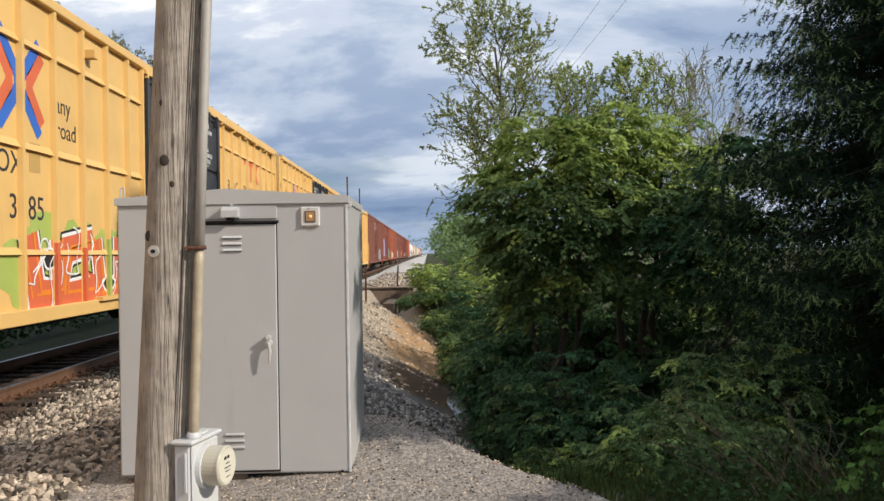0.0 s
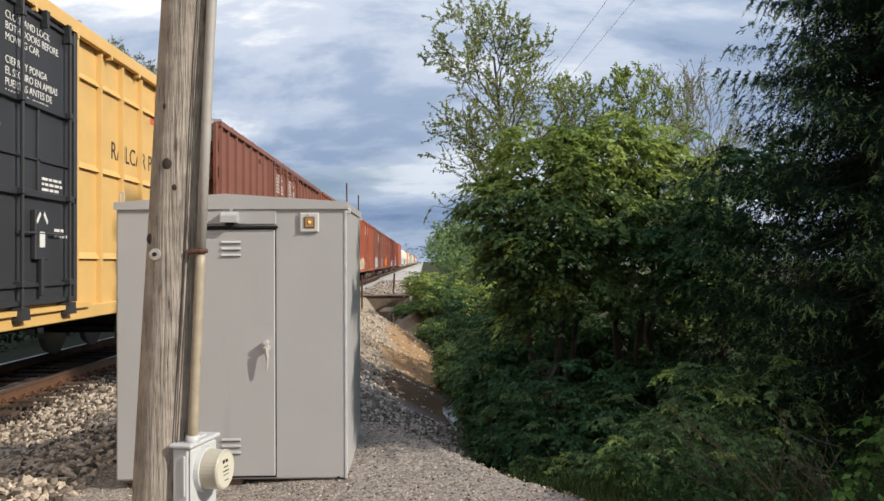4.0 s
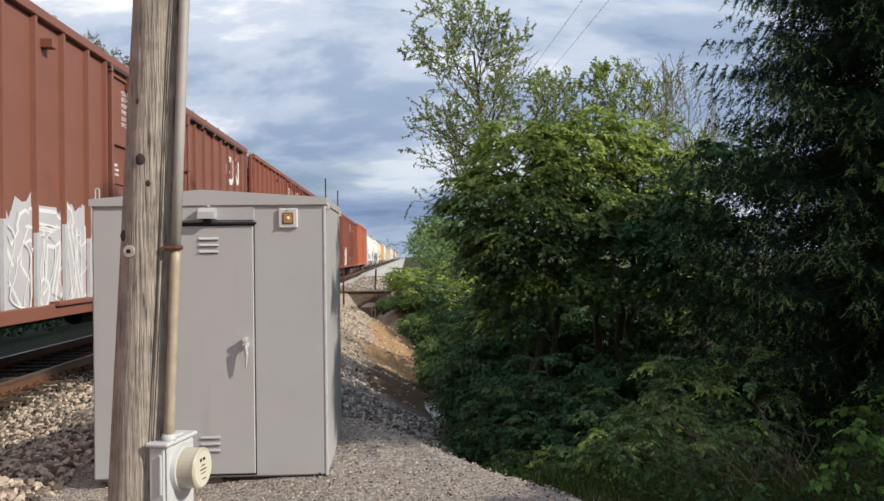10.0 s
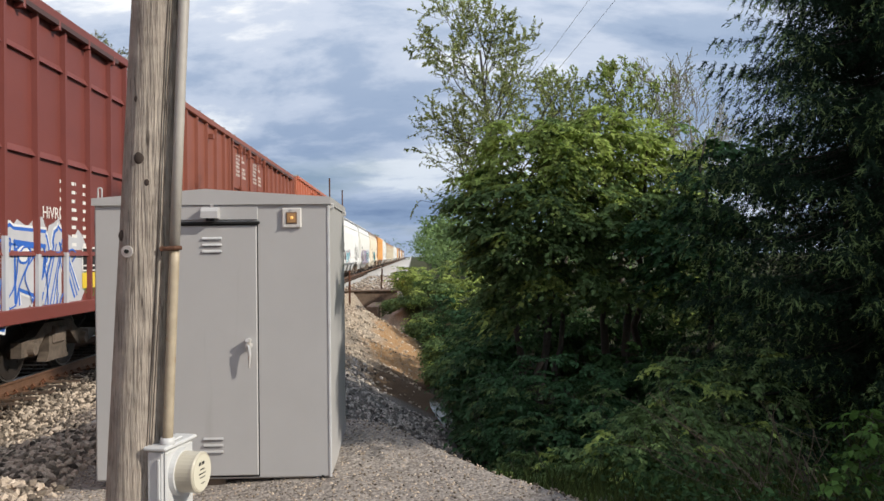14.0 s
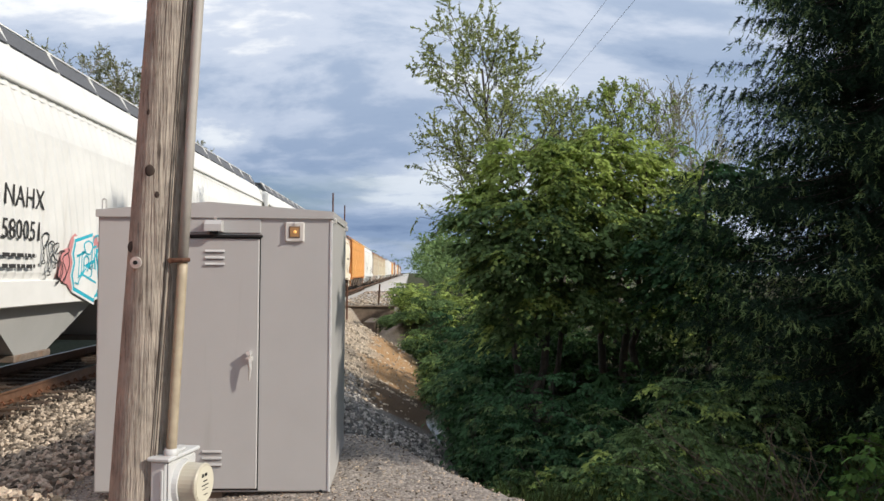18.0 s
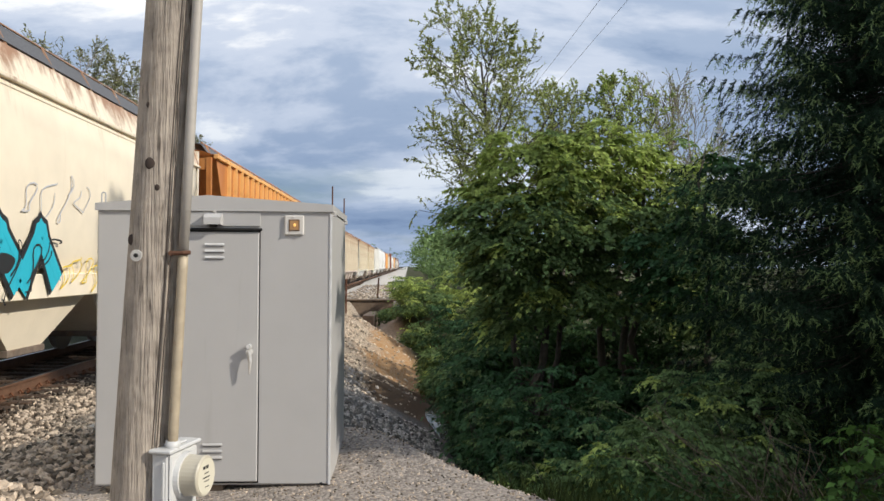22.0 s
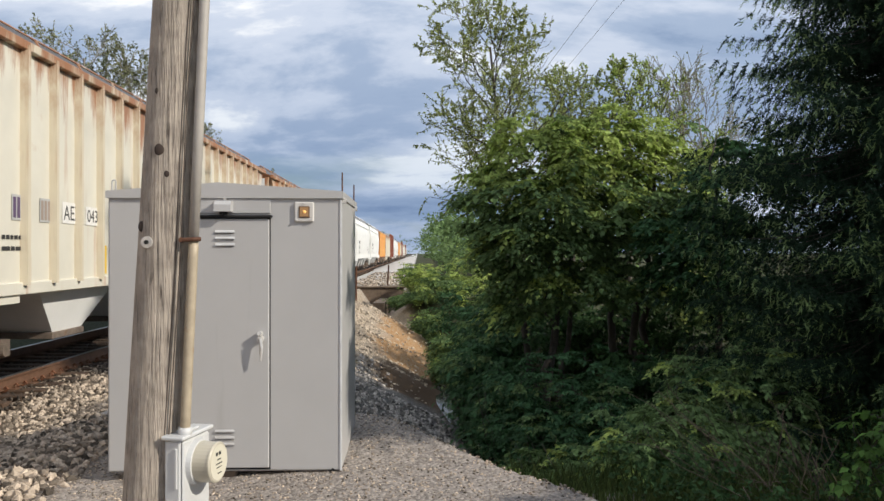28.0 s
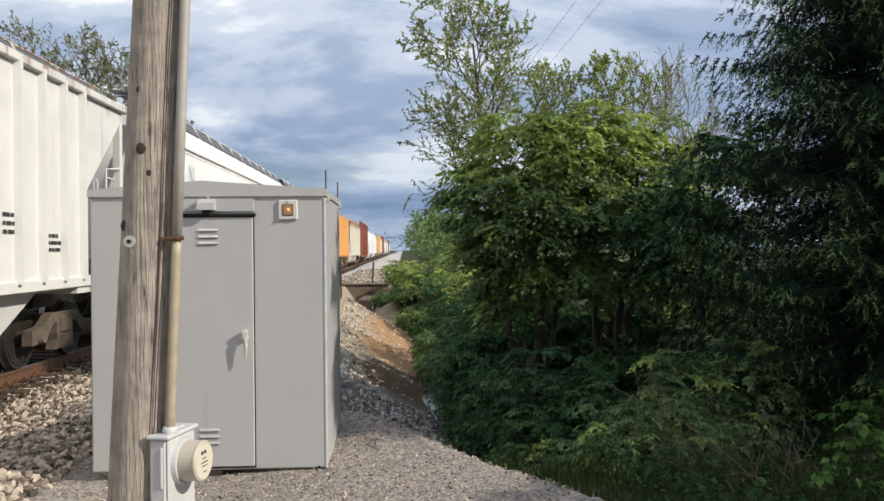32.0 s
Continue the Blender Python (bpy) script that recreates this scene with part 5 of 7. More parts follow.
def graffiti(car, y0, y1, z0, z1, n, fill, edge, back, x, seed, extra=()):
    """Sprayed piece: a ragged cloud of colour, then fat angular strokes with a rim, an outline and light accents, also over posts and doors. No real letters."""
    rnd = random.Random(seed)
    step, h = (y1 - y0) / n, z1 - z0
    posts, door = POSTS.get(car.name, ((), (99.0, 99.0)))

    def lift(y):
        return 0.064 if door[0] < y < door[1] else 0.0
    if back:
        bm = bmesh.new()
        for i in range(2 * n + 1):
            cy, cz, ph = y0 + (y1 - y0) * i / (2 * n), (z0 + z1) / 2 + rnd.uniform(-0.05, 0.14) * h, rnd.random() * 6
            w, hh = step * rnd.uniform(0.9, 1.3), h * rnd.uniform(0.95, 1.3)
            pts = []
            for k in range(20):
                a = 2 * math.pi * k / 20
                rr = 1 + 0.16 * math.sin(3 * a + ph) + 0.10 * math.sin(7 * a + 2 * ph)
                pts.append((cy + 0.5 * w * rr * math.cos(a), max(1.0, cz + 0.5 * hh * rr * math.sin(a))))
            add_prism(bm, pts, "x", x + lift(cy) + 0.0003 * i, x + lift(cy) + 0.0005 + 0.0003 * i)
        part("graffiti_cloud", bm, back, car)
    x += 0.006
    for k, y in enumerate(posts):
        if y0 - 0.1 < y < y1 + 0.1:
            tone = fill if k % 3 else (back or fill)
            part("painted_post", box(1.5, 1.5795, y - 0.042, y + 0.042, max(1.12, z0 - 0.05), z1 - rnd.uniform(0.0, 0.25) * h), tone, car)
    for i in range(n):
        cy = y0 + step * i
        g = [(cy + step * (-0.02 + 1.04 * a + rnd.uniform(-0.07, 0.07)), z0 + h * (0.10 + 0.80 * b + rnd.uniform(-0.07, 0.07))) for a, b in rnd.choice(GLYPHS)]
        w = min(0.44, max(0.14, step * 0.40)) * rnd.uniform(0.85, 1.2)
        xl = x + lift(cy + step / 2)
        for nm, mat, ww, xx in (("graffiti_rim", extra[0] if extra else fill, w + 0.17, 0.0), ("graffiti_outline", edge, w + 0.10, 0.003), ("graffiti_stroke", fill, w, 0.006)):
            bm = bmesh.new()
            add_ribbon(bm, g, ww, xl + xx + 0.0012 * (i % 2), xl + xx + 0.0006 + 0.0012 * (i % 2))
            part(nm, bm, mat, car)
        bm = bmesh.new()
        for q in range(3):
            o = w * (-0.26 + 0.26 * q)
            add_ribbon(bm, [(p + o, r + 0.3 * o) for p, r in g[q % 2:2 + q]], 0.03 + 0.03 * rnd.random(), xl + 0.0092, xl + 0.0098)
        part("graffiti_accent", bm, extra[-1] if extra else edge, car)
        if i % 2 == 0:
            cy, cz = cy + step * rnd.uniform(0.3, 0.7), z0 + h * rnd.uniform(0.15, 0.85)
            ew, eh = step * rnd.uniform(0.12, 0.22), h * rnd.uniform(0.08, 0.16)
            for nm, mat, k, xx in (("graffiti_outline", edge, 1.3, 0.0110), ("graffiti_spot", extra[0] if extra else fill, 1.0, 0.0120)):
                part(nm, prism([(cy + ew * k * math.cos(q) * (1 + 0.15 * math.sin(3 * q)), cz + eh * k * math.sin(q)) for q in np.linspace(0, 6.0, 15)], "x", xl + xx, xl + xx + 0.0006), mat, car)
    overspray(car, y0, y1, z0, z1, 2 * n, edge, x + lift((y0 + y1) / 2) + 0.002, seed + 500)


def overspray(car, y0, y1, z0, z1, n, mat, x, seed):
    scribble(car, y0, y1, z0, z1, n, mat, x + 0.012, seed, 0.014)


def scribble(car, y0, y1, z0, z1, strokes, mat, x, seed, r=0.012):
    """A sprayed line drawing of loops."""
    rnd = random.Random(seed)
    for s in range(strokes):
        cy, cz = y0 + (y1 - y0) * (s + 0.5) / strokes, rnd.uniform(z0 + 0.3 * (z1 - z0), z1 - 0.3 * (z1 - z0))
        a, b, p = rnd.uniform(0.25, 0.6) * (y1 - y0) / strokes, rnd.uniform(0.2, 0.5) * (z1 - z0), rnd.random() * 6
        pts = [(x + 0.004, cy + a * math.sin(t + p) + 0.08 * math.sin(3 * t), cz + b * math.cos(t * 1.0 + 0.6 * p) + 0.05 * math.cos(2 * t)) for t in np.linspace(0, 5.2, 18)]
        bm = tube(pts, r, 4)
        for v in bm.verts:
            v.co.x = x + 0.004 + (v.co.x - x - 0.004) * 0.2
        part("graffiti_line", bm, mat, car)


def spray(name, c):
    return material("spray_" + name, c, 0.6, grain=0.08, grain_scale=3.0)


PARTS = {}


def shared(key, make):
    if key not in PARTS:
        PARTS[key] = make()
    return PARTS[key]


PANEL = material("pale_number_panel", (0.55, 0.54, 0.50), 0.6, grain=0.1, grain_scale=3.0, spots=(0.40, 0.34, 0.28))


def end_number(car, text, height, T):
    num = lettering(car, text, 0, 0, 0.24, BLACK, 0)
    num.matrix_basis = Matrix(((1, 0, 0, 1.28 - max(v.co.x for v in num.data.vertices)), (0, 0, -1, -0.104 - ENDS.get(T, (0.15, 0.15))[0]), (0, 1, 0, height - 0.38), (0, 0, 0, 1)))


# how far the ends of single boxcars stand out past their marks' base lines, by the time at which the car passes: front, tail
ENDS = {-0.42: (0.15, 0.38), 1.275: (0.15, -0.06), 2.97: (0.14, 0.2), 4.61: (0.1, 0.49), 6.24: (0.1, 0.06), 7.92: (0.36, 0.2), 9.55: (0.2, 0.0), 11.21: (0.33, 0.1), 12.84: (-0.2, 0.32)}
LATE = 0.029                                              # the boxcars stand a little back on their couplers


def boxcar(T, pitch, label, paint, door_paint, belts=False, rib=0.95, end_dark=None, door=(7.35, 12.25), height=5.22, end_pitch=0.65, end_rib=0.26, track_paint=None, first=(0.8, 0.8)):
    """A high boxcar with outside posts, double plug doors, corrugated ends and a low-peaked roof."""
    front, tail = ENDS.get(T, (0.15, 0.15))
    L0 = pitch - 1.6
    Lb = L0 + front + tail
    T = T + LATE
    car = thing("boxcar", label, "boxcar", group="cars of the freight train")
    half = (door[1] - door[0]) / 2
    door = (front + L0 / 2 - half, front + L0 / 2 + half)
    sx = 1.50
    end_paint = end_dark or paint
    part("floor_and_sill", box(-1.45, 1.45, 0.15, Lb - 0.15, 0.98, 1.16), UNDER, car)
    for flip in (False, True):
        m = pose(0, Lb, 0, rz=180) if flip else Matrix()
        body = part("side_sheet", box(sx - 0.04, sx, 0.02, Lb - 0.02, 1.0, height - 0.12), paint, car, at=m)
        part("side_sill", box(sx - 0.06, sx + 0.09, 0, Lb, 0.93, 1.12, 0.01), paint, car, at=m)
        part("top_chord", box(sx - 0.05, sx + 0.09, 0, Lb, height - 0.14, height, 0.012), paint, car, at=m)
        post = shared((paint.name, height, "post"), lambda: mesh_object("side_post", prism([(-0.05, 0), (-0.032, 0.075), (0.032, 0.075), (0.05, 0)], "z", 1.1, height - 0.13), paint))
        ys = [0.08, door[0] - 0.12, door[1] + 0.12, Lb - 0.08]
        ys += [first[0] + rib * i for i in range(20) if first[0] + rib * i < door[0] - 0.25]
        ys += [Lb - first[1] - rib * i for i in range(20) if Lb - first[1] - rib * i > door[1] + 0.25]
        for y in ys:
            if not flip:
                POSTS.setdefault(car.name, ([], door))[0].append(y)
            part("side_post", post, None, car, at=m @ Matrix(((0, 1, 0, sx - 0.002), (1, 0, 0, y), (0, 0, 1, 0), (0, 0, 0, 1))))
        if belts:
            for a, b in ((0.05, door[0] - 0.1), (door[1] + 0.1, Lb - 0.05)):
                for z in (1.80, 3.13, 4.44):
                    part("belt_rail", prism([(sx - 0.002, z), (sx + 0.05, z), (sx - 0.002, z + 0.10)], "y", a, b), paint, car, at=m)
        # doors
        dw = (door[1] - door[0]) / 2
        part("door_track", box(sx + 0.02, sx + 0.15, door[0] - 2.2, door[1] + 0.4, 1.10, 1.16), paint, car, at=m)
        for q in range(2):
            d0 = door[0] + q * dw
            dr = part("plug_door", box(sx, sx + 0.06, d0 + 0.03, d0 + dw - 0.03, 1.18, height - 0.2, 0.015), door_paint, car, at=m)
            if flip:
                continue
            a, b = d0 + 0.05, d0 + dw - 0.05
            for z, hh, dp in ((3.76, 0.10, 0.05), (3.07, 0.04, 0.03), (2.62, 0.11, 0.055), (1.46, 0.06, 0.045), (1.24, 0.07, 0.06), (height - 0.30, 0.07, 0.04)):
                part("door_rail", prism([(sx + 0.058, z - hh / 2), (sx + 0.06 + dp, z - hh * 0.35), (sx + 0.06 + dp, z + hh * 0.3), (sx + 0.058, z + hh / 2)], "y", a, b), door_paint, dr)
            for y in (a, b):
                part("door_edge", box(sx + 0.04, sx + 0.115, y - 0.045, y + 0.045, 1.2, height - 0.22, 0.008), door_paint, dr)
            part("door_divider", box(sx + 0.058, sx + 0.09, d0 + 0.56 * dw - 0.03, d0 + 0.56 * dw + 0.03, 2.66, 3.72, 0.006), door_paint, dr)
            for f in (0.33, 0.86):
                y = d0 + f * dw
                rod = part("locking_rod", tube([(sx + 0.155, y, 1.08), (sx + 0.155, y, height - 0.22)], 0.024, 7), door_paint, dr)
                for z in (1.48, 2.62, 3.76, height - 0.42):
                    part("rod_keeper", box(sx + 0.08, sx + 0.19, y - 0.045, y + 0.045, z - 0.04, z + 0.04, 0.008), door_paint, rod)
                part("rod_foot", prism([(y - 0.13, 1.04), (y + 0.13, 1.04), (y + 0.09, 1.2), (y - 0.09, 1.2)], "x", sx + 0.06, sx + 0.2), door_paint, rod)
            for f in (0.33, 0.6, 0.86):
                y = d0 + f * dw
                part("door_hanger", prism([(y - 0.05, height - 0.2), (y + 0.05, height - 0.2), (y + 0.025, height - 0.42), (y - 0.025, height - 0.42)], "x", sx + 0.08, sx + 0.16), door_paint, dr)
            y = d0 + 0.56 * dw
            lock = part("lock_box", box(sx + 0.06, sx + 0.13, y - 0.17, y + 0.17, 1.78, 2.42, 0.012), door_paint, dr)
            part("lock_lever", box(sx + 0.10, sx + 0.15, y - 0.04, y + 0.04, 1.32, 1.8, 0.008), door_paint, lock)
            part("lock_rod", tube([(sx + 0.12, y - 0.55, 2.12), (sx + 0.12, y + 0.62, 2.12)], 0.018, 6), door_paint, lock)
            for g in (-1, 1):
                part("hand_label", prism([(y + g * 0.03, 2.36), (y + g * 0.13, 2.24), (y + g * 0.16, 2.28), (y + g * 0.06, 2.40)], "x", sx + 0.131, sx + 0.133), WHITE, lock)
            part("paper_label", box(sx + 0.131, sx + 0.134, y - 0.07, y + 0.07, 1.94, 2.14), WHITE, lock)
            part("reflector", box(sx + 0.06, sx + 0.064, d0 + 0.13, d0 + 0.21, 1.55, 2.0), YELLOW, dr)
        # ladder and grabs
        stile = shared((paint.name, "stile"), lambda: mesh_object("ladder", box(sx + 0.138, sx + 0.162, 0.075, 0.125, 1.25, 2.6, 0.004), paint))
        rung_mesh = shared((paint.name, "ladder_rung"), lambda: mesh_object("rung", tube([(sx + 0.15, 0.10, 0), (sx + 0.15, 0.52, 0)], 0.014, 6), paint))
        for at in (m, m @ pose(0, Lb - 0.62, 0)):
            lad = part("ladder", stile, None, car, at=at)
            part("stile", stile, None, lad, at=pose(0, 0.42, 0))
            for k in range(4):
                part("rung", rung_mesh, None, lad, at=pose(0, 0, 1.42 + 0.3375 * k))
        step = shared((paint.name, "stirrup"), lambda: mesh_object("stirrup_step", tube([(sx + 0.06, 0.08, 1.0), (sx + 0.06, 0.10, 0.56), (sx + 0.06, 0.50, 0.56), (sx + 0.06, 0.52, 1.0)], 0.018, 6), paint))
        part("stirrup_step", step, None, car, at=m)
        part("stirrup_step", step, None, car, at=m @ pose(0, Lb - 0.62, 0))
        part("upper_track", box(sx + 0.03, sx + 0.125, door[0] - 0.1, Lb - 0.6, height - 0.215, height - 0.145), track_paint or paint, car, at=m)
        for i in range(10):
            y = door[0] + i * (Lb - 0.8 - door[0]) / 9
            part("track_bracket", shared((paint.name, height, "tb"), lambda: mesh_object("track_bracket", box(sx, sx + 0.13, -0.03, 0.03, height - 0.28, height - 0.14, 0.006), paint)), None, car, at=m @ pose(0, y, 0))
        part("bracket", box(sx, sx + 0.16, door[0] - 2.4, door[0] - 2.25, height - 0.5, height - 0.38), paint, car, at=m)
    # ends
    def end_mesh():
        line = [(0.06, 0.98), (0.0, 0.98)]
        z = 1.34
        while z < height - 0.5:
            line += [(0.0, z - end_rib * 0.62), (-0.12, z - end_rib / 2), (-0.12, z + end_rib / 2), (0.0, z + end_rib * 0.62)]
            z += end_pitch
        bm = prism(line + [(0.0, height - 0.05), (0.06, height - 0.05)], "x", -1.50, 1.50)
        return mesh_object("end_wall", bm, end_paint)
    em = shared((paint.name, end_paint.name, height, "end"), end_mesh)
    part("end_wall", em, None, car, at=pose(0, 0.06, 0))
    part("end_wall", em, None, car, at=pose(0, Lb - 0.06, 0, rz=180))
    rung = shared((end_paint.name, "rung"), lambda: mesh_object("end_rung", tube([(1.42, -0.12, 0), (1.0, -0.12, 0)], 0.013, 5), end_paint))
    for z in np.arange(1.3, 4.6, 0.42):
        part("end_rung", rung, None, car, at=pose(0, 0, z))
    part("corner_post", box(1.40, 1.50, -0.16, 0.1, 1.0, height - 0.05, 0.01), paint, car)
    part("corner_post", box(-1.50, -1.40, -0.16, 0.1, 1.0, height - 0.05, 0.01), paint, car)
    part("number_panel", box(-1.38, 1.38, -0.10, 0.04, height - 0.5, height - 0.02, 0.01), PANEL, car, "pale number panel")
    part("end_platform", box(-1.3, 1.3, -0.38, 0.05, 1.05, 1.09), UNDER, car)
    part("end_platform", box(-1.3, 1.3, Lb - 0.05, Lb + 0.38, 1.05, 1.09), UNDER, car)
    # roof
    roof = part("roof", prism([(-1.56, height - 0.02), (1.56, height - 0.02), (1.5, height + 0.03), (0, height + 0.13), (-1.5, height + 0.03)], "y", 0.0, Lb), ROOF, car, "galvanised sheet roof")
    bm = bmesh.new()
    k = int(Lb / 1.25)
    for i in range(k + 1):
        y = 0.03 + i * (Lb - 0.1) / k
        add_prism(bm, [(-1.56, height - 0.01), (-1.56, height + 0.05), (0, height + 0.17), (1.56, height + 0.05), (1.56, height - 0.01)], "y", y, y + 0.05)
    part("roof_seams", bm, ROOF, roof)
    part("centre_sill", box(-0.25, 0.25, 0.3, Lb - 0.3, 0.68, 0.98), UNDER, car)
    part("brake_cylinder", tube([(0.6, Lb * 0.42, 0.75), (0.6, Lb * 0.42 + 0.8, 0.75)], 0.16, 12), UNDER, car)
    add_running_gear(car, Lb, T)
    for ch in car.children:
        ch.matrix_basis = Matrix.Translation((0, -front, 0)) @ ch.matrix_basis
    for k, (ws, y, t) in enumerate(WHEELS):
        if ws.parent == car:
            WHEELS[k] = (ws, y - front, t)
    ys, (d0, d1) = POSTS[car.name]
    POSTS[car.name] = ([y - front for y in ys], (d0 - front, d1 - front))
    return car, L0, sx


ROOF = material("galvanised_roof", (0.42, 0.42, 0.41), 0.55, 0.3, grain=0.15, grain_scale=2.0, spots=(0.30, 0.22, 0.16), spot_scale=0.8)


def loft(levels, Lb, cols=0, wave=0.0):
    """A closed hopper shell: rectangles stacked by height; each level is (z, half width, end inset)."""
    bm = bmesh.new()
    rings = []
    for z, w, ins in levels:
        ys = np.linspace(ins, Lb - ins, (cols or 1) + 1)
        near = [(w + wave * (0.5 + 0.5 * math.cos(math.pi * i)) * (i not in (0, len(ys) - 1)), y, z) for i, y in enumerate(ys)]
        ring = near + [(-w, y, z) for _, y, z in near[::-1]]
        rings.append([bm.verts.new(p) for p in ring])
    n = len(rings[0])
    for a, b in zip(rings, rings[1:]):
        for k in range(n):
            bm.faces.new((a[k], a[(k + 1) % n], b[(k + 1) % n], b[k]))
    bm.faces.new(rings[-1]); bm.faces.new(rings[0][::-1])
    return bm


def hopper(T, pitch, label, paint, style="ribbed", rib_paint=None, chute_paint=None, frame_paint=None, height=4.55, ribs=15, inset=1.5):
    """A covered hopper: shell with sloped ends, outlets below, open end bays with ladders, running boards on the roof."""
    Lb = pitch - 1.1
    car = thing("hopper_car", label, "hopper car", group="cars of the freight train")
    frame_paint = frame_paint or paint
    chute_paint = chute_paint or paint
    z0 = 1.32
    if style == "ribbed":
        levels = [(z0, 1.50, inset), (2.55, 1.50, inset), (height - 0.35, 1.50, 0.42), (height - 0.02, 1.50, 0.20), (height + 0.10, 1.1, 0.14), (height + 0.16, 0.0, 0.14)]
        cols, wave = 0, 0.0
    else:
        levels = [(z0, 1.36, 1.65), (1.7, 1.50, 1.6), (2.3, 1.545, 1.45), (3.0, 1.553, 1.1), (3.6, 1.54, 0.7), (height - 0.5, 1.43, 0.32), (height - 0.12, 1.20, 0.16), (height + 0.06, 0.88, 0.14), (height + 0.16, 0.0, 0.14)]
        cols, wave = (150, 0.022) if style == "corrugated" else (40, 0.0)
    part("shell", loft(levels, Lb, cols, wave), paint, car, smooth=style == "round")
    for flip in (False, True):
        m = pose(0, Lb, 0, rz=180) if flip else Matrix()
        part("side_sill", box(1.30, 1.54, 0.1, Lb - 0.1, z0 - (0.12 if style == "ribbed" else 0.06), z0 + (0.04 if style == "ribbed" else 0.28), 0.012), frame_paint if style != "ribbed" else paint, car, at=m)
        if style == "ribbed":
            post = shared(((rib_paint or paint).name, height, "hrib"), lambda: mesh_object("side_post", prism([(-0.055, 0), (-0.035, 0.1), (0.035, 0.1), (0.055, 0)], "z", z0, height - 0.06), rib_paint or paint))
            for i in range(ribs):
                y = inset + 0.05 + i * (Lb - 2 * inset - 0.1) / (ribs - 1)
                part("side_post", post, None, car, at=m @ Matrix(((0, 1, 0, 1.498), (1, 0, 0, y), (0, 0, 1, 0), (0, 0, 0, 1))))
            part("top_chord", box(1.46, 1.585, 0.14, Lb - 0.14, height - 0.12, height, 0.012), rib_paint or paint, car, at=m)
        else:
            part("fascia", prism([(1.36, height - 0.50), (1.455, height - 0.46), (1.30, height - 0.02), (1.16, height - 0.02)], "y", 0.14, Lb - 0.14), frame_paint, car, at=m)
            part("roof_ledge", box(1.34, 1.50, 0.14, Lb - 0.14, height - 0.53, height - 0.47, 0.01), frame_paint, car, at=m)
            for z in (height - 0.62, height - 0.74):
                part("side_seam", box(1.40, 1.47, 0.5, Lb - 0.5, z, z + 0.015), frame_paint, car, at=m)
        # end bay
        def bay():
            bm = bmesh.new()
            for x in (1.36, -1.36):
                add_box(bm, x - 0.05, x + 0.07, 0.0, 0.14, 1.1, height - 0.1)
            add_box(bm, -1.5, 1.5, -0.1, 2.3, 1.10, 1.24)
            add_box(bm, -1.4, 1.4, 0.02, 0.10, height - 0.42, height - 0.12)
            for x in (1.40, -1.40):
                add_tube(bm, [(x, 0.08, 2.4), (x, 1.0, 1.3)], 0.035, 6)
                add_tube(bm, [(x + 0.1, 0.52, 1.15), (x + 0.1, 0.52, 3.2), (x, 0.12, 3.25)], 0.02, 5)
                for z in (1.55, 2.05, 2.55, 3.05):
                    add_tube(bm, [(x + 0.1, 0.1, z), (x + 0.1, 0.52, z)], 0.017, 5)
            for z in (1.45, 1.95, 2.45, 2.95):
                add_tube(bm, [(1.36, 0.03, z), (0.75, 0.03, z)], 0.017, 5)
            for x in (1.40, -1.40):
                add_tube(bm, [(x, 0.03, 1.15), (x, 0.03, 0.55), (x, 0.42, 0.55), (x, 0.42, 1.15)], 0.02, 5)
            return mesh_object("end_frame", bm, frame_paint)
        part("end_frame", shared((frame_paint.name, height, "bay"), bay), None, car, at=m)
        part("ladder", shared((frame_paint.name, height, "hl"), lambda: mesh_object("ladder", ladder_bm(1.47, 0.62, 0.98, 1.1, 2.5, 4), frame_paint)), None, car, at=m)
        part("end_machinery", shared(("mach",), lambda: mesh_object("end_machinery", add_tube(add_tube(box(-0.5, 0.5, 0.6, 1.0, 1.24, 1.6, 0.03), [(-0.9, 1.2, 1.5), (0.9, 1.2, 1.5)], 0.2, 12), [(1.1, 0.1, 1.24), (1.1, 0.1, 1.9)], 0.03, 6), IRON)), None, car, at=m)
        # running board on the roof
        part("running_board", prism([(1.27, height + 0.02), (1.29, height + 0.02), (1.10, height + 0.30), (0.66, height + 0.33), (0.66, height + 0.31), (1.08, height + 0.28)], "y", 0.3, Lb - 0.3), GRATE, car, at=m)
        bm = bmesh.new()
        k = int(Lb / 1.5)
        for i in range(k + 1):
            y = 0.7 + i * (Lb - 1.4) / k
            add_tube(bm, [(1.29, y, height - 0.03), (1.11, y, height + 0.31)], 0.022, 5)
            add_tube(bm, [(1.11, y, height + 0.31), (0.6, y, height + 0.30)], 0.015, 5)
        add_tube(bm, [(1.10, 0.3, height + 0.32), (1.10, Lb - 0.3, height + 0.32)], 0.016, 5)
        part("handrail", bm, frame_paint, car, at=m)
    # outlets
    n = 4 if style == "ribbed" else 4
    for i in range(n):
        a = 3.0 + i * (Lb - 6.0) / n
        b = 3.0 + (i + 1) * (Lb - 6.0) / n
        c = (a + b) / 2
        bm = bmesh.new()
        top = [bm.verts.new(p) for p in ((-1.35, a + 0.05, z0), (1.35, a + 0.05, z0), (1.35, b - 0.05, z0), (-1.35, b - 0.05, z0))]
        bot = [bm.verts.new(p) for p in ((-1.12, c - 0.5, 0.56), (1.12, c - 0.5, 0.56), (1.12, c + 0.5, 0.56), (-1.12, c + 0.5, 0.56))]
        for k in range(4):
            bm.faces.new((bot[k], bot[(k + 1) % 4], top[(k + 1) % 4], top[k]))
        bm.faces.new(bot[::-1]); bm.faces.new(top)
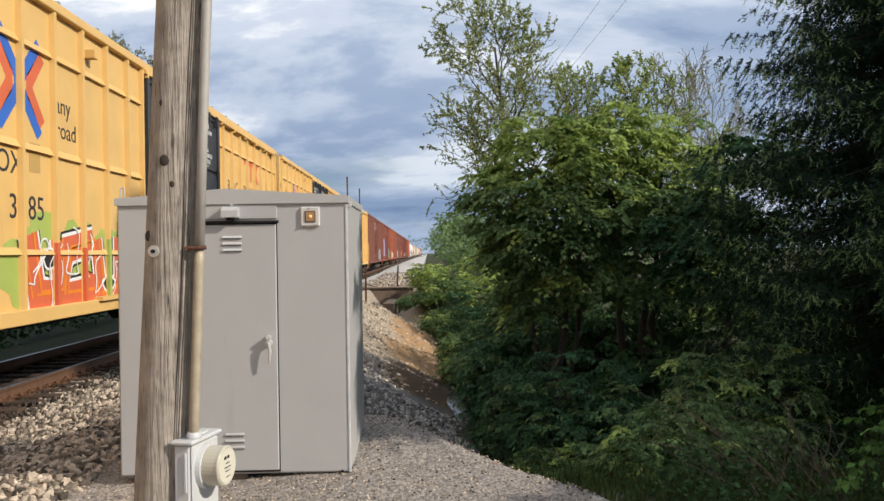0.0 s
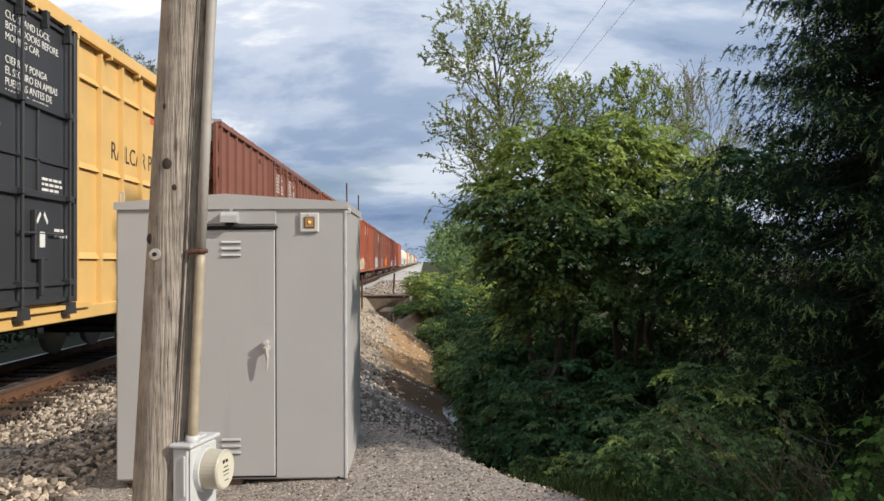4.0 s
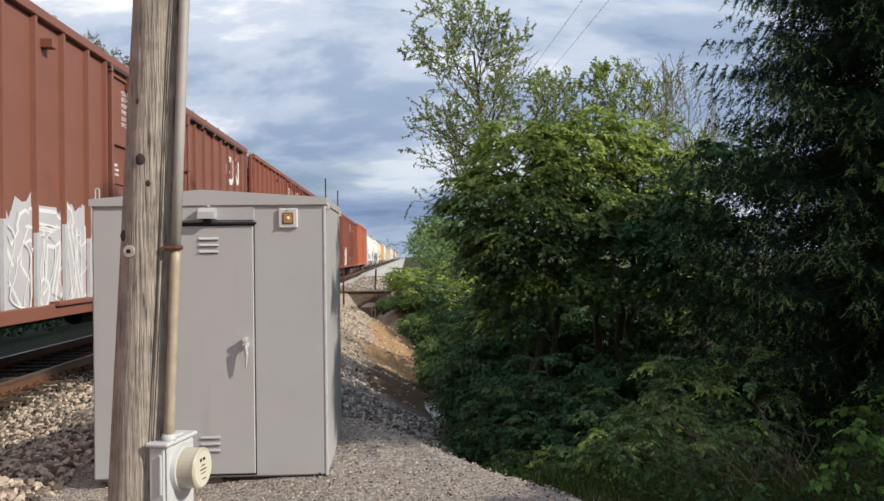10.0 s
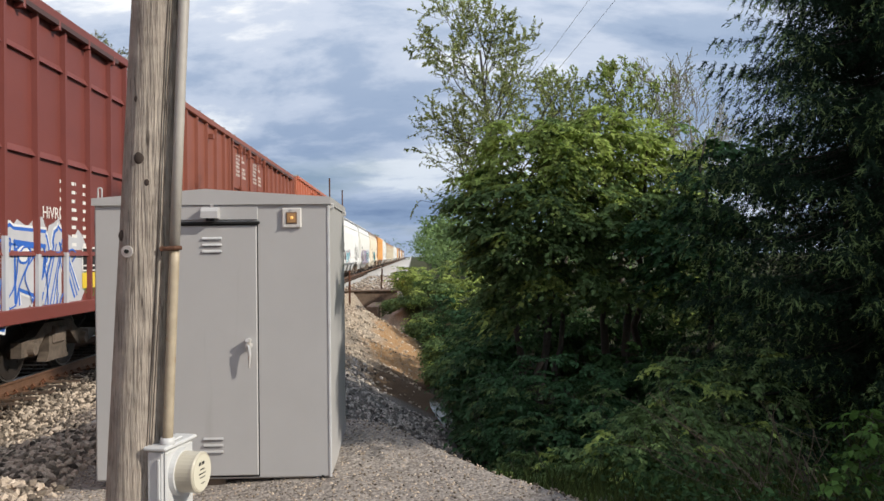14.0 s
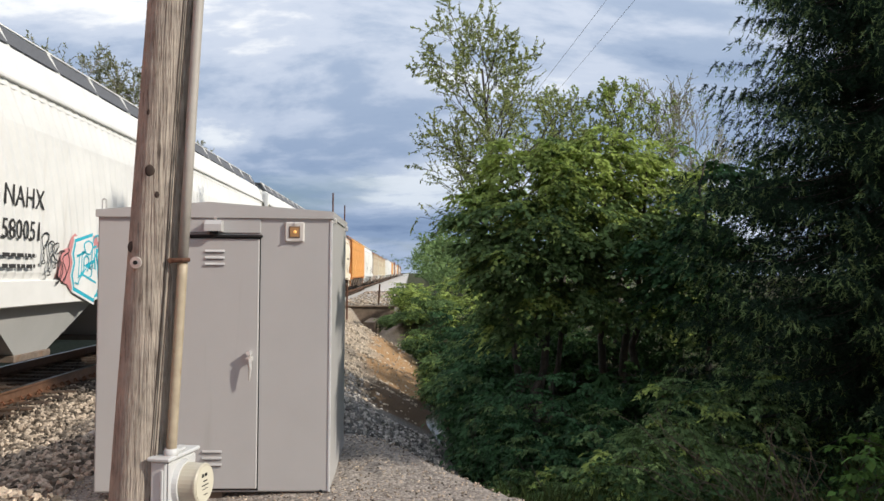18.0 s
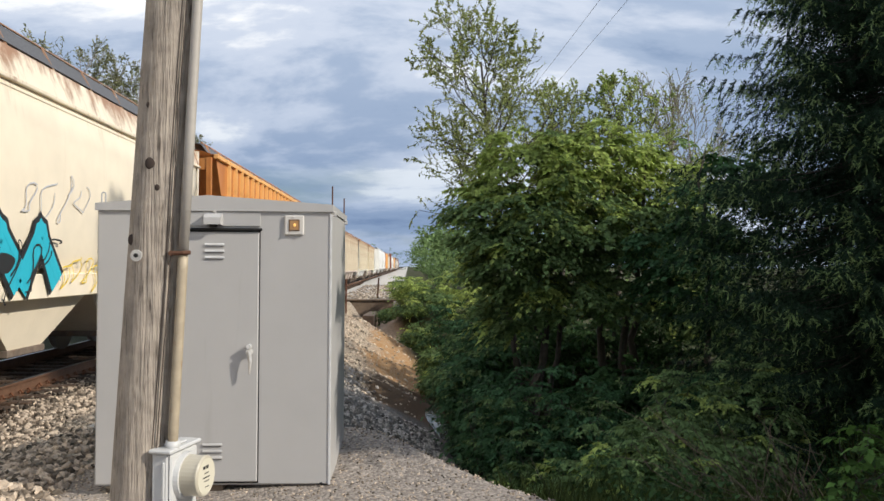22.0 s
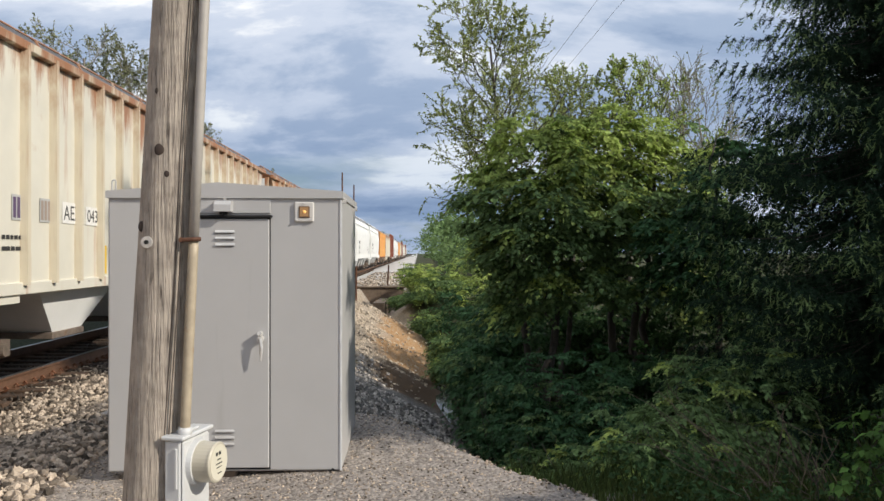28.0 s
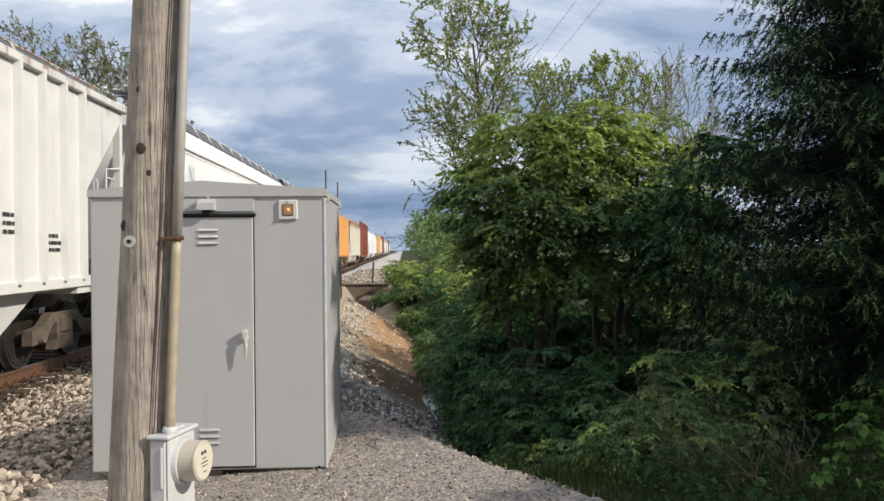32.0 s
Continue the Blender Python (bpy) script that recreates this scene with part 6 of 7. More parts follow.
        ch = part("outlet_chute", bm, chute_paint, car)
        part("outlet_gate", box(-1.15, 1.15, c - 0.55, c + 0.55, 0.46, 0.56, 0.01), IRON, ch)
    for i in range(5):
        y = 2.2 + i * (Lb - 4.4) / 4
        part("hatch", tube([(0.0, y, height + 0.14), (0.0, y, height + 0.24)], 0.36, 14), frame_paint, car)
    add_running_gear(car, Lb, T)
    return car, Lb, 1.505


GRATE = material("galvanised_grating", (0.13, 0.13, 0.135), 0.6, 0.4, grain=0.3, grain_scale=30.0)


def weathered(name, c, rust=(0.20, 0.09, 0.04), cut=0.62, amount=0.5, streak=0.6, rough=0.55, top=None):
    return material(name, c, rough, grain=0.07, grain_scale=1.6, spots=tuple(0.55 * a + 0.45 * b for a, b in zip(c, rust)), spot_scale=0.9, spot_cut=cut,
                    streak=(rust, 3.2, streak, amount), bump=0.06, bump_scale=3.0, top_rust=top)


YEL = weathered("boxcar_yellow", (0.70, 0.44, 0.15), cut=0.72, amount=0.25, streak=0.66)
TBLACK = weathered("door_black", (0.035, 0.035, 0.038), (0.10, 0.09, 0.08), 0.7, 0.3, 0.65)
BROWN = weathered("boxcar_brown", (0.245, 0.075, 0.045), (0.13, 0.05, 0.035), 0.64, 0.35)
BROWN_OLD = weathered("boxcar_faded_brown", (0.225, 0.085, 0.055), (0.12, 0.055, 0.04), 0.62, 0.4)
ORED = weathered("boxcar_orange_red", (0.36, 0.095, 0.045), (0.20, 0.07, 0.04), 0.66, 0.3)
SALMON = weathered("boxcar_salmon_red", (0.46, 0.14, 0.075), (0.26, 0.09, 0.05), 0.68, 0.3)
DOOR_RED = weathered("door_orange_red", (0.36, 0.11, 0.06), (0.16, 0.06, 0.04), 0.66, 0.4)
OFFWHITE = weathered("hopper_white", (0.75, 0.745, 0.72), (0.45, 0.40, 0.33), 0.7, 0.25)
CREAMW = weathered("hopper_cream_white", (0.80, 0.785, 0.73), (0.50, 0.42, 0.32), 0.7, 0.25)
CREAM = weathered("hopper_cream", (0.80, 0.71, 0.56), (0.38, 0.22, 0.12), 0.66, 0.4, top=((0.28, 0.13, 0.06), 3.2, 4.75))
RIBBED = weathered("hopper_pale_ivory", (0.64, 0.61, 0.52), (0.40, 0.19, 0.08), 0.66, 0.75, 0.565, top=((0.30, 0.12, 0.045), 2.6, 4.5))
RUSTED = weathered("hopper_rusty_ivory", (0.74, 0.66, 0.48), (0.36, 0.14, 0.05), 0.62, 0.85, 0.56, top=((0.32, 0.11, 0.03), 2.0, 4.45))
PINKISH = weathered("hopper_pinkish_grey", (0.56, 0.48, 0.42), (0.30, 0.12, 0.06), 0.6, 0.8, 0.53, top=((0.30, 0.12, 0.045), 2.6, 4.5))
ORANGE = weathered("hopper_rust_orange", (0.52, 0.20, 0.045), (0.34, 0.09, 0.02), 0.55, 0.6, 0.50)
IVORY_RIB = weathered("hopper_rib_ivory", (0.60, 0.53, 0.40), (0.36, 0.16, 0.07), 0.56, 0.8, 0.52, top=((0.30, 0.12, 0.045), 2.6, 4.5))
DEEP = weathered("boxcar_deep_red", (0.175, 0.042, 0.032), (0.09, 0.035, 0.03), 0.66, 0.3)
ORANGE_RIB = weathered("hopper_orange_post", (0.78, 0.42, 0.14), (0.45, 0.16, 0.04), 0.6, 0.5, 0.55)
GREYH = weathered("hopper_grey", (0.42, 0.42, 0.41), (0.25, 0.22, 0.2), 0.66, 0.3)
s_white, s_black, s_red, s_green = spray("white", (0.75, 0.75, 0.73)), spray("black", (0.02, 0.02, 0.02)), spray("red", (0.55, 0.06, 0.03)), spray("green", (0.10, 0.25, 0.06))
s_vermilion = spray("vermilion", (0.62, 0.13, 0.05))
s_plum = spray("plum", (0.10, 0.065, 0.13))
s_silver, s_blue, s_cyan, s_lilac = spray("silver", (0.50, 0.50, 0.52)), spray("blue", (0.03, 0.13, 0.50)), spray("cyan", (0.02, 0.42, 0.55)), spray("lilac", (0.42, 0.38, 0.58))
s_bone, s_taupe = spray("bone", (0.66, 0.62, 0.48)), spray("taupe", (0.30, 0.24, 0.20))
s_yel, s_orange, s_lime, s_pink = spray("yellow", (0.75, 0.55, 0.05)), spray("orange", (0.75, 0.22, 0.02)), spray("lime", (0.36, 0.44, 0.10)), spray("pink", (0.60, 0.25, 0.25))

DARK_END = weathered("end_wall_brown", (0.21, 0.08, 0.05), (0.10, 0.05, 0.04), 0.64, 0.3)
DARK_RAIL = weathered("door_track_brown", (0.07, 0.035, 0.028), (0.05, 0.03, 0.02), 0.64, 0.3)
CARS = []                                                 # (car, time at which its leading end passes 11.1 m)
LEAD_Y = 11.1


def stripes(car, Lb, x, n=6, z=1.25):
    bm = bmesh.new()
    for i in range(n):
        y = 0.9 + i * (Lb - 1.8) / (n - 1)
        add_box(bm, x, x + 0.004, y - 0.05, y + 0.05, z, z + 0.45)
    part("reflector_strips", bm, YELLOW, car)


DOOR_WORDS = ("CLOSE THIS DOOR\nBEFORE CLOSING\nMAIN DOOR\n\nCIERRE ESTA PUERTA\nANTES DE CERRAR\nLA PUERTA PRINCIPAL",
              "CLOSE AND LOCK\nBOTH DOORS BEFORE\nMOVING CAR\n\nCIERRE Y PONGA\nEL SEGURO EN AMBAS\nPUERTAS ANTES DE\nMOVER EL CARRO",
              "CLOSE AND LOCK\nBOTH DOORS BEFORE\nMOVING CAR\nFERMER ET VERROUILLER\nLES DEUX PORTES AVANT\nDE DEPLACER LE WAGON")


def yellow_car(T, pitch, number, g):
    car, Lb, x = boxcar(T, pitch, "yellow high-cube boxcar with black double doors and sprayed graffiti", YEL, TBLACK, belts=True, rib=0.88, end_pitch=0.94, end_rib=0.18, first=(1.15, 0.7))
    rnd = random.Random(int(T * 100))
    xs = x + 0.002
    # crossed emblem of blue and red bands
    for s in (-1, 1):
        for mat, o, hh in ((s_blue, 0.05, 0.60), (s_vermilion, 0.25, 0.44)):
            bm = bmesh.new()
            add_ribbon(bm, [(2.8 + s * (o + 0.75 * hh), 3.95 + hh), (2.8 + s * o, 3.95 + 0.15 * hh), (2.8 + s * o, 3.95 - 0.15 * hh), (2.8 + s * (o + 0.75 * hh), 3.95 - hh)], 0.17, xs, xs + 0.001)
            part("emblem_band", bm, mat, car)
    lettering(car, "next\nload", 0.78, 4.0, 0.34, BLACK, xs)
    lettering(car, "any\nroad", 3.75, 3.75, 0.34, BLACK, xs)
    for txt, y in (("TB", 1.72), ("OX", 2.22)):
        lettering(car, txt, y, 2.80, 0.40, BLACK, xs)
    lettering(car, number[:4], 1.55, 2.25, 0.44, BLACK, xs)
    lettering(car, number[4], 2.50, 2.25, 0.44, BLACK, xs)
    lettering(car, number[5:], 2.97, 2.25, 0.44, BLACK, xs)
    part("stencil_box", box(xs, xs + 0.002, 3.02, 3.30, 2.86, 3.24), material("faded_stencil", (0.50, 0.31, 0.10), 0.7, grain=0.1), car)
    end_number(car, number.replace(" ", ""), 5.22, T)
    lettering(car, "RAILCAR POOLING EXPERTS", 13.15, 3.42, 0.405, BLACK, xs)
    bm = bmesh.new()
    for a, b, c, d in ((15.0, 16.1, 4.30, 4.46), (15.3, 15.48, 3.85, 4.30), (15.75, 15.93, 3.85, 4.30)):
        add_box(bm, xs, xs + 0.002, a, b, c, d)
    add_prism(bm, [(16.12, 3.85), (16.30, 3.85), (16.78, 4.46), (16.60, 4.46)], "x", xs, xs + 0.002)
    add_prism(bm, [(16.60, 3.85), (16.78, 3.85), (16.30, 4.46), (16.12, 4.46)], "x", xs + 0.003, xs + 0.004)
    part("emblem_red", bm, s_vermilion, car)
    for q in range(2):
        d0 = Lb / 2 - 2.45 + 2.45 * q
        lettering(car, DOOR_WORDS[q], d0 + 0.58, 4.68, 0.135, WHITE, x + 0.063)
        bars(car, d0 + 0.28, 3.4, 3, 0.2, 0.04, 0.08, WHITE, x + 0.063, rnd)
        bars(car, d0 + 1.5, 2.86, 3, 0.6, 0.035, 0.07, WHITE, x + 0.063, rnd)
        bars(car, d0 + 1.85, 2.2, 2, 0.42, 0.04, 0.08, WHITE, x + 0.063, rnd)
    bars(car, 0.4, 1.85, 5, 0.9, 0.05, 0.1, BLACK, xs, rnd)
    bars(car, Lb - 2.2, 2.6, 5, 1.0, 0.05, 0.1, BLACK, xs, rnd)
    bm = bmesh.new()
    for c, d, e, f in ((1.80, 1.56, 1.64, 1.84), (1.54, 1.34, 1.64, 1.84), (1.80, 1.34, 1.50, 1.62)):
        add_box(bm, xs + 0.003, xs + 0.005, Lb - c, Lb - d, e, f)
    part("stencil_frame", box(xs, xs + 0.003, Lb - 1.85, Lb - 1.3, 1.46, 1.88), WHITE, car)
    part("consolidated_stencil", bm, s_black, car)
    part("defect_label", box(xs, xs + 0.003, Lb - 2.75, Lb - 2.35, 1.5, 1.9), s_lime, car)
    for args in g:
        graffiti(car, *args[0], *args[1:5], xs, args[5], args[6:])
    CARS.append((car, T + LATE))


def brown_car(T, pitch, label, number, paint, door, g, swoosh=False, belts=False, rib=0.9, split=None, dl=4.9, height=5.22):
    car, Lb, x = boxcar(T, pitch, label, paint, door, belts=belts, rib=rib, door=(0, dl), end_dark=DARK_END, height=height, track_paint=DARK_RAIL)
    rnd = random.Random(int(T * 100))
    xs = x + 0.002
    if split:
        end_number(car, "".join(split), height, T)
        ya, yb = {"35": (0.62, 1.42), "21": (1.28, 2.10)}.get(split[0], (0.85, 2.0))
        lettering(car, split[0], ya, 2.25, 0.44, WHITE, xs)
        lettering(car, split[1], yb, 2.25, 0.44, WHITE, xs)
    if split and split[0].startswith("79"):
        lettering(car, "DWC", 0.85, 2.78, 0.40, WHITE, xs)
    elif split and split[0] == "35":
        lettering(car, "AO", 0.62, 2.78, 0.46, WHITE, xs)
        lettering(car, "K", 1.42, 2.78, 0.46, WHITE, xs)
    elif split and split[0] == "21":
        lettering(car, "IC", 1.28, 2.72, 0.40, WHITE, xs)
        lettering(car, "HiVRI", 13.0, 2.32, 0.24, WHITE, xs)
    else:
        bars(car, 1.05, 3.05, 1, 1.2, 0.30, 0.4, WHITE, xs, rnd, "reporting_mark")
    bars(car, 1.1, 1.75, 3, 0.9, 0.05, 0.11, WHITE, xs, rnd)
    for q in range(2):
        d0 = Lb / 2 - dl / 2 + dl / 2 * q
        lettering(car, DOOR_WORDS[2], d0 + 0.24 * dl / 2, 4.66, 0.112 * min(1.0, dl / 4.9), WHITE, x + 0.063)
        bars(car, d0 + 0.2, 3.4, 3, 0.25, 0.04, 0.08, WHITE, x + 0.063, rnd)
        bars(car, d0 + 0.62 * dl / 2, 2.86, 3, 0.6, 0.035, 0.07, WHITE, x + 0.063, rnd)
        bars(car, d0 + 0.35 * dl / 2, 1.72, 3, 0.7, 0.04, 0.08, WHITE, x + 0.063, rnd)
    for d in (1.1, 1.5, 1.9):
        bars(car, Lb - d - 0.4, 2.9, 9, 0.22, 0.05, 0.13, WHITE, xs, rnd)
    part("stencil_frame", box(xs + 0.010, xs + 0.013, Lb - 1.56, Lb - 1.02, 1.56, 1.94), WHITE, car)
    for c, d, e, f in ((1.53, 1.32, 1.66, 1.91), (1.29, 1.05, 1.66, 1.91), (1.53, 1.05, 1.585, 1.635)):
        part("test_stencil", box(xs + 0.013, xs + 0.015, Lb - c, Lb - d, e, f), s_black, car)
    part("defect_label", box(xs + 0.010, xs + 0.013, Lb - 1.56, Lb - 1.02, 1.30, 1.54), s_yel, car)
    if swoosh:
        bend = [(-2.0, 4.62), (-2.42, 4.62), (-2.57, 4.52), (-2.6, 4.3), (-2.55, 4.06), (-2.38, 3.97), (-1.95, 3.97), (-1.76, 4.10), (-1.74, 4.58), (-1.68, 4.56), (-1.20, 4.02), (-1.06, 4.05), (-1.04, 4.66)]
        bm = bmesh.new()
        add_ribbon(bm, [(Lb + p, q) for p, q in bend], 0.15, xs, xs + 0.001)
        path = [(Lb + p, q) for p, q in bend]
        for (ya, za), (yb, zb) in zip(path, path[1:]):
            for y in POSTS[car.name][0]:
                f = (y - ya) / (yb - ya) if abs(yb - ya) > 0.05 else 0.5
                if (0 <= f <= 1 and abs(yb - ya) > 0.05) or abs(y - ya) < 0.06:
                    lo, hi = (za + f * (zb - za),) * 2 if abs(yb - ya) > 0.05 else (min(za, zb), max(za, zb))
                    half = 0.075 * math.hypot(1, (zb - za) / (yb - ya)) if abs(yb - ya) > 0.05 else 0.075
                    add_box(bm, 1.572, 1.5745, y - 0.033, y + 0.033, lo - half, hi + half)
        part("line_emblem", bm, WHITE, car, "flowing white emblem")
        bars(car, Lb - 2.5, 3.66, 1, 1.5, 0.17, 0.2, WHITE, xs, rnd, "address_line")
    stripes(car, Lb, xs, 6)
    for args in g:
        if args[0] == "lines":
            scribble(car, *args[1], args[2], args[3], xs, args[4])
        else:
            graffiti(car, *args[0], *args[1:5], xs, args[5], args[6:])
    CARS.append((car, T + LATE))


def white_hopper(T, pitch, label, paint, style, number, g, marks=True, mat=None, placards=(), **kw):
    car, Lb, x = hopper(T, pitch, label, paint, style, **kw)
    rnd = random.Random(int(T * 100))
    xs = (1.563 if style != "ribbed" else x) + 0.004
    ink = mat or BLACK
    if marks:
        m0 = 1.85 if style == "ribbed" else 3.1
        for txt, y, z, size, panel, ink_ in placards:
            t_ = lettering(car, txt, y, z, size, ink_, xs + 0.003)
            if panel:
                wdt = max(v.co.x for v in t_.data.vertices)
                part("mark_panel", box(xs, xs + 0.0025, y - 0.04, y + wdt + 0.05, z - 0.05, z + 0.78 * size + 0.02), panel, car)
        if not placards:
            bars(car, m0, 2.8, 1, 0.9, 0.24, 0.4, ink, xs, rnd, "reporting_mark")
            lettering(car, number, m0, 2.13, 0.34, ink, xs)
        bars(car, m0, 1.95, 2, 0.9, 0.05, 0.14, ink, xs, rnd)
        bars(car, Lb - 4.6, 2.25, 3, 0.5, 0.05, 0.11, ink, xs, rnd)
        bars(car, Lb - 3.4, 2.0, 3, 0.5, 0.05, 0.1, ink, xs, rnd)
    for args in g:
        if args[0] == "lines":
            scribble(car, *args[1], args[2], args[3], xs, args[4])
        else:
            graffiti(car, *args[0], *args[1:5], xs, args[5], args[6:])
    if style == "ribbed":
        stripes(car, Lb, xs, 5, 1.4)
    CARS.append((car, T))
    return car


def build_train():
    T = [-2.11, -0.42, 1.275, 2.97, 4.61, 6.24, 7.92, 9.55, 11.21, 12.84, 14.27, 15.92, 17.58, 19.385, 21.02, 22.72, 24.44, 26.10, 27.67, 29.26, 30.74, 32.33, 33.97]
    T += [T[-1] + 1.64 * (i + 1) for i in range(14)]
    P = [(b - a) * SPEED for a, b in zip(T, T[1:])]
    yellow_car(T[0], P[0], "660 214", [])
    yellow_car(T[1], P[1], "663 385", [((2.9, 8.0, 1.08, 2.15), 5, s_vermilion, s_white, s_lime, 1, s_black, s_orange), ((12.6, 16.2, 1.08, 2.2), 4, s_white, s_black, s_orange, 2, s_orange, s_silver)])
    yellow_car(T[2], P[2], "663 081", [((2.2, 7.3, 1.08, 2.25), 5, s_green, s_white, s_lime, 3, s_black, s_silver), ((7.6, 8.8, 1.15, 2.0), 2, s_blue, s_blue, None, 33, s_blue), ((13.0, 18.0, 1.08, 2.4), 4, s_white, s_red, s_cyan, 4, s_green, s_pink)])
    yellow_car(T[3], P[3], "673 794", [((1.0, 6.6, 1.08, 2.3), 5, s_silver, s_white, s_yel, 5, s_black, s_white)])
    brown_car(T[4], P[4], "brown boxcar with double doors and silver graffiti", "", BROWN_OLD, BROWN_OLD, [((11.2, 17.0, 1.08, 2.3), 6, s_silver, s_black, s_plum, 6, s_white, s_white), ("lines", (16.3, 17.0, 2.3, 3.0), 2, s_pink, 36)])
    brown_car(T[5], P[5], "brown boxcar with white-outlined graffiti and a white emblem", "", BROWN, BROWN, [((2.8, 6.0, 1.5, 3.6), 3, s_lilac, s_white, None, 7), ((12.6, 17.0, 1.2, 2.5), 4, s_lime, s_white, s_cyan, 8, s_black)], True, split=("794", "078"))
    brown_car(T[6], P[6], "orange-red boxcar with pale graffiti along its lower side", "", ORED, DOOR_RED, [((0.55, 6.5, 1.08, 2.05), 5, s_bone, s_black, s_bone, 9, s_bone, s_silver), ("lines", (0.02, 0.42, 2.7, 3.2), 4, s_white, 10), ((9.6, 14.6, 1.1, 2.2), 5, DOOR_RED, s_white, None, 34, s_black, s_white)], split=("35", "4461"))
    brown_car(T[7], P[7], "faded brown boxcar with grey graffiti and a white emblem", "", BROWN_OLD, BROWN_OLD, [((2.3, 6.6, 1.08, 2.4), 5, s_silver, s_white, s_silver, 11, s_silver, s_white), ((12.6, 17.5, 1.1, 2.25), 4, s_taupe, s_silver, s_taupe, 12, s_taupe, s_black)], True, split=("793", "678"))
    brown_car(T[8], P[8], "faded brown boxcar with pale graffiti and a white emblem", "", BROWN, BROWN, [((3.0, 8.0, 1.1, 2.3), 5, s_orange, s_white, None, 13, s_yel), ("lines", (12.6, 14.8, 2.1, 3.6), 4, s_white, 14)], True, split=("793", "634"))
    brown_car(T[9], P[9], "red-brown boxcar with panelled sides and silver and blue graffiti", "", DEEP, DEEP, [((1.2, 4.6, 1.05, 1.75), 5, s_white, s_black, s_silver, 15), ((5.4, 9.4, 1.0, 2.2), 4, s_silver, s_black, None, 16), ((10.0, 14.0, 1.05, 2.05), 4, s_silver, s_blue, s_silver, 17, s_white, s_blue), ("lines", (14.3, 14.8, 1.1, 1.8), 3, s_green, 37)],
              belts=True, rib=0.87, split=("21", "075"), dl=3.6, height=5.26)
    brown_car(T[10], P[10], "brown boxcar with black and white graffiti near one end", "", BROWN, BROWN, [((1.5, 3.6, 1.1, 2.7), 2, s_white, s_black, None, 18, s_pink)], split=("793", "056"))
    brown_car(T[11], P[11], "salmon-red boxcar with plain sides", "", SALMON, SALMON, [], rib=0.9, height=5.36)
    white_hopper(T[12], P[12], "off-white hopper car with corrugated curved sides and graffiti", OFFWHITE, "corrugated", "580051", [("lines", (4.1, 5.0, 1.65, 2.15), 5, s_black, 20), ((5.2, 9.2, 1.45, 2.2), 5, s_white, s_cyan, s_pink, 21), ("lines", (14.4, 18.3, 1.35, 2.75), 15, s_black, 22), ("lines", (14.8, 17.6, 1.5, 2.3), 9, s_silver, 38)], placards=(("NAHX", 3.1, 2.55, 0.38, None, BLACK), ("580051", 3.06, 2.13, 0.36, None, BLACK)), frame_paint=OFFWHITE, chute_paint=GREYH, height=4.66)
    white_hopper(T[13], P[13], "white rounded hopper car with lilac and black graffiti", CREAMW, "round", "896893", [((2.6, 6.6, 1.2, 2.25), 4, s_silver, s_black, s_lilac, 23, s_pink, s_white), ((6.9, 9.6, 1.2, 2.3), 3, s_lilac, s_plum, s_pink, 35, s_pink, s_white), ((9.9, 15.2, 1.15, 2.3), 6, s_white, s_black, s_lilac, 24, s_cyan)], frame_paint=OFFWHITE, chute_paint=GREYH, height=4.66)
    c = white_hopper(T[14], P[14], "cream rounded hopper car with rust stains and turquoise graffiti", CREAM, "round", "7133", [((7.2, 11.5, 1.35, 2.2), 4, s_cyan, s_black, None, 25, s_black, s_cyan), ("lines", (11.6, 13.4, 1.35, 2.0), 5, s_yel, 39), ("lines", (10.3, 12.6, 2.2, 3.0), 4, s_silver, 41)], frame_paint=CREAM, chute_paint=CREAM, height=4.6)
    lettering(c, "PLASTIC GRANULES", 15.2, 2.75, 0.2, BLACK, 1.568)
    white_hopper(T[15], P[15], "rust-orange ribbed hopper car with white mark panels", ORANGE, "ribbed", "58302", [("lines", (1.8, 2.2, 1.75, 1.95), 4, s_silver, 42), ((4.05, 4.9, 1.4, 2.0), 2, s_silver, s_black, None, 43)], rib_paint=ORANGE_RIB, frame_paint=ORANGE, chute_paint=IRON, height=4.62, ribs=21,
                 placards=(("AS", 1.83, 2.51, 0.34, WHITE, BLACK), ("OX", 2.58, 2.49, 0.34, WHITE, BLACK), ("58", 1.82, 2.10, 0.36, None, BLACK), ("302", 2.54, 2.10, 0.34, None, BLACK)))
    white_hopper(T[16], P[16], "cream-white rounded hopper car with thin black graffiti", CREAMW, "round", "21616", [("lines", (4.4, 6.0, 2.0, 2.4), 3, s_black, 26), ("lines", (6.6, 7.6, 2.6, 3.9), 1, s_black, 27), ("lines", (11.5, 15.6, 1.5, 2.8), 5, s_black, 28)], frame_paint=OFFWHITE, chute_paint=GREYH, height=4.66)
    white_hopper(T[17], P[17], "pinkish grey ribbed hopper car streaked with rust", PINKISH, "ribbed", "10652", [], rib_paint=IVORY_RIB, ribs=17, height=4.42)
    c = white_hopper(T[18], P[18], "pale ivory ribbed hopper car with rust spots", RIBBED, "ribbed", "10437", [], rib_paint=IVORY_RIB, chute_paint=OFFWHITE, ribs=20, height=4.42,
                 placards=(("AEX", 3.52, 2.20, 0.30, WHITE, BLACK), ("0437", 4.32, 2.20, 0.27, WHITE, BLACK)))
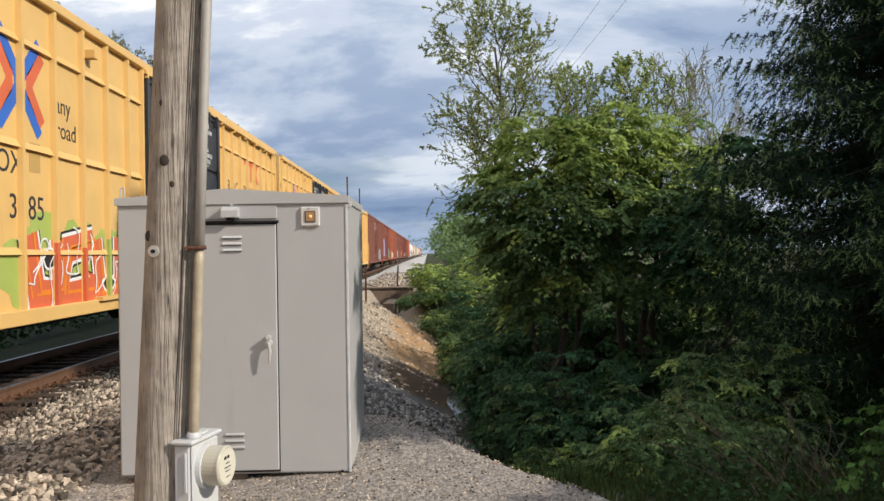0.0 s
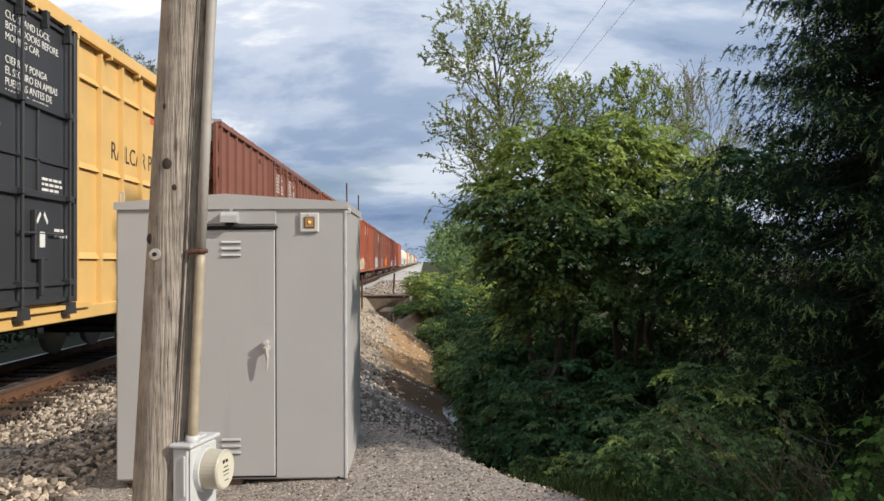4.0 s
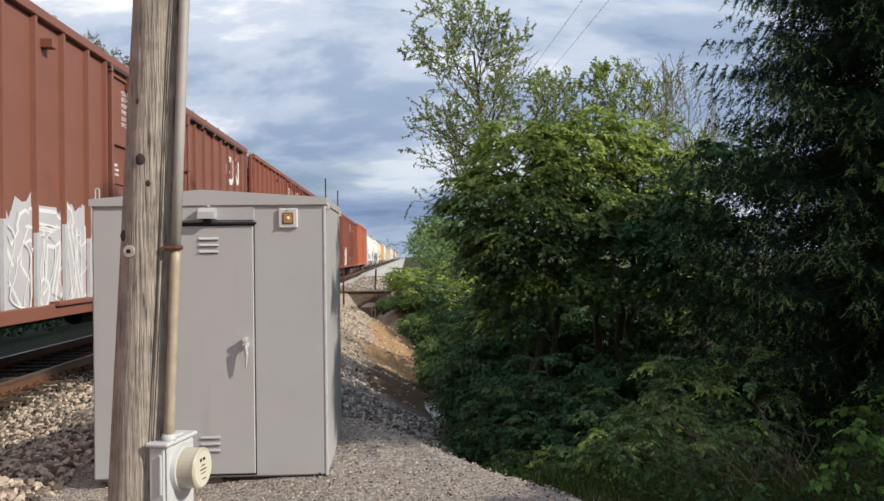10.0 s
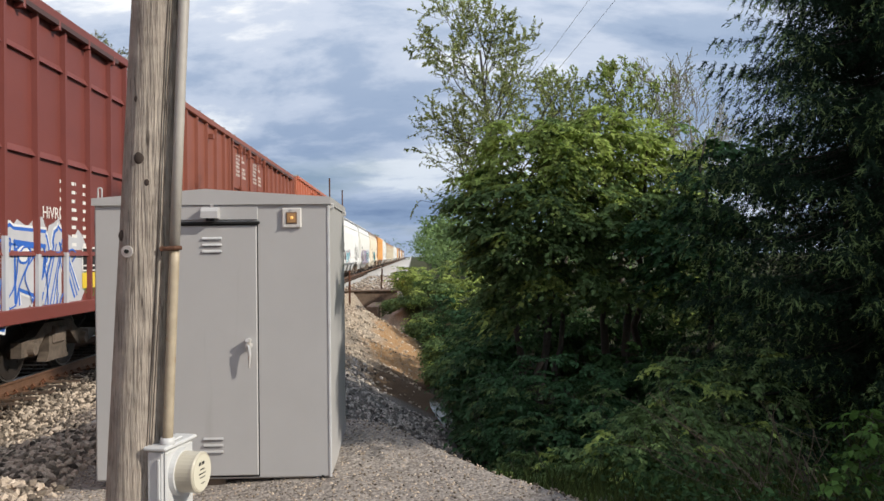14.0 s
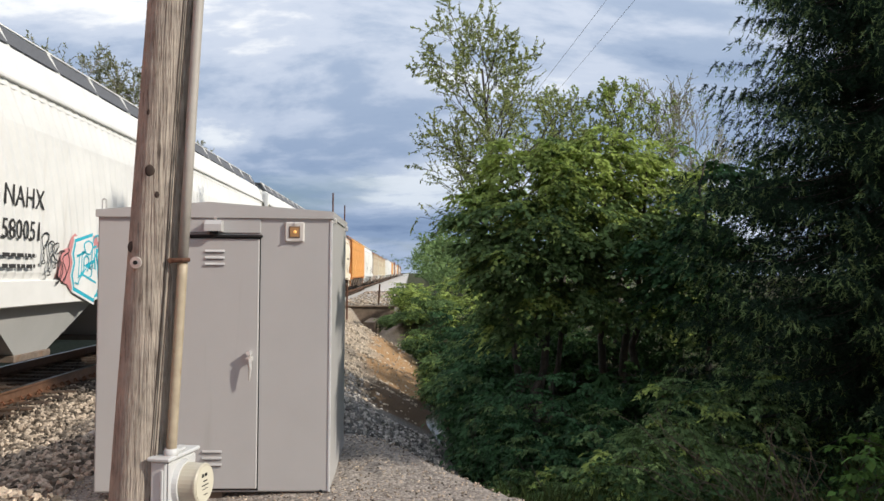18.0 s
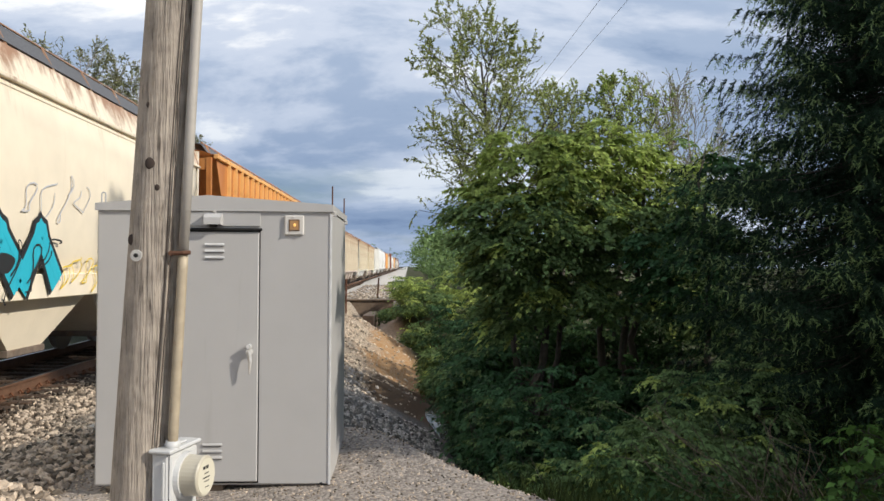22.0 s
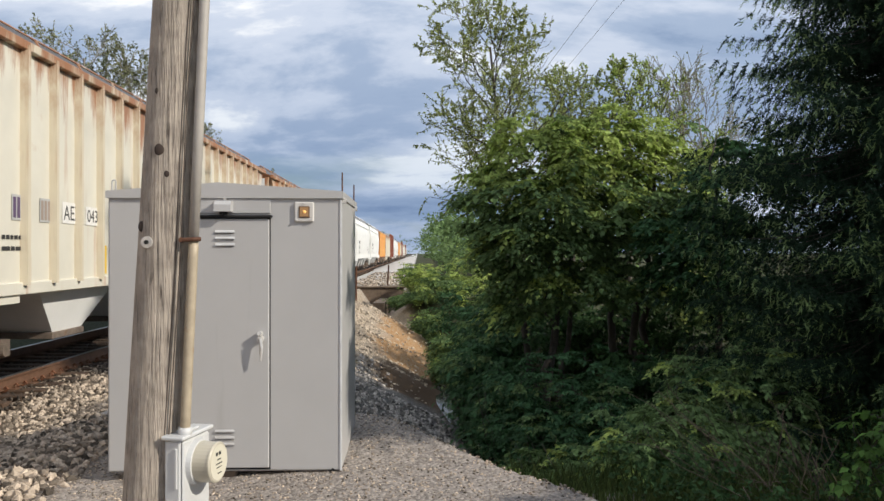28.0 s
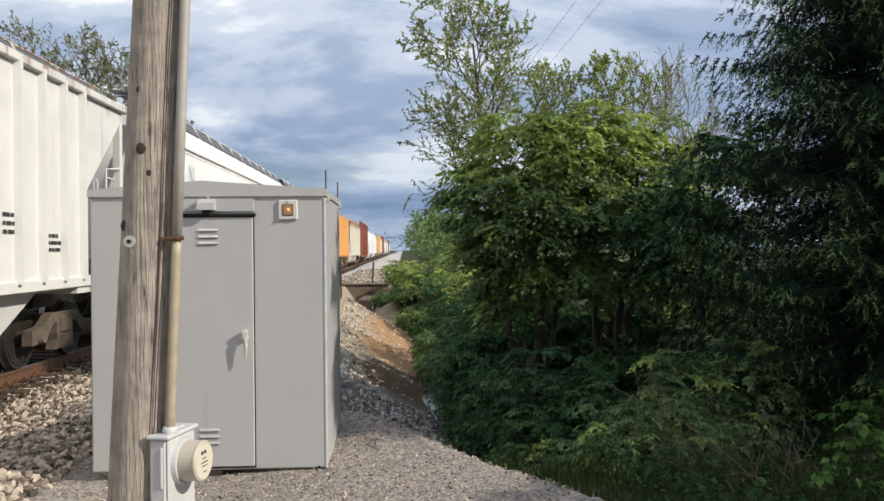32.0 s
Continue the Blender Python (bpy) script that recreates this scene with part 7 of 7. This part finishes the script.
    for y, mat in ((2.08, s_plum), (2.81, s_taupe)):
        part("stencil_frame", box(1.509, 1.511, y, y + 0.32, 2.14, 2.46), GREYH, c)
        for k in range(3):
            part("stencil_bar", box(1.511, 1.513, y + 0.03 + 0.1 * k, y + 0.10 + 0.1 * k, 2.17, 2.43), mat, c)
    c = white_hopper(T[19], P[19], "ivory ribbed hopper car heavily streaked with rust", RUSTED, "ribbed", "10413", [((4.4, 8.0, 1.35, 2.3), 5, s_silver, s_black, None, 29)], rib_paint=IVORY_RIB, chute_paint=PINKISH, ribs=17, height=4.42)
    part("mark_panel", box(0.55, 1.32, 0.0, 0.018, 3.72, 4.28, 0.004), WHITE, c)
    for txt, z in (("AEX", 4.04), ("1041", 3.77)):
        w = lettering(c, txt, 0, 0, 0.27, BLACK, 0)
        w.matrix_basis = Matrix(((1, 0, 0, 0.64), (0, 0, -1, -0.003), (0, 1, 0, z), (0, 0, 0, 1)))
    white_hopper(T[20], P[20], "white ribbed hopper car with rust runs", weathered("hopper_chalk_white", (0.70, 0.69, 0.65), (0.30, 0.13, 0.08), 0.7, 0.6, 0.63, top=((0.30, 0.12, 0.05), 3.0, 4.9)), "ribbed", "24120", [], chute_paint=OFFWHITE, ribs=21, height=4.34, inset=2.1,
                 placards=(("AE", 3.12, 2.80, 0.34, WHITE, BLACK), ("X", 3.84, 2.80, 0.34, WHITE, BLACK), ("24", 3.14, 2.29, 0.34, s_black, WHITE), ("12", 3.86, 2.29, 0.34, s_black, WHITE), ("0", 4.62, 2.29, 0.34, s_black, WHITE)))
    white_hopper(T[21], P[21], "grey-white rounded hopper car", OFFWHITE, "round", "58113", [], frame_paint=OFFWHITE, chute_paint=GREYH, height=4.66)
    white_hopper(T[22], P[22], "grey-white rounded hopper car", OFFWHITE, "round", "58207", [], frame_paint=OFFWHITE, chute_paint=GREYH, height=4.66)
    rest = ["rust", "cream", "brown", "white", "white", "rust", "cream", "brown", "white", "cream", "white", "brown", "white"]
    for k, (t, kind) in enumerate(zip(T[23:], rest)):
        L = 1.64 * SPEED
        if kind == "brown":
            brown_car(t, L, "brown boxcar with double doors", "", BROWN, BROWN, [])
        elif kind == "rust":
            white_hopper(t, L, "rust-orange ribbed hopper car with green graffiti", ORANGE, "ribbed", "58 417", [((3, 8, 1.4, 2.6), 4, s_green, s_white, None, 40 + k)], rib_paint=ORANGE_RIB, chute_paint=IRON)
        elif kind == "cream":
            white_hopper(t, L, "cream ribbed hopper car", RIBBED, "ribbed", "10391", [])
        else:
            white_hopper(t, L, "off-white rounded hopper car", OFFWHITE, "round", "58331", [])


build_train()


def motions():
    """The cars roll towards the camera at one speed; the wheels turn while they pass the near stretch of track."""
    for car, T in CARS:
        walk(car, [(t, pose(TRACK_X, LEAD_Y + SPEED * (T - t), RAIL_Z)) for t in (0.0, 32.0)])
    step = 1 / FPS
    turn = math.degrees(SPEED * step / 0.46)
    for ws, y, T in WHEELS:
        a = T + (LEAD_Y + y - 17.5) / SPEED
        b = T + (LEAD_Y + y - 7.0) / SPEED
        i0, i1 = max(0, math.floor(a / step)), min(32 * FPS, math.ceil(b / step))
        rows = [(0.0, pose(0, y, 0.46))]
        if i1 > i0:
            rows += [(i * step, pose(0, y, 0.46, rx=turn * (i - i0))) for i in range(max(i0, 1), i1 + 1)]
        last = rows[-1][1]
        if rows[-1][0] < 32.0:
            rows.append((32.0, last))
        walk(ws, rows)


motions()
